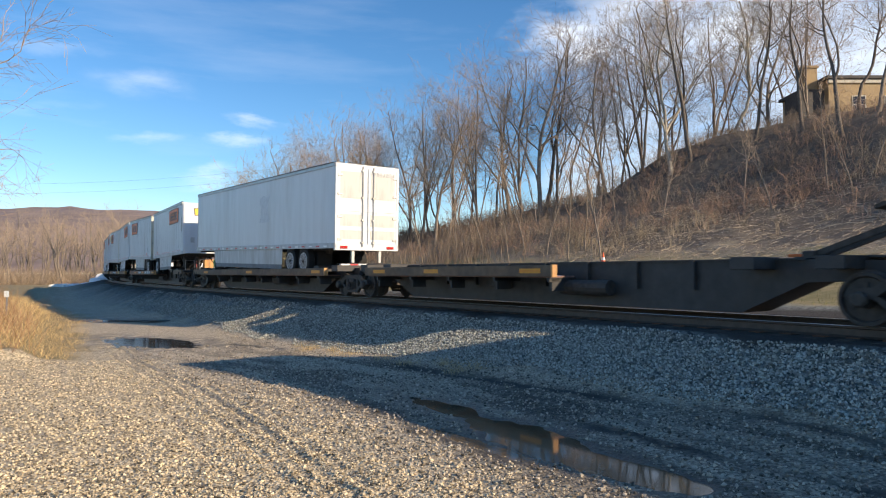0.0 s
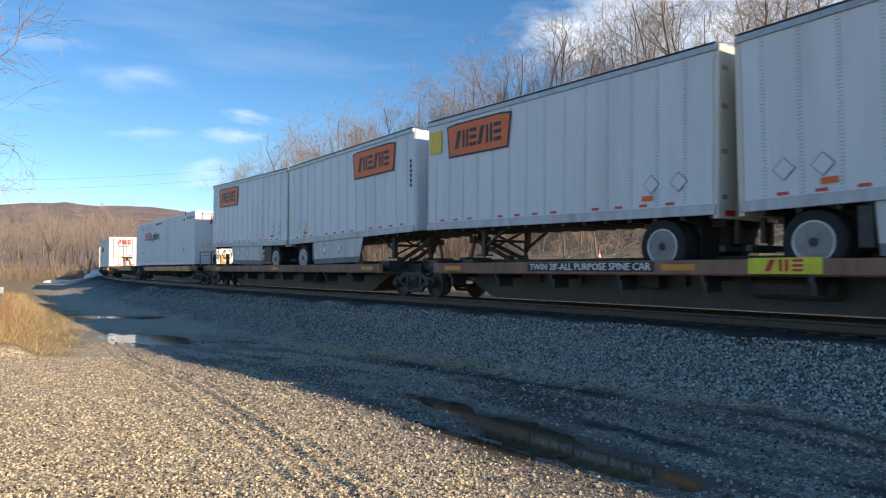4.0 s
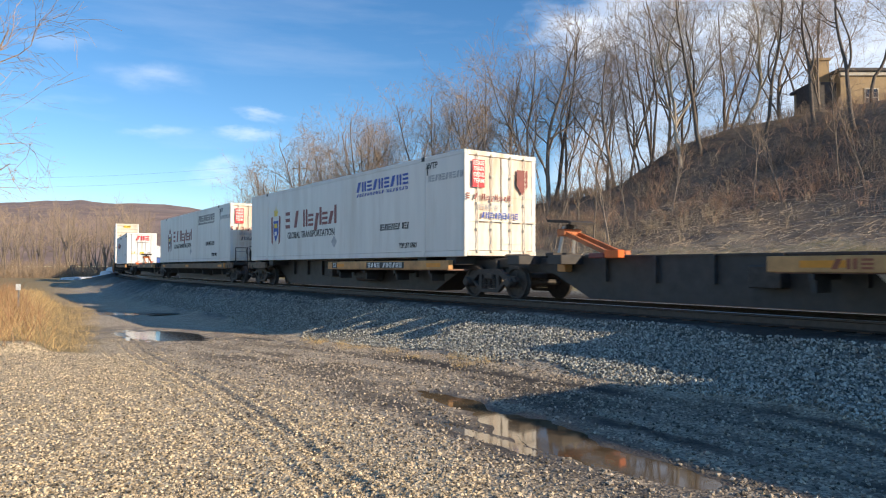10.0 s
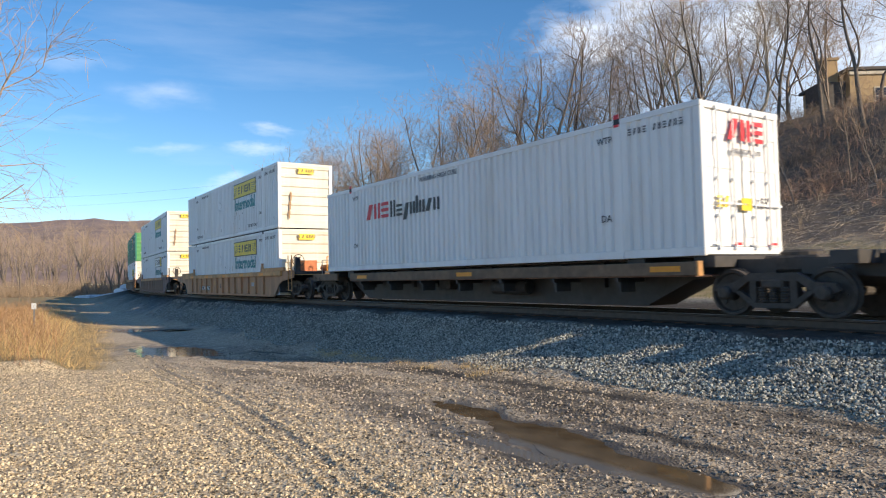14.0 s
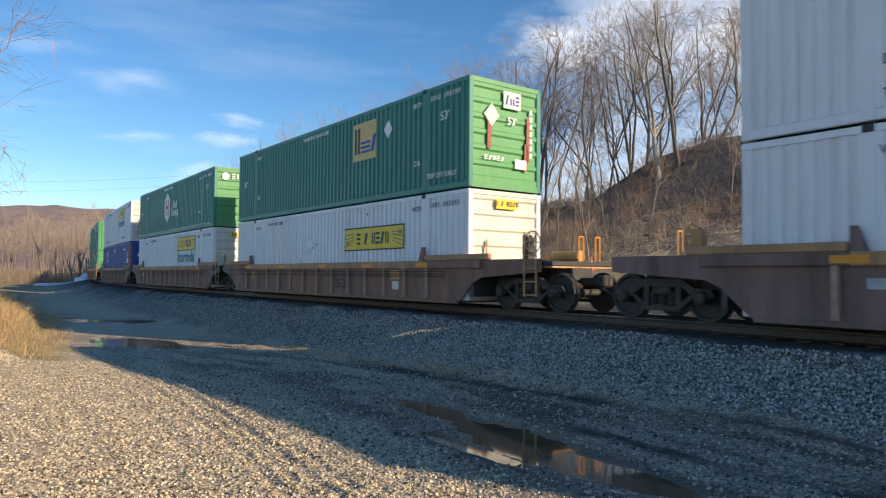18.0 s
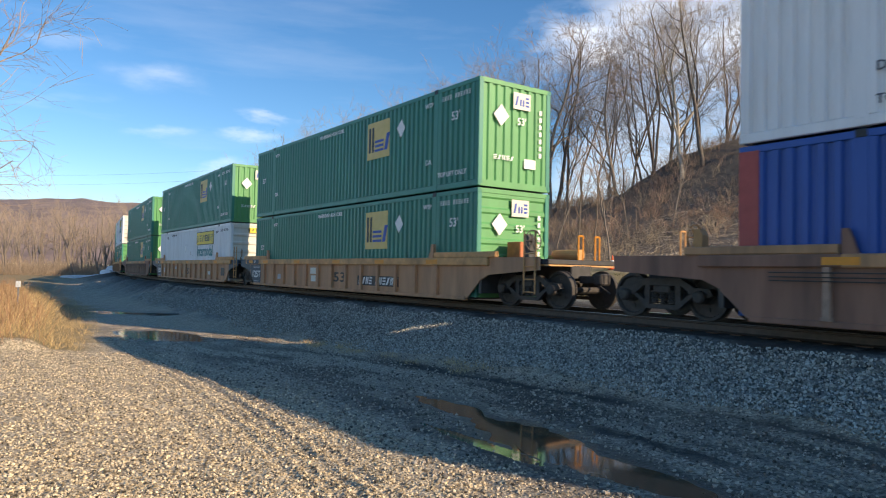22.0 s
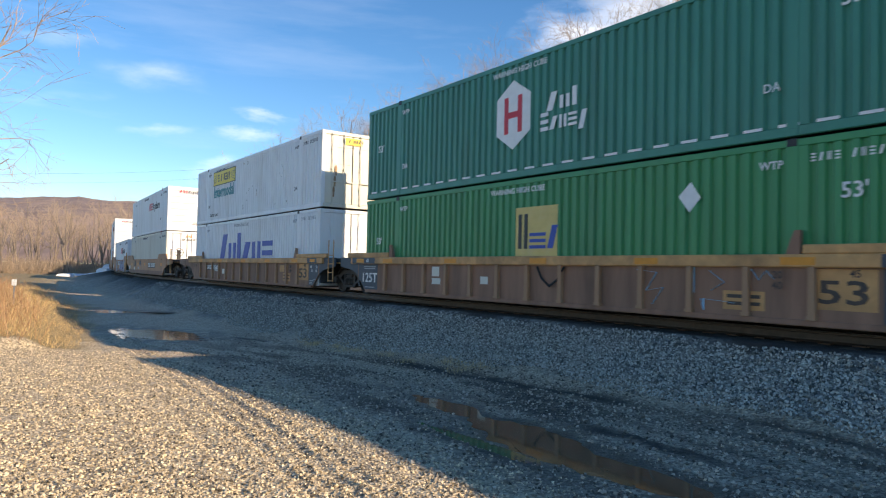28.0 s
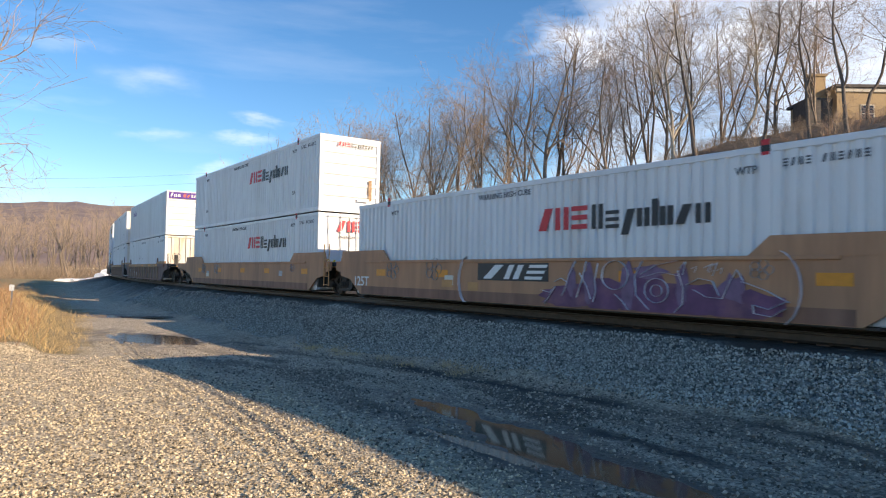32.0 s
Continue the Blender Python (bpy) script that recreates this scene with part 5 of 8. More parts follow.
        part("skirt_edge", Form().plate(trapeze(0.30, 0.478), -1.272, -1.252).mesh("skirt_edge"), SKIRT_G, root, "dark grey lower band of the skirt")
    if reefer:
        xa, xb = sorted((xn - 0.07 * k, xn - 0.40 * k))
        part("cooling_unit", Form().box(xa, xb, -0.85, 0.85, 2.05, 2.85, 0.05).mesh("cooling_unit"), PAINT_W, root, "white cooling unit on the nose")
        part("grille", Form().box(xa, xb - 0.02, -0.83, 0.83, 2.86, 3.78, 0.08).mesh("grille"), BLACK, root, "black honeycomb grille")
        part("unit_vent", Form().box(xa + 0.05, xb - 0.05, -0.86, -0.851, 2.15, 2.4).mesh("unit_vent"), DARK, root)
    if sign:
        # a tapering orange panel with dark edge and blocks, by the nose
        xs = xn + k * 2.25
        o = [(-1.16, -0.40), (1.16, -0.40), (1.26, 0.36), (0.9, 0.40), (-0.9, 0.40), (-1.26, 0.36)]
        panel([(a * 1.05, b * 1.12) for a, b in o], DARK, root, xs, 3.44, y=-w - 0.026, name="sign_border")
        panel(o, SIGN_O, root, xs, 3.44, y=-w - 0.031, label="tapering orange sign panel")
        word("XXXXXX", 0.46, DARK, root, xs, 3.21, y=-w - 0.036, fit=1.9, gap=0.12)
        if patch:
            panel(rect(0.55, 0.62), SIGN_Y, root, xn + k * 0.4, 3.5, y=-w - 0.026, name="yellow_patch", label="square yellow patch by the nose")
        if k < 0:
            panel([(a * 0.55, b * 0.55) for a, b in o], DARK, root, 0.0, 3.55, end=h + 0.065, name="sign_border")
            panel([(a * 0.51, b * 0.49) for a, b in o], SIGN_Y, root, 0.0, 3.55, end=h + 0.070)
            word("XXXXXX", 0.24, SIGN_O, root, 0.0, 3.43, end=h + 0.076, w=0.5, gap=0.12)
            for i in range(6):
                panel(rect(0.09, 0.10), DARK, root, h - 0.12, 2.45 + 0.14 * i, y=-w - 0.026, name="number_block")
            part("hose_plate", Form().box(h + 0.062, h + 0.08, 0.45, 1.05, z0 + 0.32, z0 + 0.62, 0.005).tube((h + 0.08, 0.6, z0 + 0.47), (h + 0.17, 0.6, z0 + 0.47), 0.05, n=8)
                 .tube((h + 0.08, 0.9, z0 + 0.5), (h + 0.17, 0.9, z0 + 0.5), 0.05, n=8).beam((h + 0.12, 0.66, z0 + 0.45), (h + 0.12, 0.72, z0 + 0.05), 0.05, 0.05).mesh("hose_plate"), IRON, root, "air hose plate on the nose")
            for y, z, w2, h2 in ((-0.15, z0 + 0.75, 0.42, 0.5), (-0.2, z0 + 0.3, 0.2, 0.22), (-0.75, z0 + 0.8, 0.22, 0.3)):
                panel(rect(w2, h2), mat("rubbed_patch", (0.50, 0.51, 0.52), 0.7, 0, 0.2, 5, 0.03, (0.25, 0.22, 0.2), 0.7, 3), root, y, z, end=h + 0.066, name="rubbed_patch", label="worn grey rubbed patch")
            panel([(0, -0.24), (0.2, 0), (0, 0.24), (-0.2, 0)], INK, root, -0.15, 2.75, end=h + 0.066, name="placard_holder")
        else:
            panel([(a * 0.55, b * 0.7) for a, b in o], SIGN_O, root, 0.25, 3.3, end=h + 0.06)
            word("XXXXXX", 0.24, DARK, root, 0.25, 3.18, end=h + 0.066, w=0.5, gap=0.12)
            word("XXX XXXX", 0.12, DARK, root, 0.3, 2.45, end=h + 0.06)
        for x in (0.75, 1.36):
            panel([(0, -0.19), (0.19, 0), (0, 0.19), (-0.19, 0)], RIVET, root, (h - x) * k, z0 + 0.62, y=-w - 0.018, name="placard_holder")
            panel([(0, -0.172), (0.172, 0), (0, 0.172), (-0.172, 0)], GREY_W, root, (h - x) * k, z0 + 0.62, y=-w - 0.022, name="placard", label="white diamond placard, worn blank")
        panel(rect(0.26, 0.10), SIGN_O, root, (h - 1.45) * k, z0 + 0.36, y=-w - 0.018, name="small_sticker", label="small orange sticker")
    return root


def end_clutter(root, x, e, z=1.02):
    """Brake stand with its wheel, a tan box, short posts and a grab rail on an end platform; e: which way out."""
    part("brake_box", Form().plate([(-0.22, 0), (0.22, 0), (0.22, 0.62), (-0.05, 0.62), (-0.22, 0.35)], -0.25, 0.25).mesh("brake_box"), TAN_TOP, root, "tan brake box", pose(x - e * 0.55, 0.35, z))
    ring = Form()
    for i in range(12):
        a, b = i * math.tau / 12, (i + 1) * math.tau / 12
        ring.beam((0, 0.24 * math.cos(a), 0.24 * math.sin(a)), (0, 0.24 * math.cos(b), 0.24 * math.sin(b)), 0.03, 0.03)
    for i in range(3):
        ring.beam((0, 0, 0), (0, 0.24 * math.cos(i * 2.1), 0.24 * math.sin(i * 2.1)), 0.025, 0.025)
    part("brake_wheel", ring.mesh("brake_wheel"), IRON, root, "", pose(x - e * 0.25, -0.25, z + 0.58))
    part("brake_post", Form().box(-0.06, 0.06, -0.06, 0.06, 0, 0.6).mesh("brake_post"), IRON, root, "", pose(x - e * 0.33, -0.25, z))
    rail = Form()
    for y in (-1.05, -0.55):
        rail.tube((0, y, 0), (0, y, 0.55), 0.016, n=6)
    rail.tube((0, -1.05, 0.55), (0, -0.55, 0.55), 0.016, n=6)
    part("grab_rail", rail.mesh("grab_rail"), STEEL, root, "", pose(x - e * 0.08, 0, z))
    for dx in (1.15, 1.6):
        part("stake", cached("stake", lambda: Form().beam((0, 0, 0), (-0.04, 0, 0.55), 0.05, 0.05).mesh("stake")), STEEL, root, "", pose(x - e * dx, -0.2, z))
    hose = Form()
    pts = [(x + e * 0.05, -0.5, 0.62), (x + e * 0.12, -0.5, 0.36), (x + e * 0.25, -0.48, 0.26), (x + e * 0.4, -0.46, 0.36)]
    for p, q in zip(pts, pts[1:]):
        hose.tube(p, q, 0.03, n=6)
    part("air_hose", hose.mesh("air_hose"), RUBBER, root)
    part("corner_step", Form().box(x - e * 0.3 - 0.2, x - e * 0.3 + 0.2, -1.38, -1.30, 0.45, 0.50).tube((x - e * 0.3 - 0.18, -1.34, 0.48), (x - e * 0.3 - 0.18, -1.34, 0.9), 0.015, n=6).tube((x - e * 0.3 + 0.18, -1.34, 0.48), (x - e * 0.3 + 0.18, -1.34, 0.9), 0.015, n=6).mesh("corner_step"), BLACK, root)


# -- spine cars: a backbone with narrow decks --
def spine_platform(s0, fwd, aft, lead=False, trail="truck", hitch=(), hitch_up=False, flip=False, empty=False, label="", words=None, edge=EDGE, deck_to=None, deck_from=None, marks=(), tapes=None):
    """fwd, aft: from the middle to the joint ahead and behind."""
    root = tagged(new("spine_car"), label or "dark spine car platform with tan deck edges", "rail car", "rail cars")
    f, a = fwd - 0.25, -aft + 0.25
    out = [(a, 0.74), (a, 1.00), (a + 1.6, 1.05), (f - 1.6, 1.05), (f, 1.00), (f, 0.74), (f - 1.7, 0.66), (f - 2.9, 0.10), (a + 2.9, 0.10), (a + 1.7, 0.66)]
    part("spine_beam", Form().plate(out, -0.5, 0.5).mesh("spine_beam"), BLACK, root)
    fl = Form().box(a + 1.7, f - 1.7, -0.55, 0.55, 1.04, 1.075)
    for x in np.arange(a + 3.4, f - 3.0, 1.35):
        fl.plate([(float(x) - 0.05, 0.5), (float(x) + 0.05, 0.5), (float(x) + 0.05, 1.06), (float(x) - 0.05, 1.06)], -0.6, 0.6)
    part("top_plate", fl.mesh("top_plate"), BLACK, root)
    # wheel decks either side of the backbone
    x0, x1 = (a + 1.5 if deck_from is None else deck_from, f - 1.1 if deck_to is None else deck_to)
    for k in (-1, 1):
        part("wheel_deck", Form().box(x0, x1, min(0.55 * k, 1.30 * k), max(0.55 * k, 1.30 * k), 0.72, 0.76).mesh("wheel_deck"), MAROON, root)
        part("deck_edge", Form().box(x0 - 0.1, x1 + 0.1, 1.34 * k - 0.05, 1.34 * k + 0.05, 0.74, 1.0, 0.012).mesh("deck_edge"), edge, root, "worn brown edge beam" if edge is EDGE else "worn tan edge beam")
        part("edge_cap", Form().box(x1 + 0.1, x1 + 0.16, 1.34 * k - 0.08, 1.34 * k + 0.08, 0.73, 1.01, 0.01).mesh("edge_cap"), TAN_TOP, root, "pale tan end plate")
        for x in np.arange(x0 + 0.6, x1, 1.9):
            part("deck_bracket", cached("dbr", lambda: Form().plate([(-0.04, 0.42), (0.04, 0.42), (0.04, 0.73), (-0.04, 0.73)], -0.42, 0.03).box(-0.04, 0.04, -0.5, 0.5, 0.62, 0.72).mesh("deck_bracket")), BLACK, root, "", pose(float(x), 0.84 * k, 0))
        for x in tapes or (x0 + 0.8, x0 * 0.45 + x1 * 0.55 - 0.9, x1 - 0.6):
            panel(rect(0.7, 0.11), YELLOW, root, float(x), 0.87, y=-1.394, name="reflector", label="yellow reflector strip") if k < 0 else None
    # container pedestals
    for x in (-6.1, 6.1, -7.6, 7.6):
        part("pedestal", cached("ped", lambda: Form().box(-0.22, 0.22, -1.2, 1.2, 0.88, 1.098, 0.01).mesh("pedestal")), BLACK, root, "", pose(x * (aft + fwd) / 17.8, 0, 0))
    part("brake_gear", Form().tube((1.2, -0.72, 0.5), (2.6, -0.72, 0.5), 0.17, n=12).box(-1.4, -0.8, -0.8, -0.45, 0.45, 0.85, 0.02).tube((-6, -0.4, 0.55), (6, -0.4, 0.55), 0.02, n=6).mesh("brake_gear"), IRON, root)
    if words:
        panel(rect(3.5, 0.19), DARK, root, -2.18, 0.88, y=-1.396, name="name_plate")
        say(words, 0.2, PAINT_W, root, -2.18, 0.88, y=-1.401, fit=3.35)
        panel(rect(1.2, 0.26), mat("panel_lime", (0.72, 0.66, 0.04), 0.5), root, 2.05, 0.89, y=-1.396, name="name_plate", label="yellow plate with red blocks")
        word("XXX", 0.19, RED, root, 2.05, 0.80, y=-1.401, fit=0.62)
    for kind, x, w in marks:
        if kind == "53":
            panel(rect(0.36, 0.21), DARK, root, x, 0.87, y=-1.3955, name="number_plate")
            say("53", 0.21, PAINT_W, root, x, 0.87, y=-1.400)
        elif kind == "bars":
            panel(rect(w, 0.20), DARK, root, x, 0.87, y=-1.3955, name="name_plate")
            word("XXXX XXXXXX", 0.15, PAINT_W, root, x, 0.80, y=-1.400, fit=w * 0.9)
        elif kind == "mark":
            word("XXX", 0.16, RUST_P, root, x, 0.79, y=-1.3955, fit=w)
        else:
            panel(rect(w, 0.20), DARK, root, x, 0.87, y=-1.3955, name="name_plate")
            say(kind, 0.16, PAINT_W, root, x, 0.87, y=-1.400, fit=w * 0.86)
    if lead:
        truck(root, fwd - 0.9, s0)
        coupler(root, f, 1)
        end_clutter(root, f, 1)
        part("end_platform", Form().box(f - 1.9, f + 0.1, -1.2, 1.2, 0.90, 1.02, 0.02).tube((f, -1.1, 1.1), (f, -1.1, 1.75), 0.02, n=6).tube((f, -0.5, 1.1), (f, -0.5, 1.75), 0.02, n=6).tube((f, -1.1, 1.75), (f, -0.5, 1.75), 0.02, n=6).mesh("end_platform"), BLACK, root)
        part("end_beam", Form().box(f - 2.0, f + 0.15, -1.33, -1.25, 0.76, 1.02, 0.015).mesh("end_beam"), EDGE, root)
    if trail == "truck":
        truck(root, -aft + 0.9, s0)
        coupler(root, a, -1)
        end_clutter(root, a, -1)
        part("end_platform", Form().box(a - 0.1, a + 1.9, -1.2, 1.2, 0.90, 1.02, 0.02).mesh("end_platform"), BLACK, root)
        part("end_beam", Form().box(a - 0.15, a + 2.0, -1.33, -1.25, 0.76, 1.02, 0.015).mesh("end_beam"), EDGE, root)
    else:
        truck(root, -aft, s0)
        part("joint_casting", Form().box(-aft - 0.5, -aft + 0.5, -0.42, 0.42, 0.78, 1.06, 0.04).turn([(0.66, 0.36), (1.12, 0.36), (1.16, 0.3)], 16, "z", (-aft, 0, 0)).mesh("joint_casting"), IRON, root)
    for at in hitch:
        hm = pose(at, 0, 1.07, 0, 0, 180 if flip or (len(hitch) == 2 and at > 0) else 0)
        paint = HITCH_O if empty and not flip else IRON
        for y in (-0.24, 0.24):
            if hitch_up:
                part("hitch_strut", Form().beam((-0.16, y, 0), (0.0, y * 0.8, 0.74), 0.06, 0.07).mesh("hitch_strut"), (MAROON_P if len(hitch) == 2 else STEEL) if not flip else paint, root, "", hm)
                part("hitch_brace", Form().beam((1.5, y, 0.04), (-0.08, y * 0.8, 0.62), 0.08, 0.10).mesh("hitch_brace"), paint, root, "worn orange diagonal hitch brace" if empty and not flip else "dark diagonal hitch brace", hm)
                part("brace_foot", Form().box(1.4, 1.62, y - 0.1, y + 0.1, 0, 0.13, 0.02).mesh("brace_foot"), paint, root, "", hm)
            else:
                part("hitch_strut", Form().beam((0, y, 0.05), (1.5, y, 0.12), 0.08, 0.10).mesh("hitch_strut"), paint, root, "", hm)
        if hitch_up:
            part("hitch_bar", Form().box(-0.16, 0.10, -0.30, 0.30, 0.50, 0.68, 0.02).mesh("hitch_bar"), paint, root, "", hm)
            part("hitch_post", Form().tube((0, 0, 0.66), (0, 0, 0.80), 0.10, n=10).mesh("hitch_post"), IRON, root, "", hm)
            plate = Form().plate([(-0.40, 0.86), (0.30, 0.80), (0.42, 0.76), (0.44, 0.82), (0.32, 0.87), (-0.40, 0.92)], -0.40, 0.40)
        else:
            plate = Form().plate([(-0.55, 0.06), (0.3, 0.06), (0.3, 0.13), (-0.58, 0.13)], -0.4, 0.4)
        part("hitch_plate", plate.mesh("hitch_plate"), IRON, root, "", hm)
        part("hitch_base", Form().box(-0.4, 1.7, -0.42, 0.42, 0, 0.03).box(-0.36, -0.1, -0.5, 0.5, 0, 0.10, 0.02).mesh("hitch_base"), IRON, root, "", hm)
        if empty:
            part("hitch_bracket", Form().box(0.72, 1.15, -0.75, -0.53, -0.36, 0.06, 0.03).mesh("hitch_bracket"), IRON, root, "", hm) if flip else \
                part("end_box", Form().box(0.35, 0.62, -0.78, -0.53, -0.36, 0.0, 0.02).mesh("end_box"), TAN_TOP, root, "tan steel box", hm)
            part("wheel_stop", Form().box(2.15, 2.55, -1.15, -0.95, -0.06, 0.11, 0.015).mesh("wheel_stop"), SIGN_O, root, "orange wheel stop", hm)
            part("ramp_plate", Form().box(1.66, 2.1, -1.1, -0.6, -0.06, 0.05, 0.015).mesh("ramp_plate"), MAROON_P, root, "dull red ramp plate", hm)
    if empty:
        panel([(-0.27, 0.12), (-0.12, 0.13), (-0.1, 0.17), (0.1, 0.17), (0.12, 0.13), (0.27, 0.12), (0, -0.16)], PAINT_W, root, 0.85, 0.60, y=-0.505, name="triangle_mark", label="white triangle mark")
    return root


# -- well cars: a trough between trucks --
# ribs a paler tan than the wall behind them
RIB_T = mat("rib_pale_tan", (0.42, 0.235, 0.13), 0.7, 0, 0.18, 4, 0.1, (0.2, 0.12, 0.08), 0.5, 0.7, streak=True)
SLATE_P = mat("paint_slate", (0.045, 0.062, 0.085), 0.55, 0, 0.15, 5, 0.03)


def well_unit(s0, fwd, aft, paint, lead=False, trail="truck", smooth_side=False, label="", number=True, mark=None, r=0.45, plated=False, slate=False, graffiti=False, chalk=False, num=(0.6, 0.58, 0.5), mark_at=(3.15, 0.50, 2.4)):
    root = tagged(new("well_car"), label or "ribbed brown well car unit with a tan top rail", "rail car", "rail cars")
    top = CHORD_B if paint in (BROWN, MAROON) else TAN_TOP
    h = 8.35
    zt = 1.22
    for k in (-1, 1):
        y = 1.40 * k
        n = -1 if k < 0 else 1
        if smooth_side:
            part("side_wall", Form().plate([(-h, 0.62), (-h + 0.7, 0.16), (h - 0.7, 0.16), (h, 0.62), (h + 0.7, 0.74), (h + 0.7, zt), (h - 1.2, zt + 0.003), (h - 1.6, zt), (-h + 1.6, zt), (-h - 0.7, zt), (-h - 0.7, 0.74)], y - 0.03, y + 0.03).mesh("side_wall"), paint, root)
            part("top_chord", Form().box(-h + 1.0, h - 1.0, y - 0.07, y + 0.045, zt - 0.06, zt + 0.012, 0.01).mesh("top_chord"), paint, root)
            part("raised_end", Form().plate([(h - 2.5, zt), (h - 2.1, zt + 0.34), (h + 0.55, zt + 0.34), (h + 0.7, zt)], y - 0.04, y + 0.04).mesh("raised_end"), paint, root)
            part("raised_end", Form().plate([(-h + 2.5, zt), (-h + 2.1, zt + 0.34), (-h - 0.55, zt + 0.34), (-h - 0.7, zt)], y - 0.04, y + 0.04).mesh("raised_end"), paint, root)
        else:
            part("side_wall", Form().plate([(-h, 0.60), (-h + 0.5, 0.16), (h - 0.5, 0.16), (h, 0.60), (h, zt - 0.2), (-h, zt - 0.2)], y - 0.015, y + 0.015).mesh("side_wall"), paint, root)
            rib = cached("rib", lambda: Form().plate([(-0.055, 0.22), (0.055, 0.22), (0.05, zt - 0.2), (-0.05, zt - 0.2)], -0.09, 0).box(-0.075, 0.075, -0.10, 0, 0.20, 0.26).mesh("rib"))
            for x in np.arange(-6.51, 6.6, 1.085):
                part("rib", rib, RIB_LIT if paint in (MAROON, BROWN) else RIB_T if paint is WEATHERED else paint, root, "", pose(float(x), y - 0.015 if k < 0 else y + 0.015, 0, 0, 0, 0 if k < 0 else 180))
            part("bottom_sill", Form().box(-h + 0.55, h - 0.55, y - 0.06, y + 0.06, 0.10, 0.20, 0.012).mesh("bottom_sill"), paint, root)
            xt = h - 2.05 if top is CHORD_B else h + 0.4
            part("top_chord", Form().box(-xt, xt, y - 0.10, y + 0.06, zt - 0.21, zt, 0.02).mesh("top_chord"), top, root, "worn tan top rail")
            if top is CHORD_B:
                for xa in (-h - 0.4, xt + 0.002):
                    part("chord_end", Form().box(xa, xa + 2.448, y - 0.097, y + 0.057, zt - 0.21, zt - 0.002, 0.02).mesh("chord_end"), paint, root, "brown end of the top rail")
            for e in (-1, 1):
                xa, xb = sorted((e * (h - 2.0), e * (h + 0.7)))
                part("end_riser", Form().box(xa, xb, y - 0.07, y + 0.05, zt, zt + 0.15, 0.02).mesh("end_riser"), top, root)
                part("end_bracket", Form().plate([(e * (h - 2.04), zt), (e * (h - 2.27), zt), (e * (h - 2.20), zt + 0.20), (e * (h - 2.13), zt + 0.38), (e * (h - 2.04), zt + 0.38)], y - 0.05, y + 0.03).mesh("end_bracket"), paint, root)
        for x in (-6.3, -3.0, 0.4, 3.4, 7.25 if smooth_side else 6.3):
            if k < 0:
                panel(rect(0.55, 0.12 if not smooth_side else 0.2), YELLOW, root, x, zt - 0.11 if not smooth_side else 0.86, y=-1.506 if not smooth_side else -1.434, name="reflector", label="yellow reflector strip")
    if not smooth_side:
        for z in (0.93, 0.86, 0.80):
            part("air_pipe", Form().tube((-7.4, -1.53, z), (7.4, -1.53, z), 0.011, n=5).mesh("air_pipe"), IRON, root) if paint in (BROWN,) else None
    part("well_floor", Form().box(-h + 0.5, h - 0.5, -1.36, 1.36, 0.13, 0.17).mesh("well_floor"), BLACK, root)
    for x in (-5.8, 5.8):
        part("cross_beam", cached("xbeam", lambda: Form().box(-0.25, 0.25, -1.36, 1.36, 0.165, 0.21).mesh("cross_beam")), BLACK, root, "", pose(x, 0, 0))
    for e, dist, own in ((1, fwd, lead), (-1, aft, trail == "truck")):
        xe = e * (dist - 0.15)
        xa, xb = sorted((e * (h - 0.1), xe))
        part("bulkhead", Form().plate([(e * (h - 0.05), 0.3), (e * (h + 0.05), 0.3), (e * (h + 0.05), zt), (e * (h - 0.05), zt)], -1.38, 1.38).mesh("bulkhead"), BLACK, root)
        part("end_deck", Form().box(xa, xb, -1.3, 1.3, zt - 0.16, zt - 0.04, 0.015).box(xa, xb, -0.35, 0.35, 0.72, zt - 0.16, 0.02).mesh("end_deck"), BLACK, root)
        part("side_apron", Form().plate([(e * (h - 0.1), 0.58), (e * (h + 0.35), 0.78), (xe, 0.92), (xe, zt), (e * (h - 0.1), zt)], -1.41, -1.36).mesh("side_apron"), paint if own or smooth_side else SLATE_P, root)
        if e > 0:
            lad = Form()
            for x in (xe - 0.10, xe - 0.48):
                lad.tube((x, -1.44, 0.36), (x, -1.44, zt + 0.62), 0.02, n=6)
            for z in (0.40, 0.70, 1.0, 1.3):
                lad.tube((xe - 0.10, -1.44, z), (xe - 0.48, -1.44, z), 0.016, n=6)
            part("ladder", lad.mesh("ladder"), TAN_TOP if paint is not MAROON else BLACK, root, "upright corner ladder")
        rail = Form()
        for p, q in (((0, 0), (0, 0.62)), ((0, 0.62), (0.16, 0.62)), ((0.16, 0.62), (0.16, 0))):
            rail.tube((0, p[0], p[1]), (0, q[0], q[1]), 0.022, n=6)
        rail_me = rail.mesh("hand_rail")
        for y in (0.25, 0.85):
            part("hand_rail", rail_me, YELLOW if e > 0 else TAN_TOP, root, "yellow crossing hand rail" if e > 0 else "", pose(xe - e * 0.35, y, zt - 0.05))
        part("walkway", Form().box(min(xe, xe - e * 0.5), max(xe, xe - e * 0.5), -1.25, 1.25, zt - 0.20, zt - 0.165).mesh("walkway"), TAN_TOP, root, "worn tan crossing walkway")
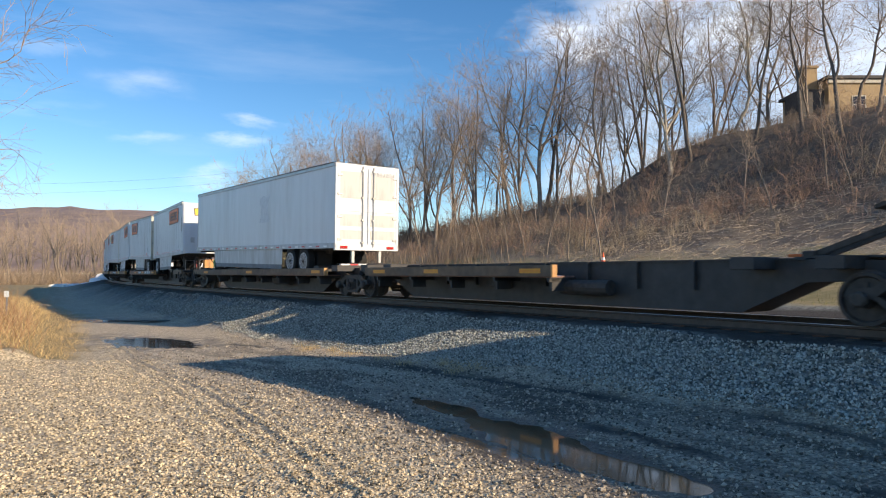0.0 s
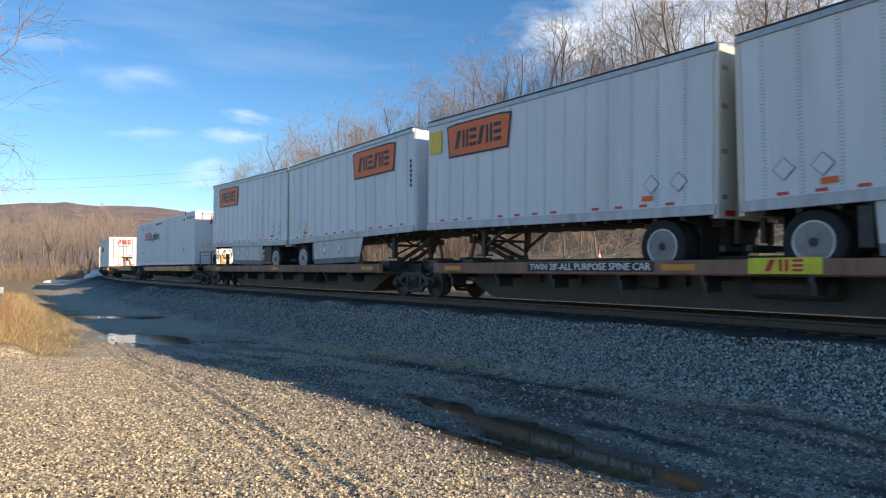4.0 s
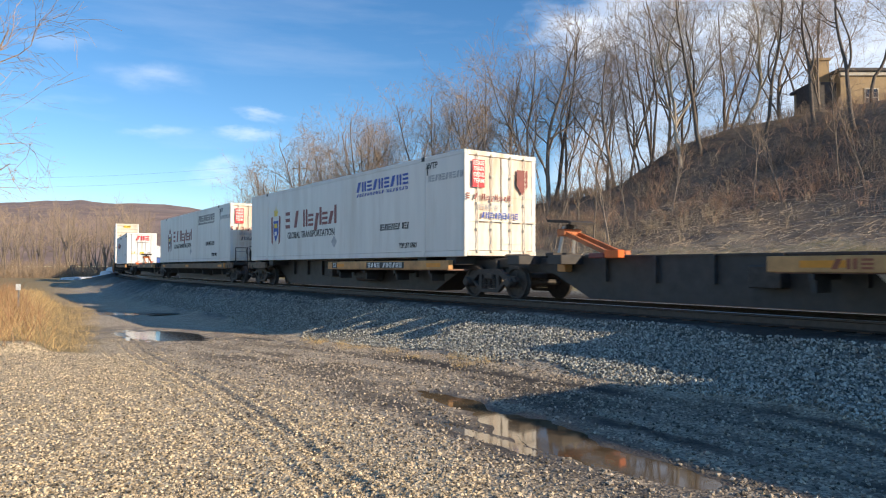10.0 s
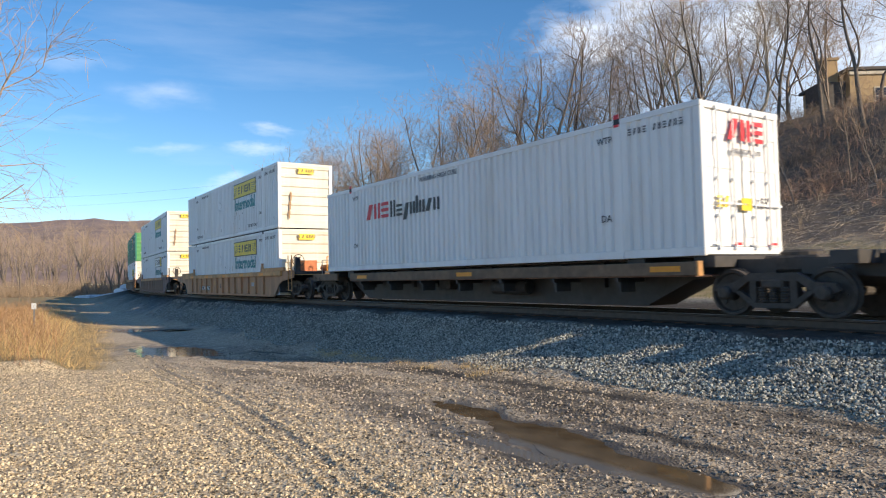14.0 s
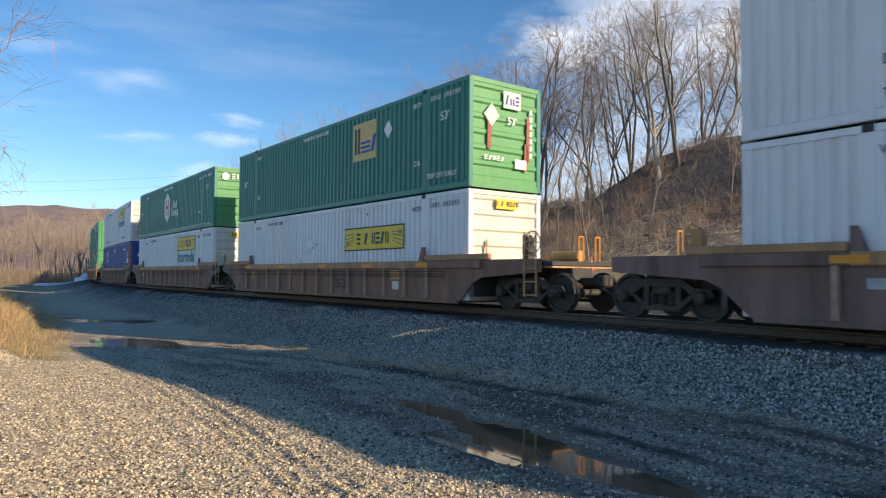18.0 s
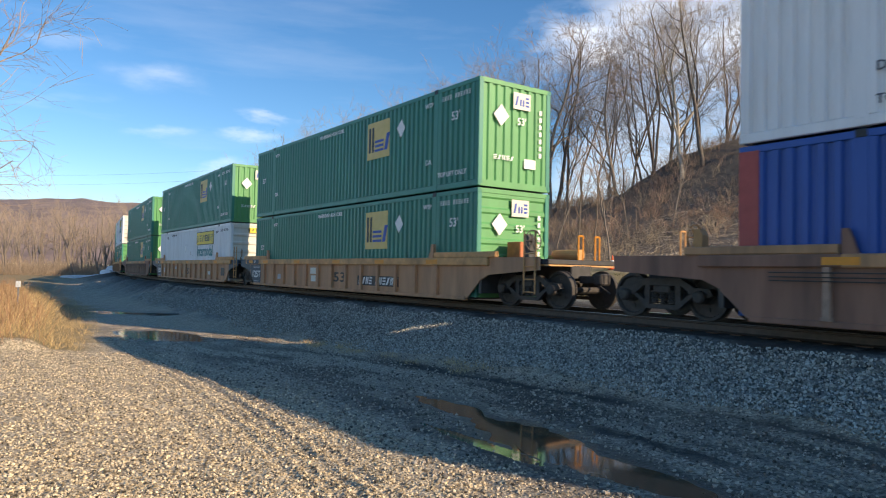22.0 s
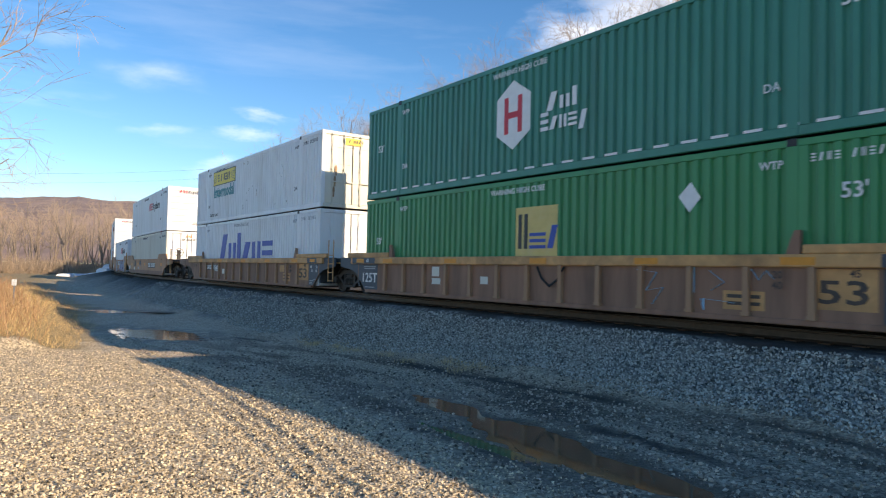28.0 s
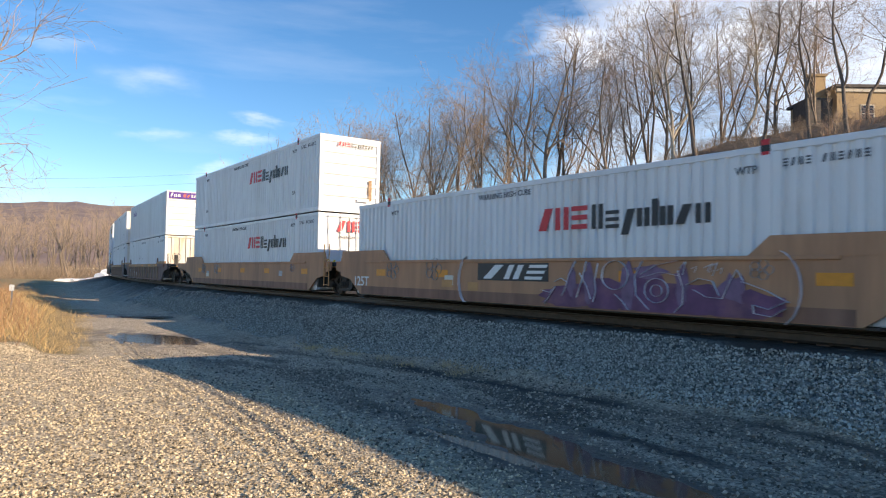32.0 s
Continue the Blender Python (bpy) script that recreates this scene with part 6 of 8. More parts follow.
        if own:
            bw = Form()
            for i in range(14):
                p, q = i * math.tau / 14, (i + 1) * math.tau / 14
                bw.tube((0, 0.26 * math.cos(p), 0.26 * math.sin(p)), (0, 0.26 * math.cos(q), 0.26 * math.sin(q)), 0.016, n=5, cap=False)
            for i in range(3):
                bw.tube((0, 0.26 * math.cos(i * math.pi / 3), 0.26 * math.sin(i * math.pi / 3)), (0, -0.26 * math.cos(i * math.pi / 3), -0.26 * math.sin(i * math.pi / 3)), 0.012, n=5, cap=False)
            stand = part("brake_stand", Form().plate([(-0.10, 0), (0.10, 0), (0.10, 0.5), (0.04, 0.62), (-0.10, 0.62)], -0.10, 0.10).mesh("brake_stand"), BLACK if e > 0 else TAN_TOP, root, "", pose(xe - e * 0.95, -0.85 if e > 0 else 0.1, zt - 0.04))
            part("brake_wheel", bw.mesh("brake_wheel"), BLACK if e > 0 else TAN_TOP, stand, "spoked brake wheel", pose(0.14 * e, 0, 0.46))
            if paint is TAN and e > 0:
                part("brake_box", Form().box(-0.27, 0.27, -0.3, 0.3, 0, 0.52, 0.02).mesh("brake_box"), HITCH_O, root, "orange-tan box at the end of the well", pose(8.5, -0.1, zt - 0.08))
            part("tank", Form().tube((-0.45, 0, 0), (0.45, 0, 0), 0.14, n=14).mesh("tank"), TAN_TOP, root, "tan air tank", pose(xe - e * 1.0, 0.55, zt + 0.11))
        if own:
            truck(root, e * (dist - 1.0), s0, r)
            coupler(root, xe, e)
        elif e < 0:
            truck(root, -dist, s0, r)
            part("joint_casting", Form().box(-dist - 0.6, -dist + 0.6, -0.42, 0.42, 0.74, zt - 0.2, 0.04).mesh("joint_casting"), IRON, root)
    ys = -1.436 if smooth_side else -1.424
    if number:
        ink = DARK if paint is TAN else mat("paint_dark_faded", (0.07, 0.05, 0.04), 0.6, 0, 0.2, 5)
        if plated:
            panel(rect(0.95, 0.62), TAN_TOP, root, 6.95, 0.68, y=-1.417, name="number_panel", label="pale tan panel")
            say("53", 0.50, ink, root, 6.95, 0.62, y=ys, fit=0.72)
            say("45", 0.16, ink, root, 7.12, 0.92, y=ys)
            say("20\n40", 0.17, ink, root, 5.99, 0.80, y=-1.53)
            panel(rect(0.75, 0.32), TAN_TOP, root, 5.35, 0.45, y=-1.417, name="notice", label="faded tan notice")
            for z in (0.52, 0.40):
                panel(rect(0.6, 0.06), ink, root, 5.35, z, y=-1.424, name="notice_line")
        if slate:
            panel([(7.5, 0.2), (7.84, 0.2), (8.28, 0.6), (8.28, 1.0), (7.5, 1.0)], SLATE_P, root, 0, 0, y=-1.419, name="patch_panel", label="slate blue patch panel with white marks")
            panel(rect(0.8, 0.19), SLATE_P, root, 7.9, 1.115, y=-1.505, name="patch_panel")
            panel(rect(0.42, 0.11), YELLOW, root, 7.95, 1.115, y=-1.512, name="reflector")
            say("48", 0.13, PAINT_W, root, 7.68, 0.88, y=-1.426)
            say("53", 0.13, PAINT_W, root, 8.16, 0.88, y=-1.426)
            for x in (7.78, 8.14):
                panel([(0.06 * math.cos(i * math.tau / 14), 0.06 * math.sin(i * math.tau / 14)) for i in range(14)], PAINT_G, root, x, 0.74, y=-1.426, name="round_mark")
            for x, z, w in ((7.75, 0.37, 0.34), (7.7, 0.31, 0.24), (7.72, 0.25, 0.28), (8.0, 0.42, 0.2)):
                panel(rect(w, 0.025), PAINT_G, root, x, z, y=-1.426, name="notice_line")
        if num and not smooth_side and (not plated or num[0] < 0):
            say("53", num[2], ink, root, num[0], num[1], y=ys, fit=1.9 * num[2])
        if not smooth_side and trail != "truck" and paint in (TAN, WEATHERED):
            panel([(-8.3, 0.56), (-7.86, 0.2), (-7.05, 0.2), (-7.05, 1.0), (-8.3, 1.0)], SLATE_P, root, 0, 0, y=-1.418, name="weight_panel", label="slate panel with a white load rating")
            panel(rect(1.5, 0.19), SLATE_P, root, -7.85, 1.115, y=-1.5035, name="patch_panel")
            panel(rect(0.5, 0.13), YELLOW, root, -8.05, 1.115, y=-1.509, name="reflector")
            say("53", 0.14, PAINT_W, root, -7.55, 1.115, y=-1.509)
            for z, w in ((0.92, 0.8), (0.86, 0.7), (0.27, 0.6)):
                panel(rect(w, 0.025), PAINT_G, root, -7.55, z, y=-1.424, name="notice_line")
            panel(rect(0.62, 0.40), DARK, root, 7.35, 0.62, y=-1.418, name="data_panel") if not plated and not lead else None
        if trail != "truck":
            say("125T", 0.42, PAINT_W if paint in (TAN, WEATHERED) or smooth_side else RIB_LIT, root, -7.56, 0.56, y=ys - 0.006, fit=0.92, label="painted load rating")
    rnd = random.Random(int(-s0))
    for i in range(3):  # faded notices and chalk marks on the bays
        x = rnd.choice((-5.9, -4.9, -3.8, -2.7, -1.6, 4.9)) + rnd.uniform(-0.05, 0.05)
        panel(rect(rnd.uniform(0.3, 0.5), rnd.uniform(0.15, 0.3)), rnd.choice((PAINT_G, TAN_TOP, CREAM)), root, x, rnd.uniform(0.45, 0.85), y=ys - 0.002 * i, name="notice", label="faded notice plate")
    if smooth_side:
        # a sharp paint line, lighter above, weathered below
        part("lower_band", Form().box(-7.55, 7.55, -1.4345, -1.4305, 0.17, 0.42).mesh("lower_band"), BROWN, root, "darker weathered lower band")
        for x, z, q in ((-5.6, 0.95, 0.5), (-3.4, 0.98, 0.55), (6.1, 1.0, 0.3)) if not mark else ((-4.4, 0.9, 0.5), (-1.8, 0.95, 0.45)):
            for k in range(5):  # sprayed rings and loops
                a = k * 1.26
                cx, cz, rr = x + 0.22 * q * 2 * math.cos(a), z + 0.16 * q * 2 * math.sin(a), 0.13 * q * 2
                ring = [(cx + rr * math.cos(i * math.tau / 14), cz + rr * math.sin(i * math.tau / 14)) for i in range(14)]
                fo = Form()
                for i in range(14):
                    p, n2 = ring[i], ring[(i + 1) % 14]
                    fo.beam((p[0], ys - 0.002 * k, p[1]), (n2[0], ys - 0.002 * k, n2[1]), 0.025, 0.004)
                tagged(part("sprayed_ring", fo.mesh("sprayed_ring"), PAINT_G, root, "pale sprayed ring"), kind="stuff")
    if graffiti:
        panel(rect(2.55, 0.42), DARK, root, -0.14, 0.92, y=ys, name="name_plate", label="black plate with white blocks")
        word("XXX", 0.34, PAINT_W, root, -0.14, 0.75, y=ys - 0.006, fit=2.1, slant=0.25)
        violet = mat("spray_violet", (0.16, 0.06, 0.14), 0.6, 0, 0.3, 3, 0.03, (0.30, 0.15, 0.10), 0.5, 1.5)
        lilac = mat("spray_lilac", (0.74, 0.70, 0.74), 0.6, 0, 0.25, 4, 0.03, (0.25, 0.16, 0.20), 0.5, 2.0)
        rnd = random.Random(77)

        haze = mat("spray_haze", (0.22, 0.13, 0.22), 0.6, 0, 0.3, 4, 0.03, (0.17, 0.09, 0.15), 0.6, 2.0)

        def stroke(pts, wide):
            fo = Form()
            for p, q in zip(pts, pts[1:]):
                if (Vector(p) - Vector(q)).length > 1e-4:
                    fo.beam((p[0], ys - 0.019, p[1]), (q[0], ys - 0.019, q[1]), wide, 0.004)
            tagged(part("sprayed_stroke", fo.mesh("sprayed_stroke"), mat("spray_white", (0.80, 0.77, 0.80), 0.6, 0, 0.15, 5, 0.02), root, "pale sprayed stroke"), kind="stuff")

        def blob(cx, cz, w, h, n, rough, y, paint, name, label):
            o = []
            for i in range(n):
                a, q = i * math.tau / n, 1 + rnd.uniform(-rough, rough)
                o.append((cx + w * q * math.cos(a), min(max(cz + h * q * math.sin(a), 0.19), 1.2)))
            panel(o, paint, root, 0, 0, y=y, name=name, label=label)
        for cx, cz, w, h in ((1.75, 0.40, 0.85, 0.24), (2.75, 0.48, 0.85, 0.34), (3.8, 0.50, 0.8, 0.38), (4.8, 0.44, 0.8, 0.32), (5.8, 0.40, 0.75, 0.26)):
            blob(cx, cz, w, h, 22, 0.16, ys - 0.002 * (1 + int(cx)), violet, "sprayed_patch", "dark violet sprayed patch")
        for cx, cz, w, h in ((1.85, 0.78, 0.14, 0.34), (2.35, 0.72, 0.14, 0.38), (3.35, 0.62, 0.15, 0.46), (3.9, 0.95, 0.40, 0.14), (4.6, 0.72, 0.14, 0.36), (5.6, 0.66, 0.24, 0.26)):
            blob(cx, cz, w, h, 14, 0.30, ys - 0.016, haze, "sprayed_shape", "violet sprayed shape")
        # long tongues running down from the top, a jagged tail, and rings
        for pts, wide in ((((1.98, 1.18), (1.78, 0.85), (1.70, 0.62), (1.58, 0.42)), 0.06), (((2.28, 1.16), (2.18, 0.8), (2.02, 0.40)), 0.07), (((2.08, 0.92), (2.30, 0.65), (2.42, 0.38)), 0.05),
                          (((2.60, 1.12), (2.52, 0.8), (2.55, 0.55), (2.48, 0.32)), 0.06), (((1.35, 0.72), (1.55, 0.80), (1.72, 0.72)), 0.05), (((0.95, 0.52), (1.20, 0.48), (1.38, 0.62), (1.05, 0.22)), 0.05),
                          (((3.05, 0.5), (3.28, 0.34), (3.40, 0.20)), 0.06), (((3.72, 1.16), (3.55, 0.85), (3.58, 0.50), (3.88, 0.24)), 0.07), (((4.52, 0.98), (4.64, 0.65), (4.62, 0.36), (4.45, 0.21)), 0.05),
                          (((3.68, 0.90), (4.05, 1.08), (4.5, 1.16)), 0.06), (((3.68, 0.84), (4.15, 0.95), (4.55, 0.88)), 0.05), (((4.70, 0.72), (4.95, 0.84), (5.22, 0.80), (5.36, 0.55)), 0.07),
                          (((4.85, 0.64), (5.10, 0.52), (5.42, 0.50), (5.55, 0.78), (5.68, 1.0), (5.80, 0.82)), 0.06), (((5.78, 0.80), (6.20, 0.66), (6.58, 0.48)), 0.07),
                          (((6.56, 0.50), (6.25, 0.36), (5.98, 0.42), (6.0, 0.28), (6.30, 0.24), (6.52, 0.38)), 0.10), (((4.55, 1.02), (4.68, 1.14), (4.62, 0.90)), 0.04)):
            stroke(pts, wide)
        for cx, cz, r0, wide in ((3.05, 0.88, 0.34, 0.08), (4.05, 0.60, 0.27, 0.06), (4.05, 0.60, 0.13, 0.05)):
            stroke([(cx + r0 * math.cos(a), min(cz + 0.85 * r0 * math.sin(a), 1.19)) for a in np.linspace(0, math.tau, 21)], wide)
        for k in range(7):
            cx, cz = rnd.uniform(4.75, 5.3), rnd.uniform(0.92, 1.08)
            stroke([(cx, cz), (cx + 0.12, cz + 0.05), (cx + 0.08, cz - 0.06)], 0.02)
        for cx, cz, w in ((4.05, 0.60, 0.08),):
            blob(cx, cz, w, w * 0.9, 14, 0.05, ys - 0.020, violet, "sprayed_eye", "")
        for sgn, x0 in ((-1, -1.75), (1, 6.35)):  # sweeping white arcs at both ends
            fo = Form()
            pts = [(x0 + sgn * 0.42 * math.cos(q), 0.70 + 0.62 * math.sin(q)) for q in np.linspace(-1.15, 1.35, 14)]
            for p, n2 in zip(pts, pts[1:]):
                fo.beam((p[0], ys - 0.021, p[1]), (n2[0], ys - 0.021, n2[1]), 0.11, 0.004)
            tagged(part("sprayed_arc", fo.mesh("sprayed_arc"), lilac, root, "pale sprayed arc"), kind="stuff")
    if chalk:
        sky_blue = mat("chalk_blue", (0.30, 0.55, 0.72), 0.8, 0, 0.2, 6)
        for pts in (((3.1, 0.95), (3.6, 0.9), (3.35, 0.55), (3.75, 0.62), (3.5, 0.3)), ((4.4, 1.0), (4.4, 0.55)), ((4.7, 0.95), (5.0, 0.75), (4.75, 0.6)), ((4.55, 0.45), (4.6, 0.25), (4.6, 0.45), (5.2, 0.4)),
                    ((5.35, 0.85), (5.5, 0.98), (5.62, 0.8), (5.75, 0.96), (5.88, 0.82))):
            fo = Form()
            for p, n2 in zip(pts, pts[1:]):
                fo.beam((p[0], ys - 0.002, p[1]), (n2[0], ys - 0.002, n2[1]), 0.03, 0.004)
            part("chalk_stroke", fo.mesh("chalk_stroke"), sky_blue, root, "pale blue chalk stroke")
        ch = Form()
        cp = [(0.35, 0.98), (0.5, 0.72), (0.75, 0.55), (1.0, 0.70), (1.2, 0.98)]
        for p, n2 in zip(cp, cp[1:]):
            ch.beam((p[0], ys - 0.05, p[1]), (n2[0], ys - 0.05, n2[1]), 0.035, 0.035)
        part("hanging_hose", ch.mesh("hanging_hose"), RUBBER, root, "black hanging air hose")
    if mark:
        if mark == "dark":
            panel(rect(mark_at[2] + 0.2, 0.13 * mark_at[2]), DARK, root, mark_at[0], mark_at[1], y=ys, name="name_plate")
        word("XXXX XXXXXX", 0.096 * mark_at[2], PAINT_W, root, mark_at[0], mark_at[1] - 0.046 * mark_at[2], y=ys - 0.006, fit=mark_at[2], slant=0.2)
    return root


# -- the consist: middle of each car at 0 s, joints, loads --
RIDES = []  # thing, s at 0 s of its car, offset along the car, height over the rails


def ride(thing, s0, dx=0.0, z=0.0, tilt=0.0):
    RIDES.append((thing, s0, dx, z, tilt))
    return thing


def spine(s0, ahead, behind, **kw):
    return ride(spine_platform(s0, ahead - s0, s0 - behind, **kw), s0)


def well(s0, ahead, behind, paint, **kw):
    return ride(well_unit(s0, ahead - s0, s0 - behind, paint, **kw), s0)


SPINE_Z, LOW_Z, UP_Z, DECK = 1.10, 0.18, 3.125, 0.76
spine(22.2, 31.2, 13.2, lead=True, trail="joint")
ride(trailer(16.154, "long white road trailer with plain smooth sides", ribs=False, rear="right", tandem=True, sign=False), 22.2, 0.0, DECK, 0.6)
spine(4.6, 13.2, -4.0, trail="joint", hitch=(8.1,), hitch_up=True, flip=True, empty=True, deck_to=1.4, label="empty dark spine car platform with raised hitch")
spine(-12.3, -4.0, -21.5, trail="truck", hitch=(-7.45,), hitch_up=True)
A = ride(trailer(16.154, "long white refrigerated road trailer with dirty rear doors", ribs=False, rear="right", tandem=True, reefer=True, sign=False), -12.3, -0.45, DECK, 1.15)
for o in ([(-0.55, -0.6), (0.6, -0.6), (0.55, -0.4), (0.35, -0.2), (0.45, 0.3), (0.65, 0.6), (0.3, 0.45), (-0.05, 0.55), (-0.5, 0.45), (-0.55, 0.2), (-0.35, 0.1), (-0.4, -0.3)],):
    panel(o, mat("ghost_grey", (0.60, 0.625, 0.665), 0.5, 0, 0.1, 5), A, 1.5, 2.85, y=-1.3, name="old_emblem", label="faded grey emblem")
grime = mat("grime_grey", (0.60, 0.59, 0.56), 0.7, 0, 0.06, 3, 0.02, (0.30, 0.29, 0.27), 0.75, 2.2, streak=True)
for y, w in ((-0.68, 0.86), (0.62, 1.02)):
    for z, h in ((3.35, 0.95), (2.1, 0.42), (1.6, 0.34)):
        panel(rect(w, h), grime, A, y, z, end=8.077 + 0.050, name="grime_patch", label="patch of grey road grime")
word("XXXXXXXX", 0.14, PAINT_G, A, 0.6, 3.72, end=8.077 + 0.056)
panel(rect(0.3, 0.22), PAINT_W, A, 0.5, 2.45, end=8.077 + 0.056, name="label_plate")
WORDS = "TWIN 28'-ALL PURPOSE SPINE CAR"
pair = [(-33.8, -23.6, -43.2, True, "joint", -27.95, -37.8, None), (-52.6, -43.2, -62.0, False, "joint", -46.95, -56.3, None), (-71.2, -62.0, -80.8, False, "truck", -65.75, -74.9, WORDS)]
for s0, ah, be, ld, tr, p1, p2, wd in pair:
    spine(s0, ah, be, lead=ld, trail=tr, hitch=(-7.4, 8.95), hitch_up=True, edge=WEATHERED, deck_to=2.2 if ld else None, words=WORDS if s0 == -52.6 else None,
          marks=(("2-28/1-57", -3.18, 1.35), ("bars", -0.15, 2.3)) if ld else (), tapes=(-5.1, -2.1, 1.75) if ld else None)
    ride(trailer(8.69, "short white ribbed road trailer with an orange sign", rear="left"), s0, p1 - s0, DECK, -0.9)
    ride(trailer(8.98, "short white ribbed road trailer with orange sign, cream rear doors", rear="right", patch=s0 == -52.6, skirt=s0 != -52.6), s0, p2 - s0, DECK, 0.9)
spine(-90.5, -81.8, -99.4, lead=True, trail="joint", edge=TAN_TOP, deck_from=-4.5)
ride(load_xpo(), -90.5, 0.02, SPINE_Z)
spine(-108.3, -99.4, -117.0, trail="joint", hitch=(-6.6,), hitch_up=True, empty=True, label="empty dark spine car platform with raised hitch", edge=TAN_TOP, deck_from=-1.0, marks=(("mark", -0.3, 0.65), ("53", 3.5, 0)))
spine(-126.1, -117.0, -134.8, trail="joint", edge=TAN_TOP, deck_from=-0.5, marks=(("ALL PURPOSE SPINE CAR", 0.65, 2.45), ("mark", 3.25, 0.65), ("53", 4.76, 0)))
ride(load_xpo(), -126.1, 0.0, SPINE_Z)
spine(-143.4, -134.8, -152.0, trail="joint", hitch=(-6.6,), hitch_up=True, empty=True, label="empty dark spine car platform with raised hitch", edge=TAN_TOP, deck_from=-0.6, marks=(("mark", 0.63, 0.6), ("53", 2.96, 0)))
spine(-160.7, -152.0, -169.2, trail="truck", edge=TAN_TOP, deck_from=0.15, marks=(("53", 0.6, 0), ("bars", 4.05, 2.3)))
ride(load_cre(), -160.7, 0.0, SPINE_Z)
spine(-179.8, -171.2, -188.7, lead=True, trail="joint")
ride(load_cre(True), -179.8, 0.0, SPINE_Z)
spine(-197.6, -188.7, -206.5, trail="joint", hitch=(-6.6,), hitch_up=True, empty=True, label="empty dark spine car platform with raised hitch", deck_from=-0.85)
spine(-215.7, -206.5, -225.2, trail="truck", deck_from=-6.0)
ride(load_xpo(), -215.7, 0.0, SPINE_Z)

WELLS = [  # middle, joint ahead, joint behind, paint, lead truck, trailing, smooth, mark, lower, upper
    (-236.8, -226.6, -247.6, TAN, True, "truck", False, "dark", load_jb, load_jb),
    (-260.1, -249.7, -271.0, MAROON, True, "truck", False, None, lambda: load_jb(pale=True), load_jb),
    (-283.7, -272.8, -293.4, BROWN, True, "joint", False, None, lambda: load_jb(low=True), lambda: load_emp(end="ribs", rusty=True)),
    (-303.1, -293.4, -312.9, BROWN, False, "joint", False, None, load_jb, load_hub),
    (-322.6, -312.9, -333.5, BROWN, False, "truck", False, None, lambda: load_emp(blue=True, end="ribs"), load_jb),
    (-346.2, -335.5, -356.0, TAN, True, "joint", False, "dark", lambda: load_emp(end="ribs"), load_emp),
    (-365.9, -356.0, -376.0, TAN, False, "joint", False, None, load_jb, load_emp),
    (-386.0, -376.0, -397.0, BROWN, False, "truck", False, None, load_emp, load_emp),
    (-409.1, -398.4, -419.1, WEATHERED, True, "joint", False, None, lambda: load_emp(end="ribs", at=-1.07, up=1.6), load_jb),
    (-428.8, -419.1, -438.6, WEATHERED, False, "joint", False, None, lambda: load_emp(bright=True, at=0.1, up=1.6), load_hub),
    (-448.4, -438.6, -459.5, WEATHERED, False, "truck", False, "dark", load_matson, lambda: load_jb(end="doors", at=-3.4)),
    (-472.0, -461.0, -481.8, DUSKY, True, "joint", True, "dark", lambda: load_xpo(cream=True), lambda: load_xpo(end="ribs", at=1.4)),
    (-491.2, -481.8, -500.8, DUSKY, False, "joint", True, None, lambda: load_xpo(at=1.4), None),
    (-510.4, -500.8, -521.5, DUSKY, False, "truck", True, None, lambda: load_xpo(at=1.4), lambda: load_xpo(end="ribs", at=1.4)),
    (-533.8, -523.2, -543.5, MAROON, True, "joint", False, None, load_plain, load_parcel),
    (-553.3, -543.5, -563.0, MAROON, False, "joint", False, None, load_plain, load_plain),
    (-572.8, -563.0, -583.8, MAROON, False, "truck", False, None, load_jb, load_jb),
]
NUMBERS = {-283.7: (1.63, 0.53, 0.42), -303.1: None, -236.8: (-0.37, 0.57, 0.28), -260.1: None, -322.6: None, -448.4: (-7.55, 0.84, 0.2)}
NAMES = {-236.8: (-3.77, 0.47, 2.0), -448.4: (-4.35, 0.77, 2.1), -472.0: (3.4, 0.8, 2.8)}
for s0, ah, be, paint, ld, tr, sm, mk, low, up in WELLS:
    car = well(s0, ah, be, paint, lead=ld, trail=tr, smooth_side=sm, mark=mk, plated=s0 in (-428.8, -409.1, -448.4), slate=s0 in (-428.8, -448.4), graffiti=s0 == -491.2, chalk=s0 == -428.8, num=NUMBERS.get(s0, (0.54, 0.56, 0.46)), mark_at=NAMES.get(s0, (3.15, 0.50, 2.4)),
               label="smooth dusky brown well car unit with sprayed paint" if sm else ("ribbed tan well car unit" if paint in (TAN, WEATHERED) else "ribbed dark brown well car unit"))
    ride(low(), s0, 0, LOW_Z)
    if up:
        ride(up(), s0, 0, UP_Z)


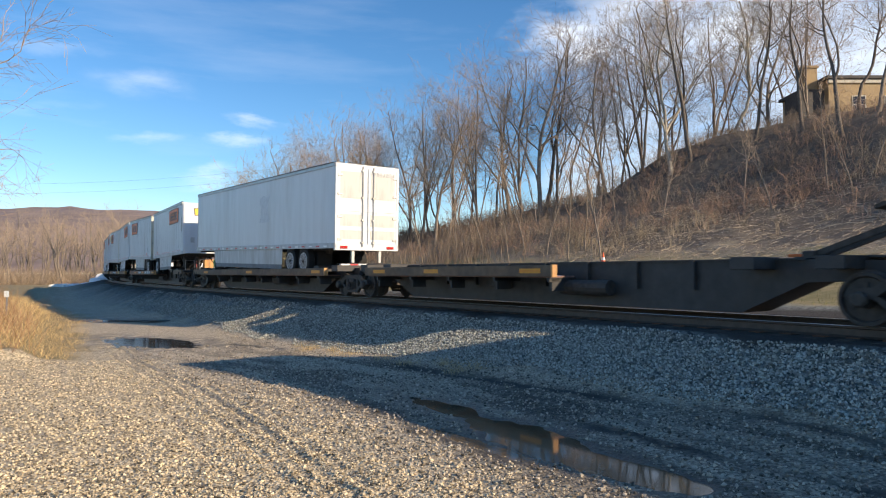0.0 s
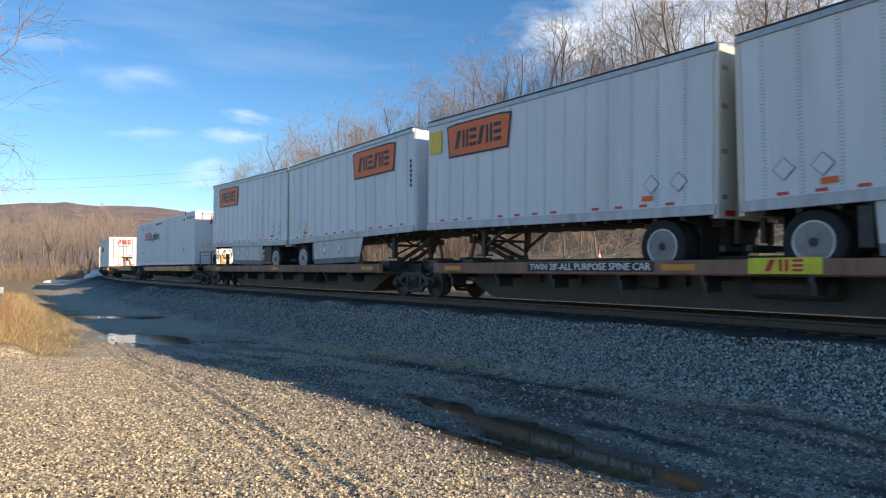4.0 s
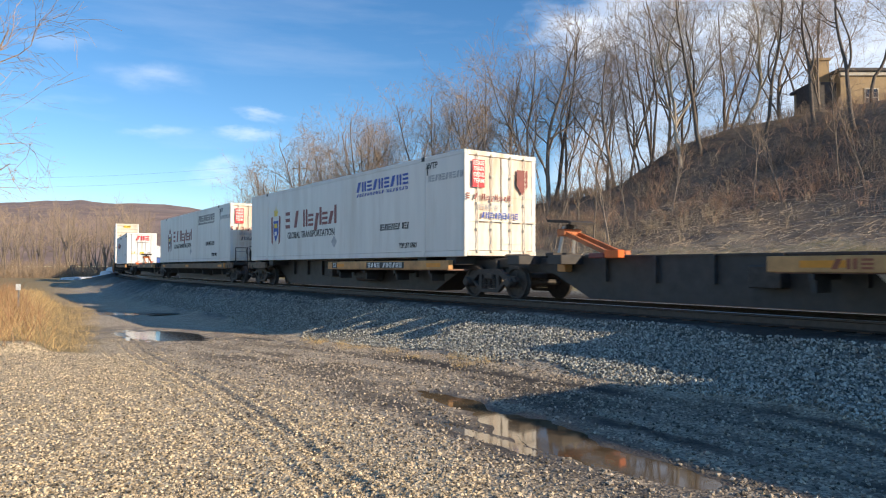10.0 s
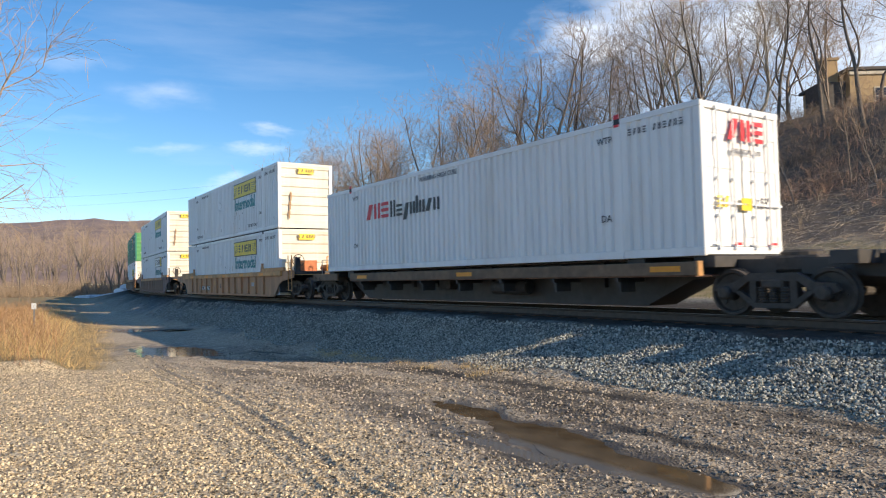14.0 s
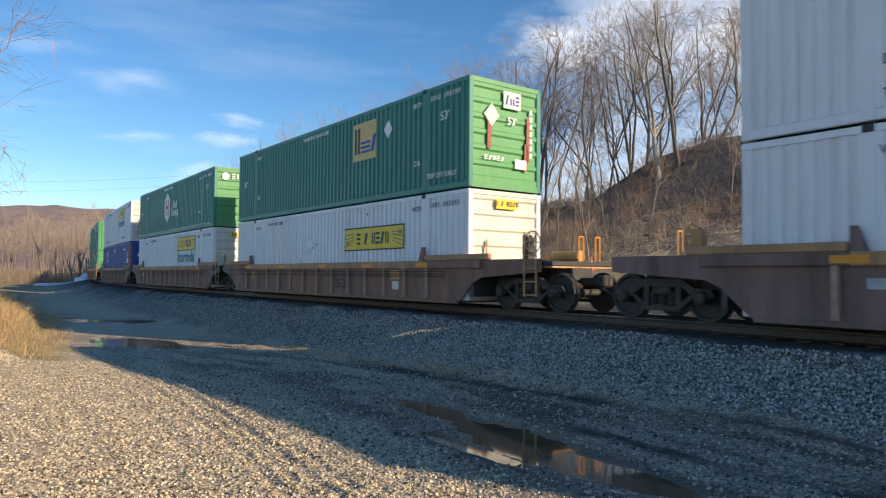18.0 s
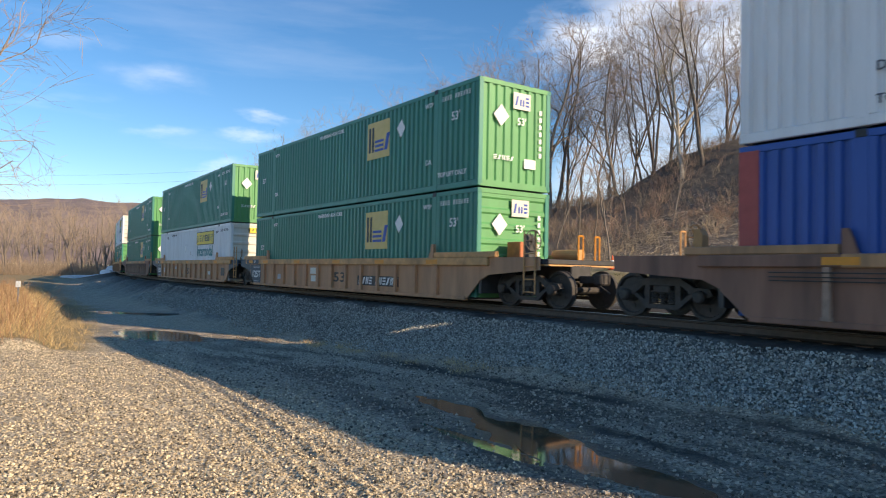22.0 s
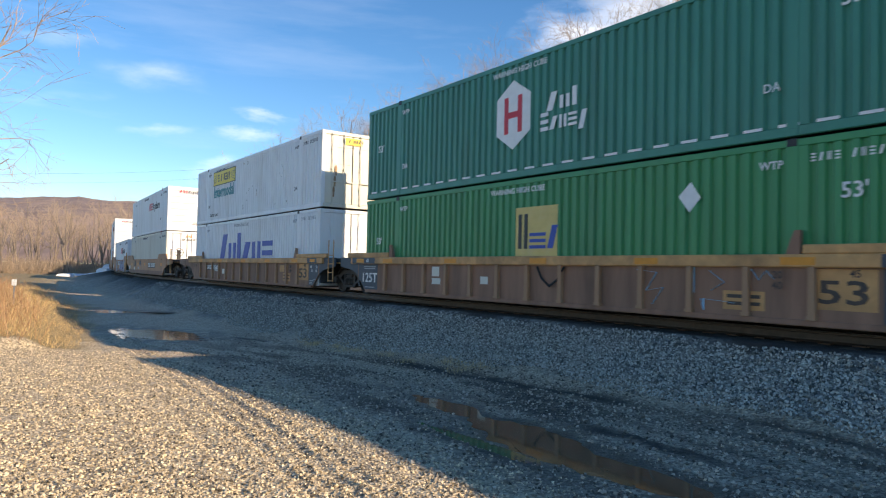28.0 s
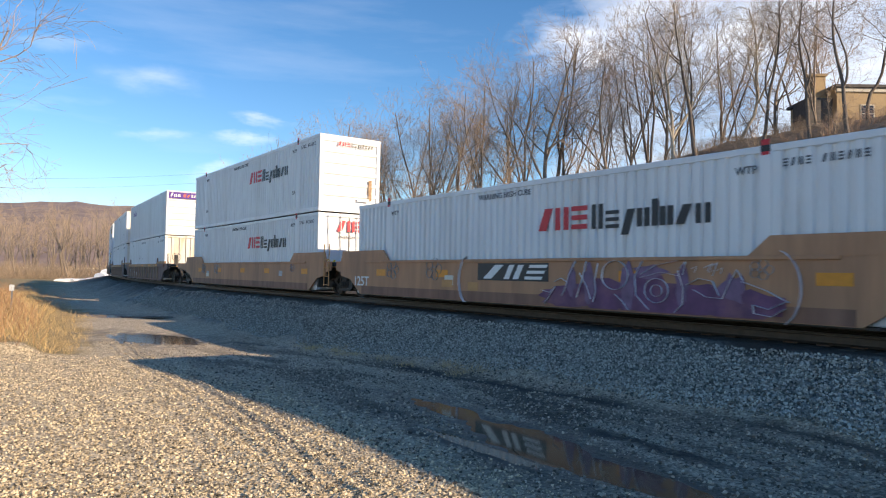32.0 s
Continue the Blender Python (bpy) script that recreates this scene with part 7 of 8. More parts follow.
# ---- stones: loose ballast and gravel, each with its own facets ----
def scatter_stones(name, label, xy, size, material, seed, sink=0.35, flat=0.75, power=1.8):
    rng = np.random.default_rng(seed)
    n = len(xy)
    s, d = track_coords(xy[:, 0], xy[:, 1])
    z = ground_z(xy[:, 0], xy[:, 1], s, d)
    base = np.array([(1, 0, 0), (-1, 0, 0), (0, 1, 0), (0, -1, 0), (0, 0, 1), (0, 0, -1)], float)
    tri = np.array([(0, 2, 4), (2, 1, 4), (1, 3, 4), (3, 0, 4), (2, 0, 5), (1, 2, 5), (3, 1, 5), (0, 3, 5)])
    v = base[None] * rng.uniform(0.65, 1.15, (n, 6, 1)) + rng.normal(0, 0.16, (n, 6, 3))
    q = rng.normal(size=(n, 4))
    q /= np.linalg.norm(q, axis=1)[:, None]
    w, x, y, zz = q.T
    R = np.stack([1 - 2 * (y * y + zz * zz), 2 * (x * y - w * zz), 2 * (x * zz + w * y), 2 * (x * y + w * zz), 1 - 2 * (x * x + zz * zz), 2 * (y * zz - w * x),
                  2 * (x * zz - w * y), 2 * (y * zz + w * x), 1 - 2 * (x * x + y * y)], 1).reshape(n, 3, 3)
    r = size[0] + (size[1] - size[0]) * rng.random(n) ** power
    v = np.einsum("nij,nkj->nki", R, v) * r[:, None, None]
    v[:, :, 2] *= flat
    v += np.stack([xy[:, 0], xy[:, 1], z + r * sink], 1)[:, None]
    f = (tri[None] + 6 * np.arange(n)[:, None, None]).reshape(-1, 3)
    return tagged(part(name, array_mesh(name, v.reshape(-1, 3), f), material), label, "stones", kind="stuff")


def stones():
    rng = np.random.default_rng(4)
    rock = mat("ballast_stone", (0.345, 0.34, 0.298), 0.85, 0, 0.2, 25, 0.2, island=0.72)
    pale = mat("gravel_stone", (0.50, 0.405, 0.27), 0.85, 0, 0.25, 30, 0.2, island=0.92)
    # the bank by the rails, thinning out down its foot
    s = rng.uniform(-30, 19, 100000)
    keep = rng.random(100000) < np.interp(s, [-30, -10, 0, 19], [0.25, 0.45, 0.9, 1.0])
    s = s[keep]
    d = 1.78 + rng.random(len(s)) ** 0.95 * (1.7 + 0.6 * vnoise(s, s * 0, 1.6, 23))
    x, y = from_track(s, d)
    scatter_stones("ballast_stones", "grey crushed stone on the bank beside the rails", np.stack([x, y], 1), (0.010, 0.032), rock, 1, 0.75, 0.95, 1.3)
    s = rng.uniform(-6, 19, 44000)
    d = 3.4 + rng.random(44000) ** 1.1 * 5.3
    x, y = from_track(s, d)
    keep = (puddle_depth(x, y) < 0.3) & (rng.random(44000) < (0.35 + 0.8 * vnoise(s * 0.25, d, 0.5, 24)) * (0.25 + 0.75 * smooth(-1, 7, s)) * (1 - 0.92 * mud_wear(x, y, s, d)))
    scatter_stones("spilled_stones", "grey-brown stones scattered over the dirt road", np.stack([x, y], 1)[keep], (0.008, 0.030), mat("road_stone", (0.32, 0.27, 0.21), 0.85, 0, 0.2, 25, 0.2, island=0.85), 2, 0.4, 0.8)
    # the gravel lot before the camera: dense near, thin far
    y = 4.4 + rng.random(140000) ** 1.45 * 12.6
    x = rng.uniform(-0.80, 0.62, 140000) * (y + 1.2)
    s, d = track_coords(x, y)
    keep = (rng.random(len(x)) < smooth(7.5, 9.0, d + 1.2 * (vnoise(x, y, 1.2, 21) - 0.5)) * 0.92 + 0.05) & (puddle_depth(x, y) < 0.3) & (d > 6.6) & (in_grass(s, d - 0.6, 0) < 0.5)
    keep &= (rng.random(len(x)) > 0.9 * mud_wear(x, y, s, d)) & (rng.random(len(x)) < 0.45 + 0.8 * vnoise(x, y, 0.35, 25)) & (rng.random(len(x)) > 1.3 * rut_wear(x, y, s, d))
    scatter_stones("gravel", "pale tan gravel of the lot", np.stack([x, y], 1)[keep], (0.006, 0.021), pale, 3, 0.34, 0.75, 1.7)


stones()


# ---- bare trees ----
def tubes(branches):
    """Joins tapering tubes: (points, radii, sides)."""
    V, F, k = [], [], 0
    for pts, rad, n in branches:
        pts = np.asarray(pts)
        t = np.gradient(pts, axis=0)
        t /= np.linalg.norm(t, axis=1)[:, None] + 1e-9
        ref = np.where(np.abs(t[:, 2:3]) > 0.8, np.array([[1.0, 0, 0]]), np.array([[0, 0, 1.0]]))
        a = np.cross(t, ref)
        a /= np.linalg.norm(a, axis=1)[:, None] + 1e-9
        b = np.cross(t, a)
        ang = np.arange(n) * math.tau / n
        ring = pts[:, None] + np.asarray(rad)[:, None, None] * (np.cos(ang)[None, :, None] * a[:, None] + np.sin(ang)[None, :, None] * b[:, None])
        V.append(ring.reshape(-1, 3))
        i = np.arange(len(pts) - 1)[:, None] * n
        j = np.arange(n)[None]
        F.append(np.stack([k + i + j, k + i + (j + 1) % n, k + i + n + (j + 1) % n, k + i + n + j], -1).reshape(-1, 4))
        k += len(pts) * n
    return np.concatenate(V), np.concatenate(F)


def grow_tree(seed, height, leaders=2, split=0.3, spread=0.3, girth=0.011, lean=0.05, first=0.35, limbs=13, reach=0.36, wild=1.0, dense=1.0):
    """Trunk and co-leaders that run to the top; ascending limbs, boughs and twigs along each."""
    rng = np.random.default_rng(seed)
    wood, fine = [], []

    def shoot(p, direction, length, r, n, wander, lift, tip):
        pts, dirs = [np.array(p, float)], []
        dv = np.asarray(direction, float) / np.linalg.norm(direction)
        for _ in range(n):
            dv = dv + rng.normal(0, wander, 3) + np.array([0, 0, lift])
            dv /= np.linalg.norm(dv)
            dirs.append(dv)
            pts.append(pts[-1] + dv * length / n)
        return np.array(pts), dirs, r * np.linspace(1, tip, n + 1)

    def aside(dv, a):
        side = rng.normal(0, 1, 3)
        side -= side @ dv * dv
        side /= np.linalg.norm(side) + 1e-9
        return dv * math.cos(a) + side * math.sin(a)

    def along(pts, dirs, rad, q):
        i = min(int(q * len(dirs)), len(dirs) - 1)
        return pts[i] + (pts[i + 1] - pts[i]) * (q * len(dirs) - i), dirs[i], rad[i]

    def twig(p, dv, length, r, level):
        pts, dirs, rad = shoot(p, dv, length, r, (3, 2, 1)[level], 0.2 * wild, 0.05, 0.45)
        fine.append((pts, rad, 3))
        if level < 2:
            for q in rng.uniform(0.2, 1.0, max(2, int(round((3, 2)[level] * dense)))):
                b, d0, r0 = along(pts, dirs, rad, q)
                twig(b, aside(d0, rng.uniform(0.4, 0.9)), length * rng.uniform(0.45, 0.75), r0 * 0.6, level + 1)

    def bough(p, dv, length, r, level):
        pts, dirs, rad = shoot(p, dv, length, r, 7, 0.19 * wild, 0.08, 0.3)
        (wood if r > 0.045 else fine).append((pts, rad, 5 if r > 0.045 else 4))
        for q in rng.uniform(0.2, 1.0, max(3, int(round(6 * dense)))):
            b, d0, r0 = along(pts, dirs, rad, q)
            twig(b, aside(d0, rng.uniform(0.45, 1.0)), length * rng.uniform(0.34, 0.58), max(r0 * 0.45, 0.010), 0 if length > 1.5 else 1)

    def stem(p, dv, length, r, low, count):
        pts, dirs, rad = shoot(p, dv, length, r, 14, 0.085 * wild, 0.04, 0.25)
        if p[2] <= 0:
            rad[0] *= 1.4
        wood.append((pts, rad, 8))
        for q in np.sort(rng.uniform(low, 1.0, count)):
            b, d0, r0 = along(pts, dirs, rad, q)
            bough(b, aside(d0, rng.uniform(0.5, 1.05)) + np.array([0, 0, 0.1]), height * reach * rng.uniform(0.6, 1.25) * (1.25 - 0.75 * q), r0 * rng.uniform(0.42, 0.66), 1)
        return pts, dirs, rad

    a = rng.uniform(0, math.tau)
    r0 = height * girth
    pts, dirs, rad = stem(np.array([0, 0, -0.3]), np.array([lean * math.cos(a), lean * math.sin(a), 1.0]), height * 0.93, r0, first, int(limbs * dense))
    for k in range(leaders):
        q = split * rng.uniform(0.7, 1.5)
        b, d0, rr = along(pts, dirs, rad, q)
        a += math.tau / max(leaders, 2) + rng.uniform(-0.6, 0.6)
        stem(b, d0 + spread * rng.uniform(0.7, 1.3) * np.array([math.cos(a), math.sin(a), 0]), height * (0.97 - q) * rng.uniform(0.75, 1.0), rr * rng.uniform(0.6, 0.85), 0.25, int(limbs * 0.75 * dense))
    fine = [(p, np.maximum(r, 0.005), n) for p, r, n in fine]
    return tubes(wood), tubes(fine)


BARK = mat("bark_grey_brown", (0.25, 0.20, 0.158), 0.9, 0, 0.3, 7, 0.5, (0.09, 0.07, 0.056), 0.6, 3)
BARK_D = mat("bark_dark", (0.15, 0.12, 0.098), 0.9, 0, 0.3, 7, 0.5, (0.06, 0.05, 0.042), 0.6, 3)
BARK_W = mat("bark_pale", (0.40, 0.345, 0.27), 0.85, 0, 0.3, 5, 0.4, (0.19, 0.15, 0.115), 0.6, 2)
TWIG = mat("twigs_grey_brown", (0.34, 0.275, 0.225), 0.9, 0, 0.2, 3, 0.0)
TWIG_R = mat("twigs_russet", (0.40, 0.29, 0.20), 0.9, 0, 0.2, 3, 0.0)
TWIG_F = mat("twigs_far", (0.42, 0.32, 0.235), 0.9, 0, 0.2, 3, 0.0)
TWIG_P = mat("twigs_pale", (0.50, 0.42, 0.30), 0.9, 0, 0.2, 3, 0.0)


def tree_kind(seed, bark, twig, label, **kw):
    (v, f), (v2, f2) = grow_tree(seed, **kw)
    t = tagged(new("bare_tree"), label, "tree", "bare winter trees")
    part("trunk", array_mesh("trunk", v, f, True), bark, t)
    part("crown", array_mesh("crown", v2, f2), twig, t)
    t["h"] = float(max(v2[:, 2].max(), v[:, 2].max()))
    t.location = (0, 0, -500)
    return t


TREES = [
    tree_kind(11, BARK, TWIG, "tall bare deciduous tree with upright limbs", height=17, leaders=2, split=0.25, spread=0.28, limbs=11),
    tree_kind(12, BARK_D, TWIG, "tall bare tree with a dark trunk", height=18, leaders=1, split=0.45, spread=0.35, first=0.5, limbs=11, girth=0.012),
    tree_kind(13, BARK, TWIG_R, "bare deciduous tree with a broad fine crown", height=15, leaders=3, split=0.15, spread=0.35, first=0.25, limbs=10, girth=0.009),
    tree_kind(14, BARK_D, TWIG, "slim bare tree with steep branches", height=16, leaders=0, first=0.4, limbs=16, reach=0.28, girth=0.008),
    tree_kind(15, BARK_W, TWIG_P, "bare tree with pale bark and twisting limbs", height=18, leaders=2, split=0.3, spread=0.45, first=0.35, limbs=10, reach=0.4, girth=0.012, lean=0.22, wild=1.6),
    tree_kind(16, BARK, TWIG_R, "bare tree with a russet twiggy crown", height=14, leaders=2, split=0.2, spread=0.3, first=0.3, limbs=12, reach=0.32, girth=0.008),
    tree_kind(17, BARK_D, TWIG, "leaning bare tree with crooked limbs", height=16, leaders=2, split=0.35, spread=0.55, first=0.4, limbs=9, reach=0.4, lean=0.2, wild=1.5)]
FAR = [tree_kind(21, BARK, TWIG_F, "bare deciduous tree of the far wood", height=13, leaders=2, split=0.2, spread=0.35, first=0.25, limbs=8, dense=0.75),
       tree_kind(22, BARK, TWIG_F, "bare upright tree of the far wood", height=14, leaders=1, split=0.25, spread=0.3, first=0.3, limbs=9, dense=0.75)]
SAPLING = tree_kind(18, BARK, TWIG_R, "slender bare sapling with thin branches", height=8, leaders=1, split=0.2, spread=0.3, first=0.3, limbs=9, reach=0.26, girth=0.006, dense=0.6)


def place(kind, x, y, height, turn, sink=0.0, z=None):
    k = height / kind["h"]
    z = float(lay(x, y)[0]) if z is None else z
    t = copy_thing(kind, pose(x, y, z - sink, 0, 0, turn))
    t.scale = (k, k, k)
    if "h" in t:
        del t["h"]
    return t


def aim(px, depth):
    """World x of a bearing given as the tangent's thousandths, at that depth."""
    return px / 1000 * depth


GROVE = [  # bearing (1000 x / y), distance ahead, top over the eye per metre ahead (thousandths), kind
    (98, 62, 350, 0), (118, 60, 372, 2), (142, 58, 420, 0), (165, 64, 348, 2), (210, 60, 306, 3), (238, 58, 380, 0), (260, 62, 398, 5), (289, 56, 430, 3),
    (313, 60, 414, 0), (334, 52, 446, 4), (363, 52, 470, 1), (391, 60, 420, 2), (424, 56, 446, 4), (457, 50, 455, 1), (478, 62, 446, 0), (528, 48, 496, 1),
    (540, 58, 463, 2), (585, 44, 520, 1), (613, 52, 496, 6), (638, 46, 520, 0), (690, 50, 500, 2), (54, 60, 327, 2), (38, 70, 273, 3), (13, 62, 265, 5), (-12, 58, 290, 0),
    (-32, 64, 294, 2), (-53, 66, 282, 3), (-77, 62, 240, 5), (-102, 70, 240, 0), (-118, 60, 253, 6), (-143, 66, 261, 2), (-164, 75, 224, 5), (-184, 78, 208, 2),
    (-209, 80, 204, 0), (-234, 82, 212, 3), (-258, 85, 187, 2), (-283, 90, 158, 5), (-303, 95, 150, 2), (75, 66, 300, 3), (190, 66, 330, 3), (275, 68, 360, 3),
    (345, 66, 400, 3), (405, 66, 410, 3), (500, 66, 440, 3), (560, 64, 450, 5), (-20, 72, 262, 3), (-90, 76, 235, 2), (-155, 84, 215, 0), (-222, 92, 185, 5), (-268, 98, 165, 3),
    (15, 74, 260, 1), (152, 64, 385, 1), (225, 72, 350, 5), (300, 72, 385, 1), (-45, 80, 255, 0), (-128, 88, 225, 3), (-195, 96, 188, 2)]


def woods():
    rnd = random.Random(8)
    for px, depth, top, kind in GROVE:
        x, y = aim(px, depth), depth
        z = float(lay(x, y)[0])
        h = EYE + top / 1000 * depth - z
        place(TREES[kind], x, y, max(h, 6), rnd.uniform(0, 360), 0.1, z)
    # young growth at the foot of the hill
    for px, depth, h in ((180, 37, 6.5), (232, 36, 8.0), (222, 37, 5.0), (205, 40, 7), (150, 42, 7.5), (120, 44, 8), (60, 46, 8), (20, 48, 7), (-30, 50, 8), (-60, 52, 7), (95, 40, 6),
                         (255, 42, 6), (320, 42, 7), (440, 40, 7), (480, 38, 6.5), (560, 38, 7), (600, 36, 6), (630, 37, 7), (-85, 54, 7), (-110, 56, 8), (-5, 44, 5), (38, 43, 6)):
        place(SAPLING, aim(px, depth), depth, h, rnd.uniform(0, 360))
    # slim young trees among and behind the tall ones
    for i in range(40):
        b, depth = -60 + i * 18 + rnd.uniform(-6, 6), rnd.uniform(55, 76)
        if 455 < b and depth < 62:
            depth += 8
        place(rnd.choice((SAPLING, SAPLING, TREES[3], TREES[6])), aim(b, depth), depth, rnd.uniform(5.5, 10.5), rnd.uniform(0, 360), 0.1)
    # the wood across the bend
    for i in range(62):
        b = -440 - i * 4.6 + rnd.uniform(-5, 5)
        depth = rnd.uniform(114, 160)
        place(rnd.choice(FAR), aim(b, depth), depth, rnd.uniform(10, 15.5) * depth / 125, rnd.uniform(0, 360))
    # one tree beside the lot, its boughs reaching into view
    place(TREES[2], -10.3, 12.0, 9.0, 200)
    place(SAPLING, -10.6, 14.2, 5.5, 40)
    for t in TREES + FAR + [SAPLING]:
        for o in list(t.children):
            bpy.data.objects.remove(o)
        bpy.data.objects.remove(t)


woods()


# ---- brush, slash, dry grass ----
def blades(name, label, category, x, y, h, material, seed, width=0.006, lean=0.35, segs=2, z0=None):
    """Standing stems or blades: thin tapering three-sided spikes, bent over."""
    rng = np.random.default_rng(seed)
    n = len(x)
    s, d = track_coords(x, y)
    z = ground_z(x, y, s, d) - 0.03
    a = rng.uniform(0, math.tau, n)
    bend = rng.normal(0, lean, (n, 2))
    ang = np.arange(3) * math.tau / 3
    rings = []
    for k in range(segs + 1):
        q = k / segs
        c = np.stack([x + bend[:, 0] * h * q ** 1.6, y + bend[:, 1] * h * q ** 1.6, z + h * q * (1 - 0.25 * np.abs(bend).sum(1) * q)], 1)
        w = width * (1 - 0.85 * q) * (0.6 + h)
        rings.append(c[:, None] + np.stack([np.cos(ang[None] + a[:, None]) * w[:, None], np.sin(ang[None] + a[:, None]) * w[:, None], np.zeros((n, 3))], -1))
    v = np.stack(rings, 1).reshape(-1, 3)
    per = 3 * (segs + 1)
    f = []
    for k in range(segs):
        for j in range(3):
            f.append((k * 3 + j, k * 3 + (j + 1) % 3, k * 3 + 3 + (j + 1) % 3, k * 3 + 3 + j))
    f = (np.array(f)[None] + per * np.arange(n)[:, None, None]).reshape(-1, 4)
    return tagged(part(name, array_mesh(name, v, f), material), label, category, kind="stuff")


def sticks(name, label, category, p0, p1, r0, r1, material):
    """Many thin three-sided sticks from p0 to p1 in one mesh."""
    t = p1 - p0
    t /= np.linalg.norm(t, axis=1)[:, None] + 1e-9
    a = np.cross(t, np.where(np.abs(t[:, 2:3]) > 0.8, np.array([[1.0, 0, 0]]), np.array([[0, 0, 1.0]])))
    a /= np.linalg.norm(a, axis=1)[:, None] + 1e-9
    b = np.cross(t, a)
    ring = [p + (math.cos(q) * a + math.sin(q) * b) * r[:, None] for p, r in ((p0, r0), (p1, r1)) for q in (0.0, math.tau / 3, 2 * math.tau / 3)]
    v = np.stack(ring, 1).reshape(-1, 3)
    f = (np.array([(0, 1, 4, 3), (1, 2, 5, 4), (2, 0, 3, 5)])[None] + 6 * np.arange(len(p0))[:, None, None]).reshape(-1, 4)
    return tagged(part(name, array_mesh(name, v, f), material), label, category, kind="stuff")


def bushes(name, label, x, y, tall, material, seed, stems=7, side=2):
    """Leafless bushes: stems fanned out of one root, bent over, with side twigs."""
    rng = np.random.default_rng(seed)
    n = len(x)
    s, d = track_coords(x, y)
    root = np.repeat(np.stack([x, y, ground_z(x, y, s, d) - 0.05], 1), stems, 0)
    root[:, :2] += rng.normal(0, 0.22, (n * stems, 2))
    h = np.repeat(rng.uniform(0.45, 1.25, n) * tall, stems) * rng.uniform(0.6, 1.1, n * stems)
    fan = rng.normal(0, 0.42, (n * stems, 2))
    mid = root + np.stack([fan[:, 0] * h * 0.45, fan[:, 1] * h * 0.45, h * 0.6], 1)
    top = mid + np.stack([fan[:, 0] * h * 0.9, fan[:, 1] * h * 0.9, h * rng.uniform(0.1, 0.45, len(h))], 1) + rng.normal(0, 0.08, mid.shape)
    p0, p1 = [root, mid], [mid, top]
    w0, w1 = [np.full(len(h), 0.009), np.full(len(h), 0.0065)], [np.full(len(h), 0.0065), np.full(len(h), 0.003)]
    for _ in range(side):
        q = rng.uniform(0.2, 1.0, (len(h), 1))
        b = mid + (top - mid) * q if _ % 2 else root + (mid - root) * (0.4 + 0.6 * q)
        e = b + rng.normal(0, 0.24, b.shape) * np.array([[1, 1, 0.5]]) + np.array([[0, 0, 0.14]])
        p0.append(b)
        p1.append(e)
        w0.append(np.full(len(h), 0.005))
        w1.append(np.full(len(h), 0.0025))
    return sticks(name, label, "brush", np.concatenate(p0), np.concatenate(p1), np.concatenate(w0), np.concatenate(w1), material)


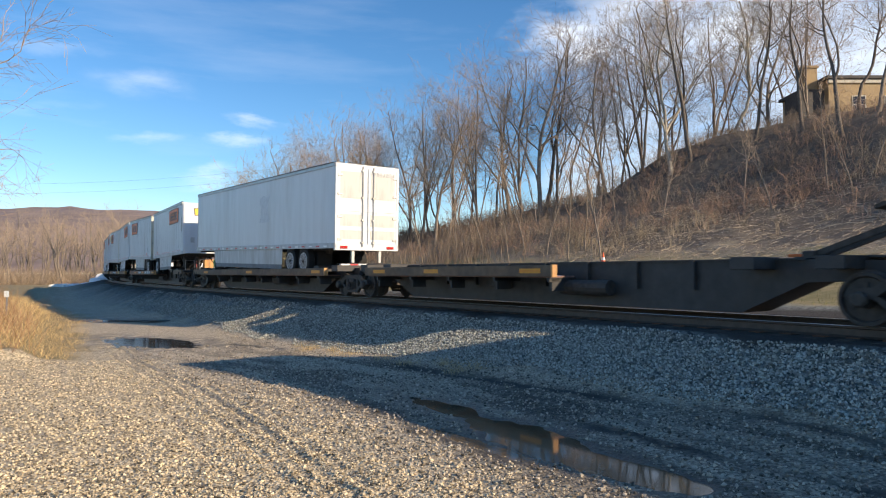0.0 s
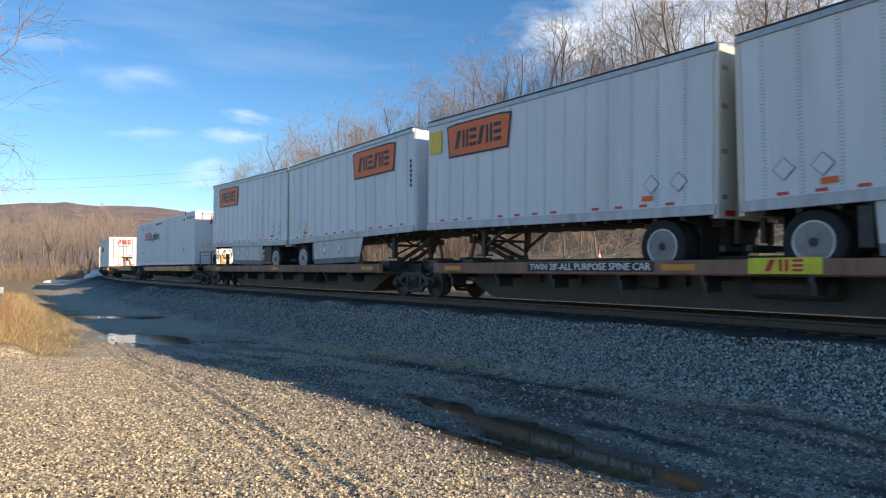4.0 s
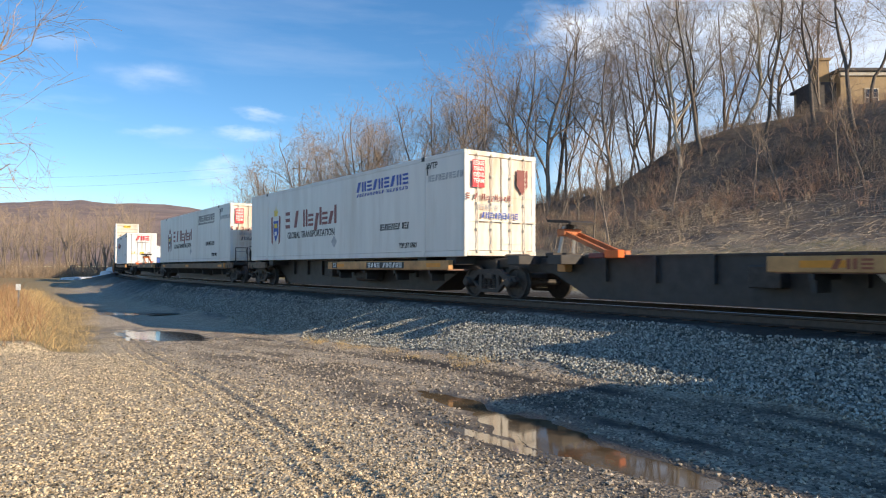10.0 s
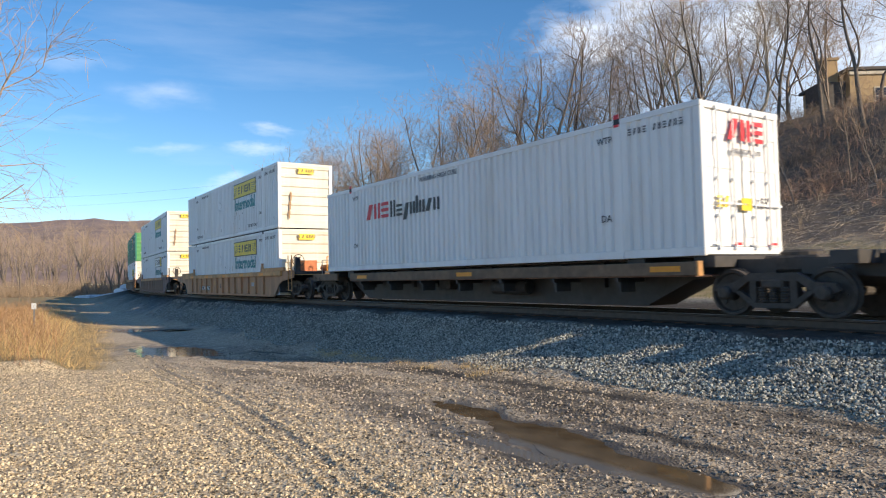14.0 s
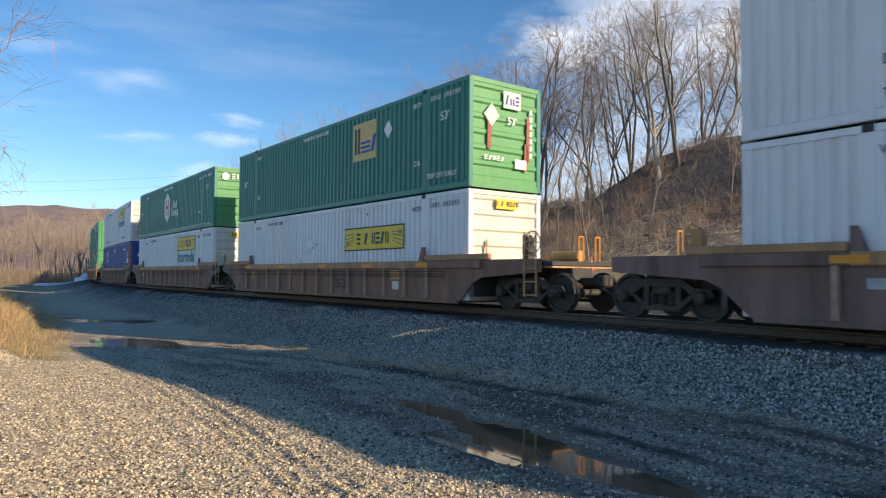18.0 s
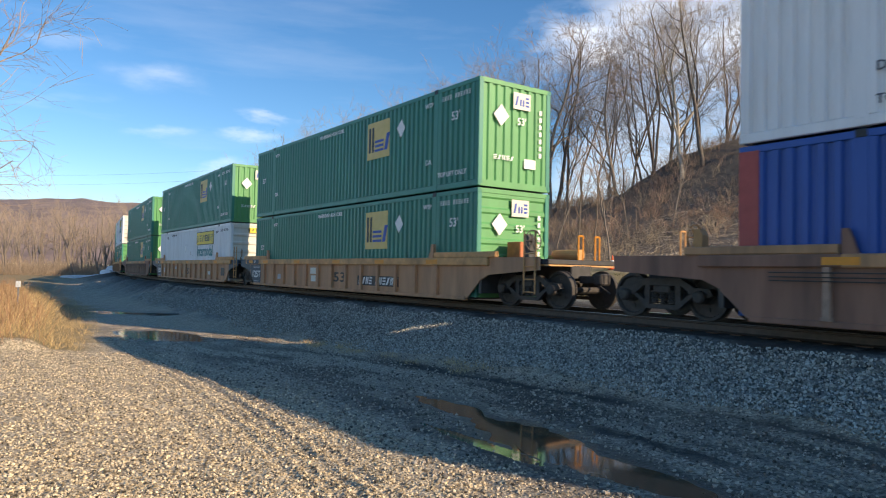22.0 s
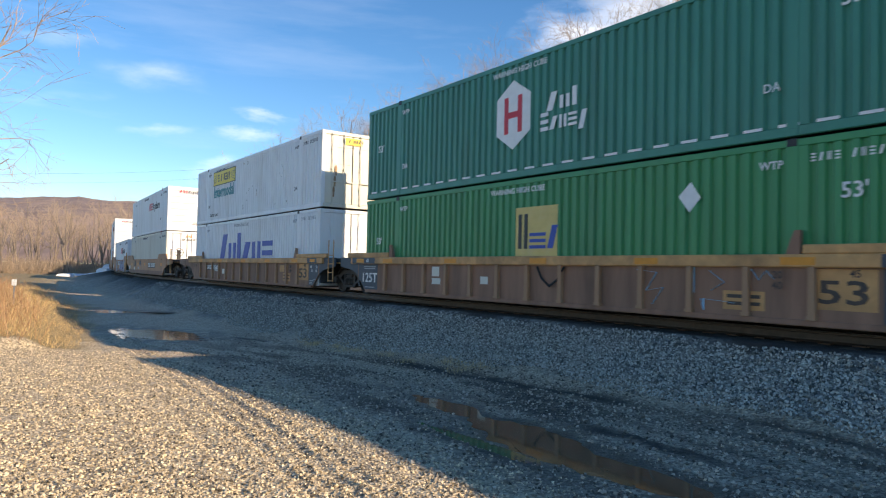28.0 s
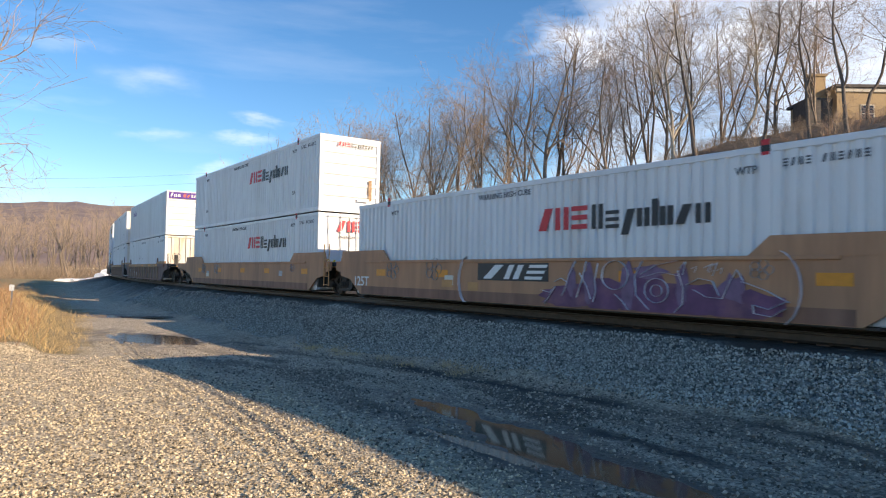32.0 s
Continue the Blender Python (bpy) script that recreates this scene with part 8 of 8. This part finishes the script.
def undergrowth():
    rng = np.random.default_rng(31)
    straw = mat("dry_grass", (0.56, 0.40, 0.19), 0.85, 0, 0.15, 4, 0, island=0.35)
    rust = mat("dry_stalks", (0.36, 0.215, 0.115), 0.85, 0, 0.15, 4, 0, island=0.35)
    stem = mat("brush_stems", (0.20, 0.155, 0.12), 0.9, 0, 0.15, 4, 0, island=0.4)
    red = mat("brush_russet", (0.32, 0.205, 0.145), 0.9, 0, 0.15, 4, 0, island=0.4)
    slash = mat("cut_branches", (0.44, 0.36, 0.27), 0.9, 0, 0.2, 4, 0, island=0.5)
    olive = mat("short_grass", (0.20, 0.18, 0.06), 0.9, 0, 0.15, 4, 0, island=0.4)
    # tan grass at the lot's edge, with taller stalks behind
    n = 38000
    s, d = -0.4 - rng.random(n) ** 1.5 * 44, 6.7 + rng.random(n) * 12
    w = vnoise(s, d, 1.5, 41) - 0.5
    ok = rng.random(n) < in_grass(s, d, w) * (0.55 + 0.6 * vnoise(s, d, 0.7, 42))
    x, y = from_track(s[ok], d[ok])
    deep = np.clip((d[ok] - np.interp(s[ok], [-60, -20, -2.8], [6.6, 7.0, 9.4])) / 3, 0.15, 1)
    blades("dry_grass", "tan dry grass beside the gravel lot", "grass", x, y, rng.uniform(0.14, 0.5, len(x)) * (0.5 + deep), straw, 1, 0.006, 0.85)
    s, d = -0.8 - rng.random(9000) * 40, 9.6 + rng.random(9000) * 14
    ok = rng.random(9000) < in_grass(s, d - 1.2, 0)
    x, y = from_track(s[ok], d[ok])
    blades("dry_stalks", "russet dry weed stalks above the grass", "weeds", x, y, rng.uniform(0.5, 1.5, len(x)), rust, 2, 0.005, 0.5)
    # tufts along the road's edge
    c = rng.integers(0, 14, 1500)
    s, d = (rng.uniform(-3, 7, 14))[c] + rng.normal(0, 0.16, 1500), (rng.uniform(3.8, 4.5, 14))[c] + rng.normal(0, 0.12, 1500)
    x, y = from_track(s, d)
    blades("grass_tufts", "small tan grass tufts in the road's gravel", "grass", x, y, rng.uniform(0.05, 0.22, len(x)), straw, 3, 0.004, 0.6)
    # mown strip behind the train
    s, d = rng.uniform(-45, 26, 20000), -rng.uniform(7.0, 17, 20000)
    x, y = from_track(s, d)
    blades("short_grass", "short olive and tan grass strip beyond the track", "grass", x, y, rng.uniform(0.05, 0.2, len(x)), olive, 4, 0.010, 0.5, 1)
    # brush on the slope: bushes of many fine bent stems, dark low down, russet above
    n = 5200
    s, d = rng.uniform(-60, 34, n), -(16 + rng.random(n) * 26)
    clump = vnoise(s, d, 3.5, 51) + 0.3 * vnoise(s, d, 1.2, 52)
    band = smooth(19, 25, -d) * (1 - 0.5 * smooth(36, 42, -d)) + smooth(-2, -10, s) * 0.9 * smooth(15, 17, -d)
    ok = rng.random(n) < np.clip(band, 0, 1) * smooth(0.22, 0.6, clump)
    s, d = s[ok], d[ok]
    x, y = from_track(s, d)
    tone = vnoise(s, d, 5.0, 53) + rng.normal(0, 0.12, len(s))
    for kind, (name, label, material) in enumerate((("brush", "leafless grey-brown brush on the hillside", stem), ("russet_brush", "russet leafless brush on the hillside", red), ("pale_brush", "pale leafless canes on the hillside", mat("brush_pale", (0.34, 0.27, 0.19), 0.9, 0, 0.15, 4, 0, island=0.4)))):
        pick = ((tone < 0.42), (tone >= 0.42) & (tone < 0.66), (tone >= 0.66))[kind]
        bushes(name, label, x[pick], y[pick], (0.9, 1.25, 1.1)[kind], material, 60 + kind)
    # brush before the wood across the bend
    b, q = rng.uniform(-900, -470, 16000), rng.uniform(112, 150, 16000)
    blades("thicket", "tan leafless thicket before the far wood", "brush", b / 1000 * q, q, rng.uniform(1.2, 4.2, 16000), mat("thicket_stems", (0.37, 0.275, 0.19), 0.9, 0, 0.15, 4, 0, island=0.4), 7, 0.005, 0.6, 1)
    # tall tan weeds at the wood's foot
    s, d = rng.uniform(-75, -8, 5500), -(7.5 + rng.random(5500) ** 1.3 * 16)
    x, y = from_track(s, d)
    ok = rng.random(5500) < smooth(0.3, 0.7, vnoise(x, y, 4.0, 61)) * smooth(-8, -20, s)
    blades("tall_weeds", "tall tan weeds and canes at the wood's foot", "weeds", x[ok], y[ok], rng.uniform(0.8, 3.4, int(ok.sum())), mat("weed_canes", (0.22, 0.165, 0.12), 0.9, 0, 0.15, 4, 0, island=0.4), 8, 0.006, 0.25, 2)
    # cut branches lying on the cleared slope
    n = 11000
    s, d = rng.uniform(-12, 30, n), -(14.5 + rng.random(n) * 15)
    x, y = from_track(s, d)
    ss, dd = track_coords(x, y)
    z = ground_z(x, y, ss, dd)
    a, ln = rng.uniform(0, math.tau, n), rng.uniform(0.1, 0.8, n) ** 1.3
    r = rng.uniform(0.004, 0.014, n)
    p0 = np.stack([x, y, z + 0.03], 1)
    x1, y1 = x + np.cos(a) * ln, y + np.sin(a) * ln
    s1, d1 = track_coords(x1, y1)
    p1 = np.stack([x1, y1, ground_z(x1, y1, s1, d1) + rng.uniform(0.02, 0.3, n) ** 1.5], 1)
    side = np.stack([-np.sin(a), np.cos(a), np.zeros(n)], 1)
    up = np.array([[0, 0, 1.0]])
    ring = lambda p, k: [p + side * (r * k)[:, None], p - side * (r * k)[:, None] * 0.5 + up * (r * k)[:, None] * 0.9, p - side * (r * k)[:, None] * 0.5 - up * (r * k)[:, None] * 0.9]
    v = np.stack(ring(p0, 1.0) + ring(p1, 0.5), 1).reshape(-1, 3)
    f = (np.array([(0, 1, 4, 3), (1, 2, 5, 4), (2, 0, 3, 5)])[None] + 6 * np.arange(n)[:, None, None]).reshape(-1, 4)
    tagged(part("cut_branches", array_mesh("cut_branches", v, f), slash), "pale cut branches strewn over the cleared slope", "branches", kind="stuff")


undergrowth()


def cedar(x, y, h, w):
    """An evergreen: a trunk and many small drooping sprays."""
    rng = np.random.default_rng(9)
    t = tagged(new("cedar_tree"), "bushy olive-brown cedar at the wood's edge", "tree")
    z = float(lay(x, y)[0])
    t.location = (x, y, z)
    part("trunk", Form().tube((0, 0, -0.2), (0.1, 0, h * 0.8), 0.16, 0.04, 8).mesh("trunk"), BARK, t)
    n = 9000
    q = rng.random(n) ** 0.8
    rad = w / 2 * np.sin(np.pi * np.clip(q * 0.84 + 0.16, 0, 1)) ** 0.7 * (0.75 + 0.5 * vnoise(q * 9, rng.random(n) * 3, 1.0, 3))
    a = rng.uniform(0, math.tau, n)
    k = np.sqrt(rng.random(n)) ** 0.6
    lump = 0.75 + 0.4 * vnoise(a * 2.2, q * 7, 1.0, 6)
    c = np.stack([np.cos(a) * rad * k * lump, np.sin(a) * rad * k * lump, 0.4 + q * (h - 0.6)], 1)
    out = np.stack([np.cos(a), np.sin(a), rng.uniform(-0.5, 0.6, n)], 1) + rng.normal(0, 0.4, (n, 3))
    side = np.cross(out, rng.normal(size=(n, 3)))
    side /= np.linalg.norm(side, axis=1)[:, None]
    ln = rng.uniform(0.12, 0.34, n)[:, None]
    v = np.stack([c - side * ln * 0.25, c + side * ln * 0.25, c + out * ln], 1).reshape(-1, 3)
    crown = part("crown", array_mesh("crown", v, np.arange(3 * n).reshape(-1, 3)), mat("cedar_sprays", (0.24, 0.205, 0.115), 0.8, 0, 0.3, 2, 0, island=0.5), t)


cedar(aim(-203, 62), 62, 7.6, 7.2)
cedar(aim(-180, 66), 66, 6.6, 5.0)


# ---- far ridge, house, small things ----
def ridge():
    rng = np.random.default_rng(2)
    b = np.linspace(-2.0, 2.6, 260)
    top = np.interp(b, [-2, -0.8, -0.64, -0.56, -0.46, -0.38, -0.30, 0, 2.6], [0.07, 0.088, 0.092, 0.094, 0.090, 0.083, 0.070, 0.045, 0.06])
    top = top + 0.0035 * (vnoise(b * 40, b * 0, 1.0, 1) - 0.5) + 0.0016 * (vnoise(b * 300, b * 0, 1.0, 2) - 0.5)
    v = []
    for r, k in ((900, 0.0), (1300, 0.45), (1800, 0.8), (2300, 1.0), (2600, 0.7)):
        v.append(np.stack([b * r, np.full_like(b, r), EYE + 2300 * top * k * (1 + 0.05 * (vnoise(b * 14, b * 0 + r, 1.0, 4) - 0.5))], 1))
    v = np.concatenate(v)
    n = len(b)
    f = np.array([(k * n + i, k * n + i + 1, (k + 1) * n + i + 1, (k + 1) * n + i) for k in range(4) for i in range(n - 1)])
    # distance haze mixed into the woods' brown
    m = mat("hazy_far_woods", (0.25, 0.18, 0.155), 1.0, 0, 0.3, 0.02, 0.0, (0.16, 0.14, 0.145), 0.6, 0.006)
    tagged(part("far_ridge", array_mesh("far_ridge", v, f, True), m), "long brown wooded ridge across the valley", "hill", kind="structure")


ridge()


def house():
    x0, x1, y0, y1 = 33.4, 47.5, 59.0, 67.0
    z = 13.6
    h = tagged(new("house"), "tan brick house with a chimney on the hilltop", "house")
    h.location = (0, 0, 0)
    brick = mat("house_tan_brick", (0.42, 0.30, 0.17), 0.85, 0, 0.12, 9, 0.2, (0.30, 0.21, 0.12), 0.5, 0.6)
    dark = mat("house_roof", (0.10, 0.09, 0.085), 0.9, 0, 0.2, 4, 0.3)
    trim = mat("house_trim", (0.55, 0.50, 0.42), 0.7)
    glass = mat("house_glass", (0.03, 0.035, 0.045), 0.05, 0, 0.1, 3, 0.0)
    for a, b, c, d in ((x0, x1, y0, y0 + 0.3), (x0, x1, y1 - 0.3, y1), (x0, x0 + 0.3, y0 + 0.3, y1 - 0.3), (x1 - 0.3, x1, y0 + 0.3, y1 - 0.3)):
        part("wall", Form().box(a, b, c, d, z - 3, z + 5.3).mesh("wall"), brick, h)
    part("roof", Form().box(x0 - 0.3, x1 + 0.3, y0 - 0.3, y1 + 0.3, z + 5.3, z + 5.6, 0.05).mesh("roof"), dark, h)
    part("cornice", Form().box(x0 - 0.1, x1 + 0.1, y0 - 0.15, y0 - 0.01, z + 4.95, z + 5.28, 0.03).mesh("cornice"), trim, h)
    part("chimney", Form().box(x0 - 1.6, x0 - 0.4, y0 + 1, y0 + 2.2, z - 3, z + 6.6, 0.03).box(x0 - 1.7, x0 - 0.3, y0 + 0.9, y0 + 2.3, z + 6.6, z + 6.8).mesh("chimney"), brick, h)
    part("side_wing", Form().box(x0 - 2.2, x0 - 0.02, y0 + 0.6, y0 + 3.2, z - 3, z + 4.6, 0.02).mesh("side_wing"), dark, h)
    for x in (x0 + 2.6, x0 + 5.4, x0 + 8.2):
        w = part("window", Form().box(x - 0.6, x + 0.6, y0 - 0.05, y0 - 0.005, z + 2.3, z + 3.9).mesh("window"), trim, h)
        part("pane", Form().box(x - 0.5, x + 0.5, y0 - 0.075, y0 - 0.052, z + 2.4, z + 3.06).mesh("pane"), glass, w)
        part("pane", Form().box(x - 0.5, x + 0.5, y0 - 0.075, y0 - 0.052, z + 3.14, z + 3.8).mesh("pane"), glass, w)
        part("sill", Form().box(x - 0.7, x + 0.7, y0 - 0.14, y0 - 0.006, z + 2.16, z + 2.3).mesh("sill"), trim, w)
    part("ledge", Form().box(x0, x1, y0 - 0.06, y0 - 0.006, z + 1.75, z + 1.95).mesh("ledge"), trim, h)


house()


def small_things():
    # traffic cone by the foot of the hill
    x, y = 8.0, 34.3
    z = float(lay(x, y)[0])
    cone = tagged(new("traffic_cone"), "orange traffic cone with a white band on the grass", "traffic cone")
    cone.location = (x, y, z)
    orange = mat("cone_orange", (0.85, 0.13, 0.03), 0.5, 0, 0.06, 6)
    part("base", Form().box(-0.19, 0.19, -0.19, 0.19, 0, 0.04, 0.01).mesh("base"), orange, cone)
    part("body", Form().turn([(0.04, 0.15), (0.32, 0.088)], 18, "z").turn([(0.46, 0.062), (0.70, 0.022), (0.71, 0.0)], 18, "z").mesh("body"), orange, cone)
    part("band", Form().turn([(0.32, 0.090), (0.46, 0.064)], 18, "z").mesh("band"), PAINT_W, cone, "white reflective band")
    # sheeted white bales by the bend
    snow = mat("white_wrap", (0.80, 0.81, 0.84), 0.6, 0, 0.06, 2, 0.3, (0.55, 0.55, 0.56), 0.4, 0.8)
    rnd = random.Random(3)
    for i in range(7):
        b, q = -560 + i * 11.5, 104 + i * 1.0
        x, y = aim(b, q), q
        w, h = rnd.uniform(1.5, 2.1), rnd.uniform(0.55, 1.0) * (0.6 + 0.07 * i)
        fo = Form()
        ring = [(-0.62, 0), (-0.66, 0.45), (-0.5, 0.85), (-0.2, 1.0), (0.25, 0.97), (0.55, 0.8), (0.66, 0.4), (0.62, 0)]
        fo.plate([(p * w + rnd.uniform(-0.06, 0.06), k * h) for p, k in ring], -0.6, 0.6)
        ob = part("wrapped_bale", fo.mesh("wrapped_bale"), snow, None, "", pose(x, y, float(lay(x, y)[0]) - 0.03, 0, 0, rnd.uniform(-14, 14)))
        tagged(ob, "white plastic-wrapped bale lying beside the road", "bale", "white wrapped bales")
    # overhead wires and their poles
    wire = mat("wire", (0.05, 0.05, 0.05), 0.5, 0.5)
    for k, (z0, z1) in enumerate(((20.9, 18.9), (19.0, 17.5))):
        a, b = Vector((-120, 130, z0 + k * 0)), Vector((-24, 108, z1))
        pts = [a.lerp(b, q) - Vector((0, 0, 2.2 * 4 * q * (1 - q))) for q in np.linspace(0, 1, 24)]
        v, f = tubes([(np.array([tuple(p) for p in pts]), np.full(24, 0.010), 4)])
        tagged(part("overhead_wire", array_mesh("overhead_wire", v, f), wire), "sagging overhead wire above the valley", "wire", "overhead wires", "structure")
    for x, y, zt in ((-120, 130, 21.0), (-24, 108, 19.2)):
        z = float(lay(x, y)[0])
        p = tagged(new("utility_pole"), "wooden utility pole carrying the wires", "utility pole", "utility poles")
        p.location = (x, y, z)
        part("shaft", Form().tube((0, 0, -0.5), (0, 0, zt - z), 0.2, 0.12, 10).mesh("shaft"), BARK_D, p)
        part("cross_arm", Form().box(-1.2, 1.2, -0.07, 0.07, zt - z - 1.6, zt - z - 1.45).mesh("cross_arm"), BARK_D, p)
    # a white marker post in the weeds
    x, y = -19.0, 30.0
    post = tagged(new("marker_post"), "small white marker board on a post in the weeds", "marker post")
    post.location = (x, y, float(lay(x, y)[0]))
    part("post", Form().box(-0.03, 0.03, -0.02, 0.02, -0.1, 1.0).mesh("post"), STEEL, post)
    part("board", Form().box(-0.11, 0.11, -0.035, -0.021, 0.85, 1.12, 0.005).mesh("board"), PAINT_W, post, "white board")


small_things()


# ---- what moves: the train runs by at a steady pace, its wheels turn ----
def motions():
    times = [i * 0.5 for i in range(65)]
    for thing, s0, dx, z, tilt in RIDES:
        walk(thing, [(t, on_track(s0 + SPEED * t) @ pose(dx, 0, z, 0, tilt, 0)) for t in times])
    for w, s0, x, r in SPIN:
        t0, t1 = max(0.0, (-45 - s0) / SPEED), min(32.0, (17 - s0) / SPEED)
        fs = [0] + list(range(int(t0 * FPS) + 1, max(int(t1 * FPS), int(t0 * FPS) + 2))) + [32 * FPS]
        first, rows = fs[1], []
        for k in fs:
            q = min(max(k, first), fs[-2]) - first
            rows.append((k / FPS, pose(x, 0, r, 0, math.degrees(SPEED / FPS * q / r) % 360, 0)))
        if len({round(t * FPS) for t, _ in rows}) == len(rows):
            walk(w, rows)


motions()
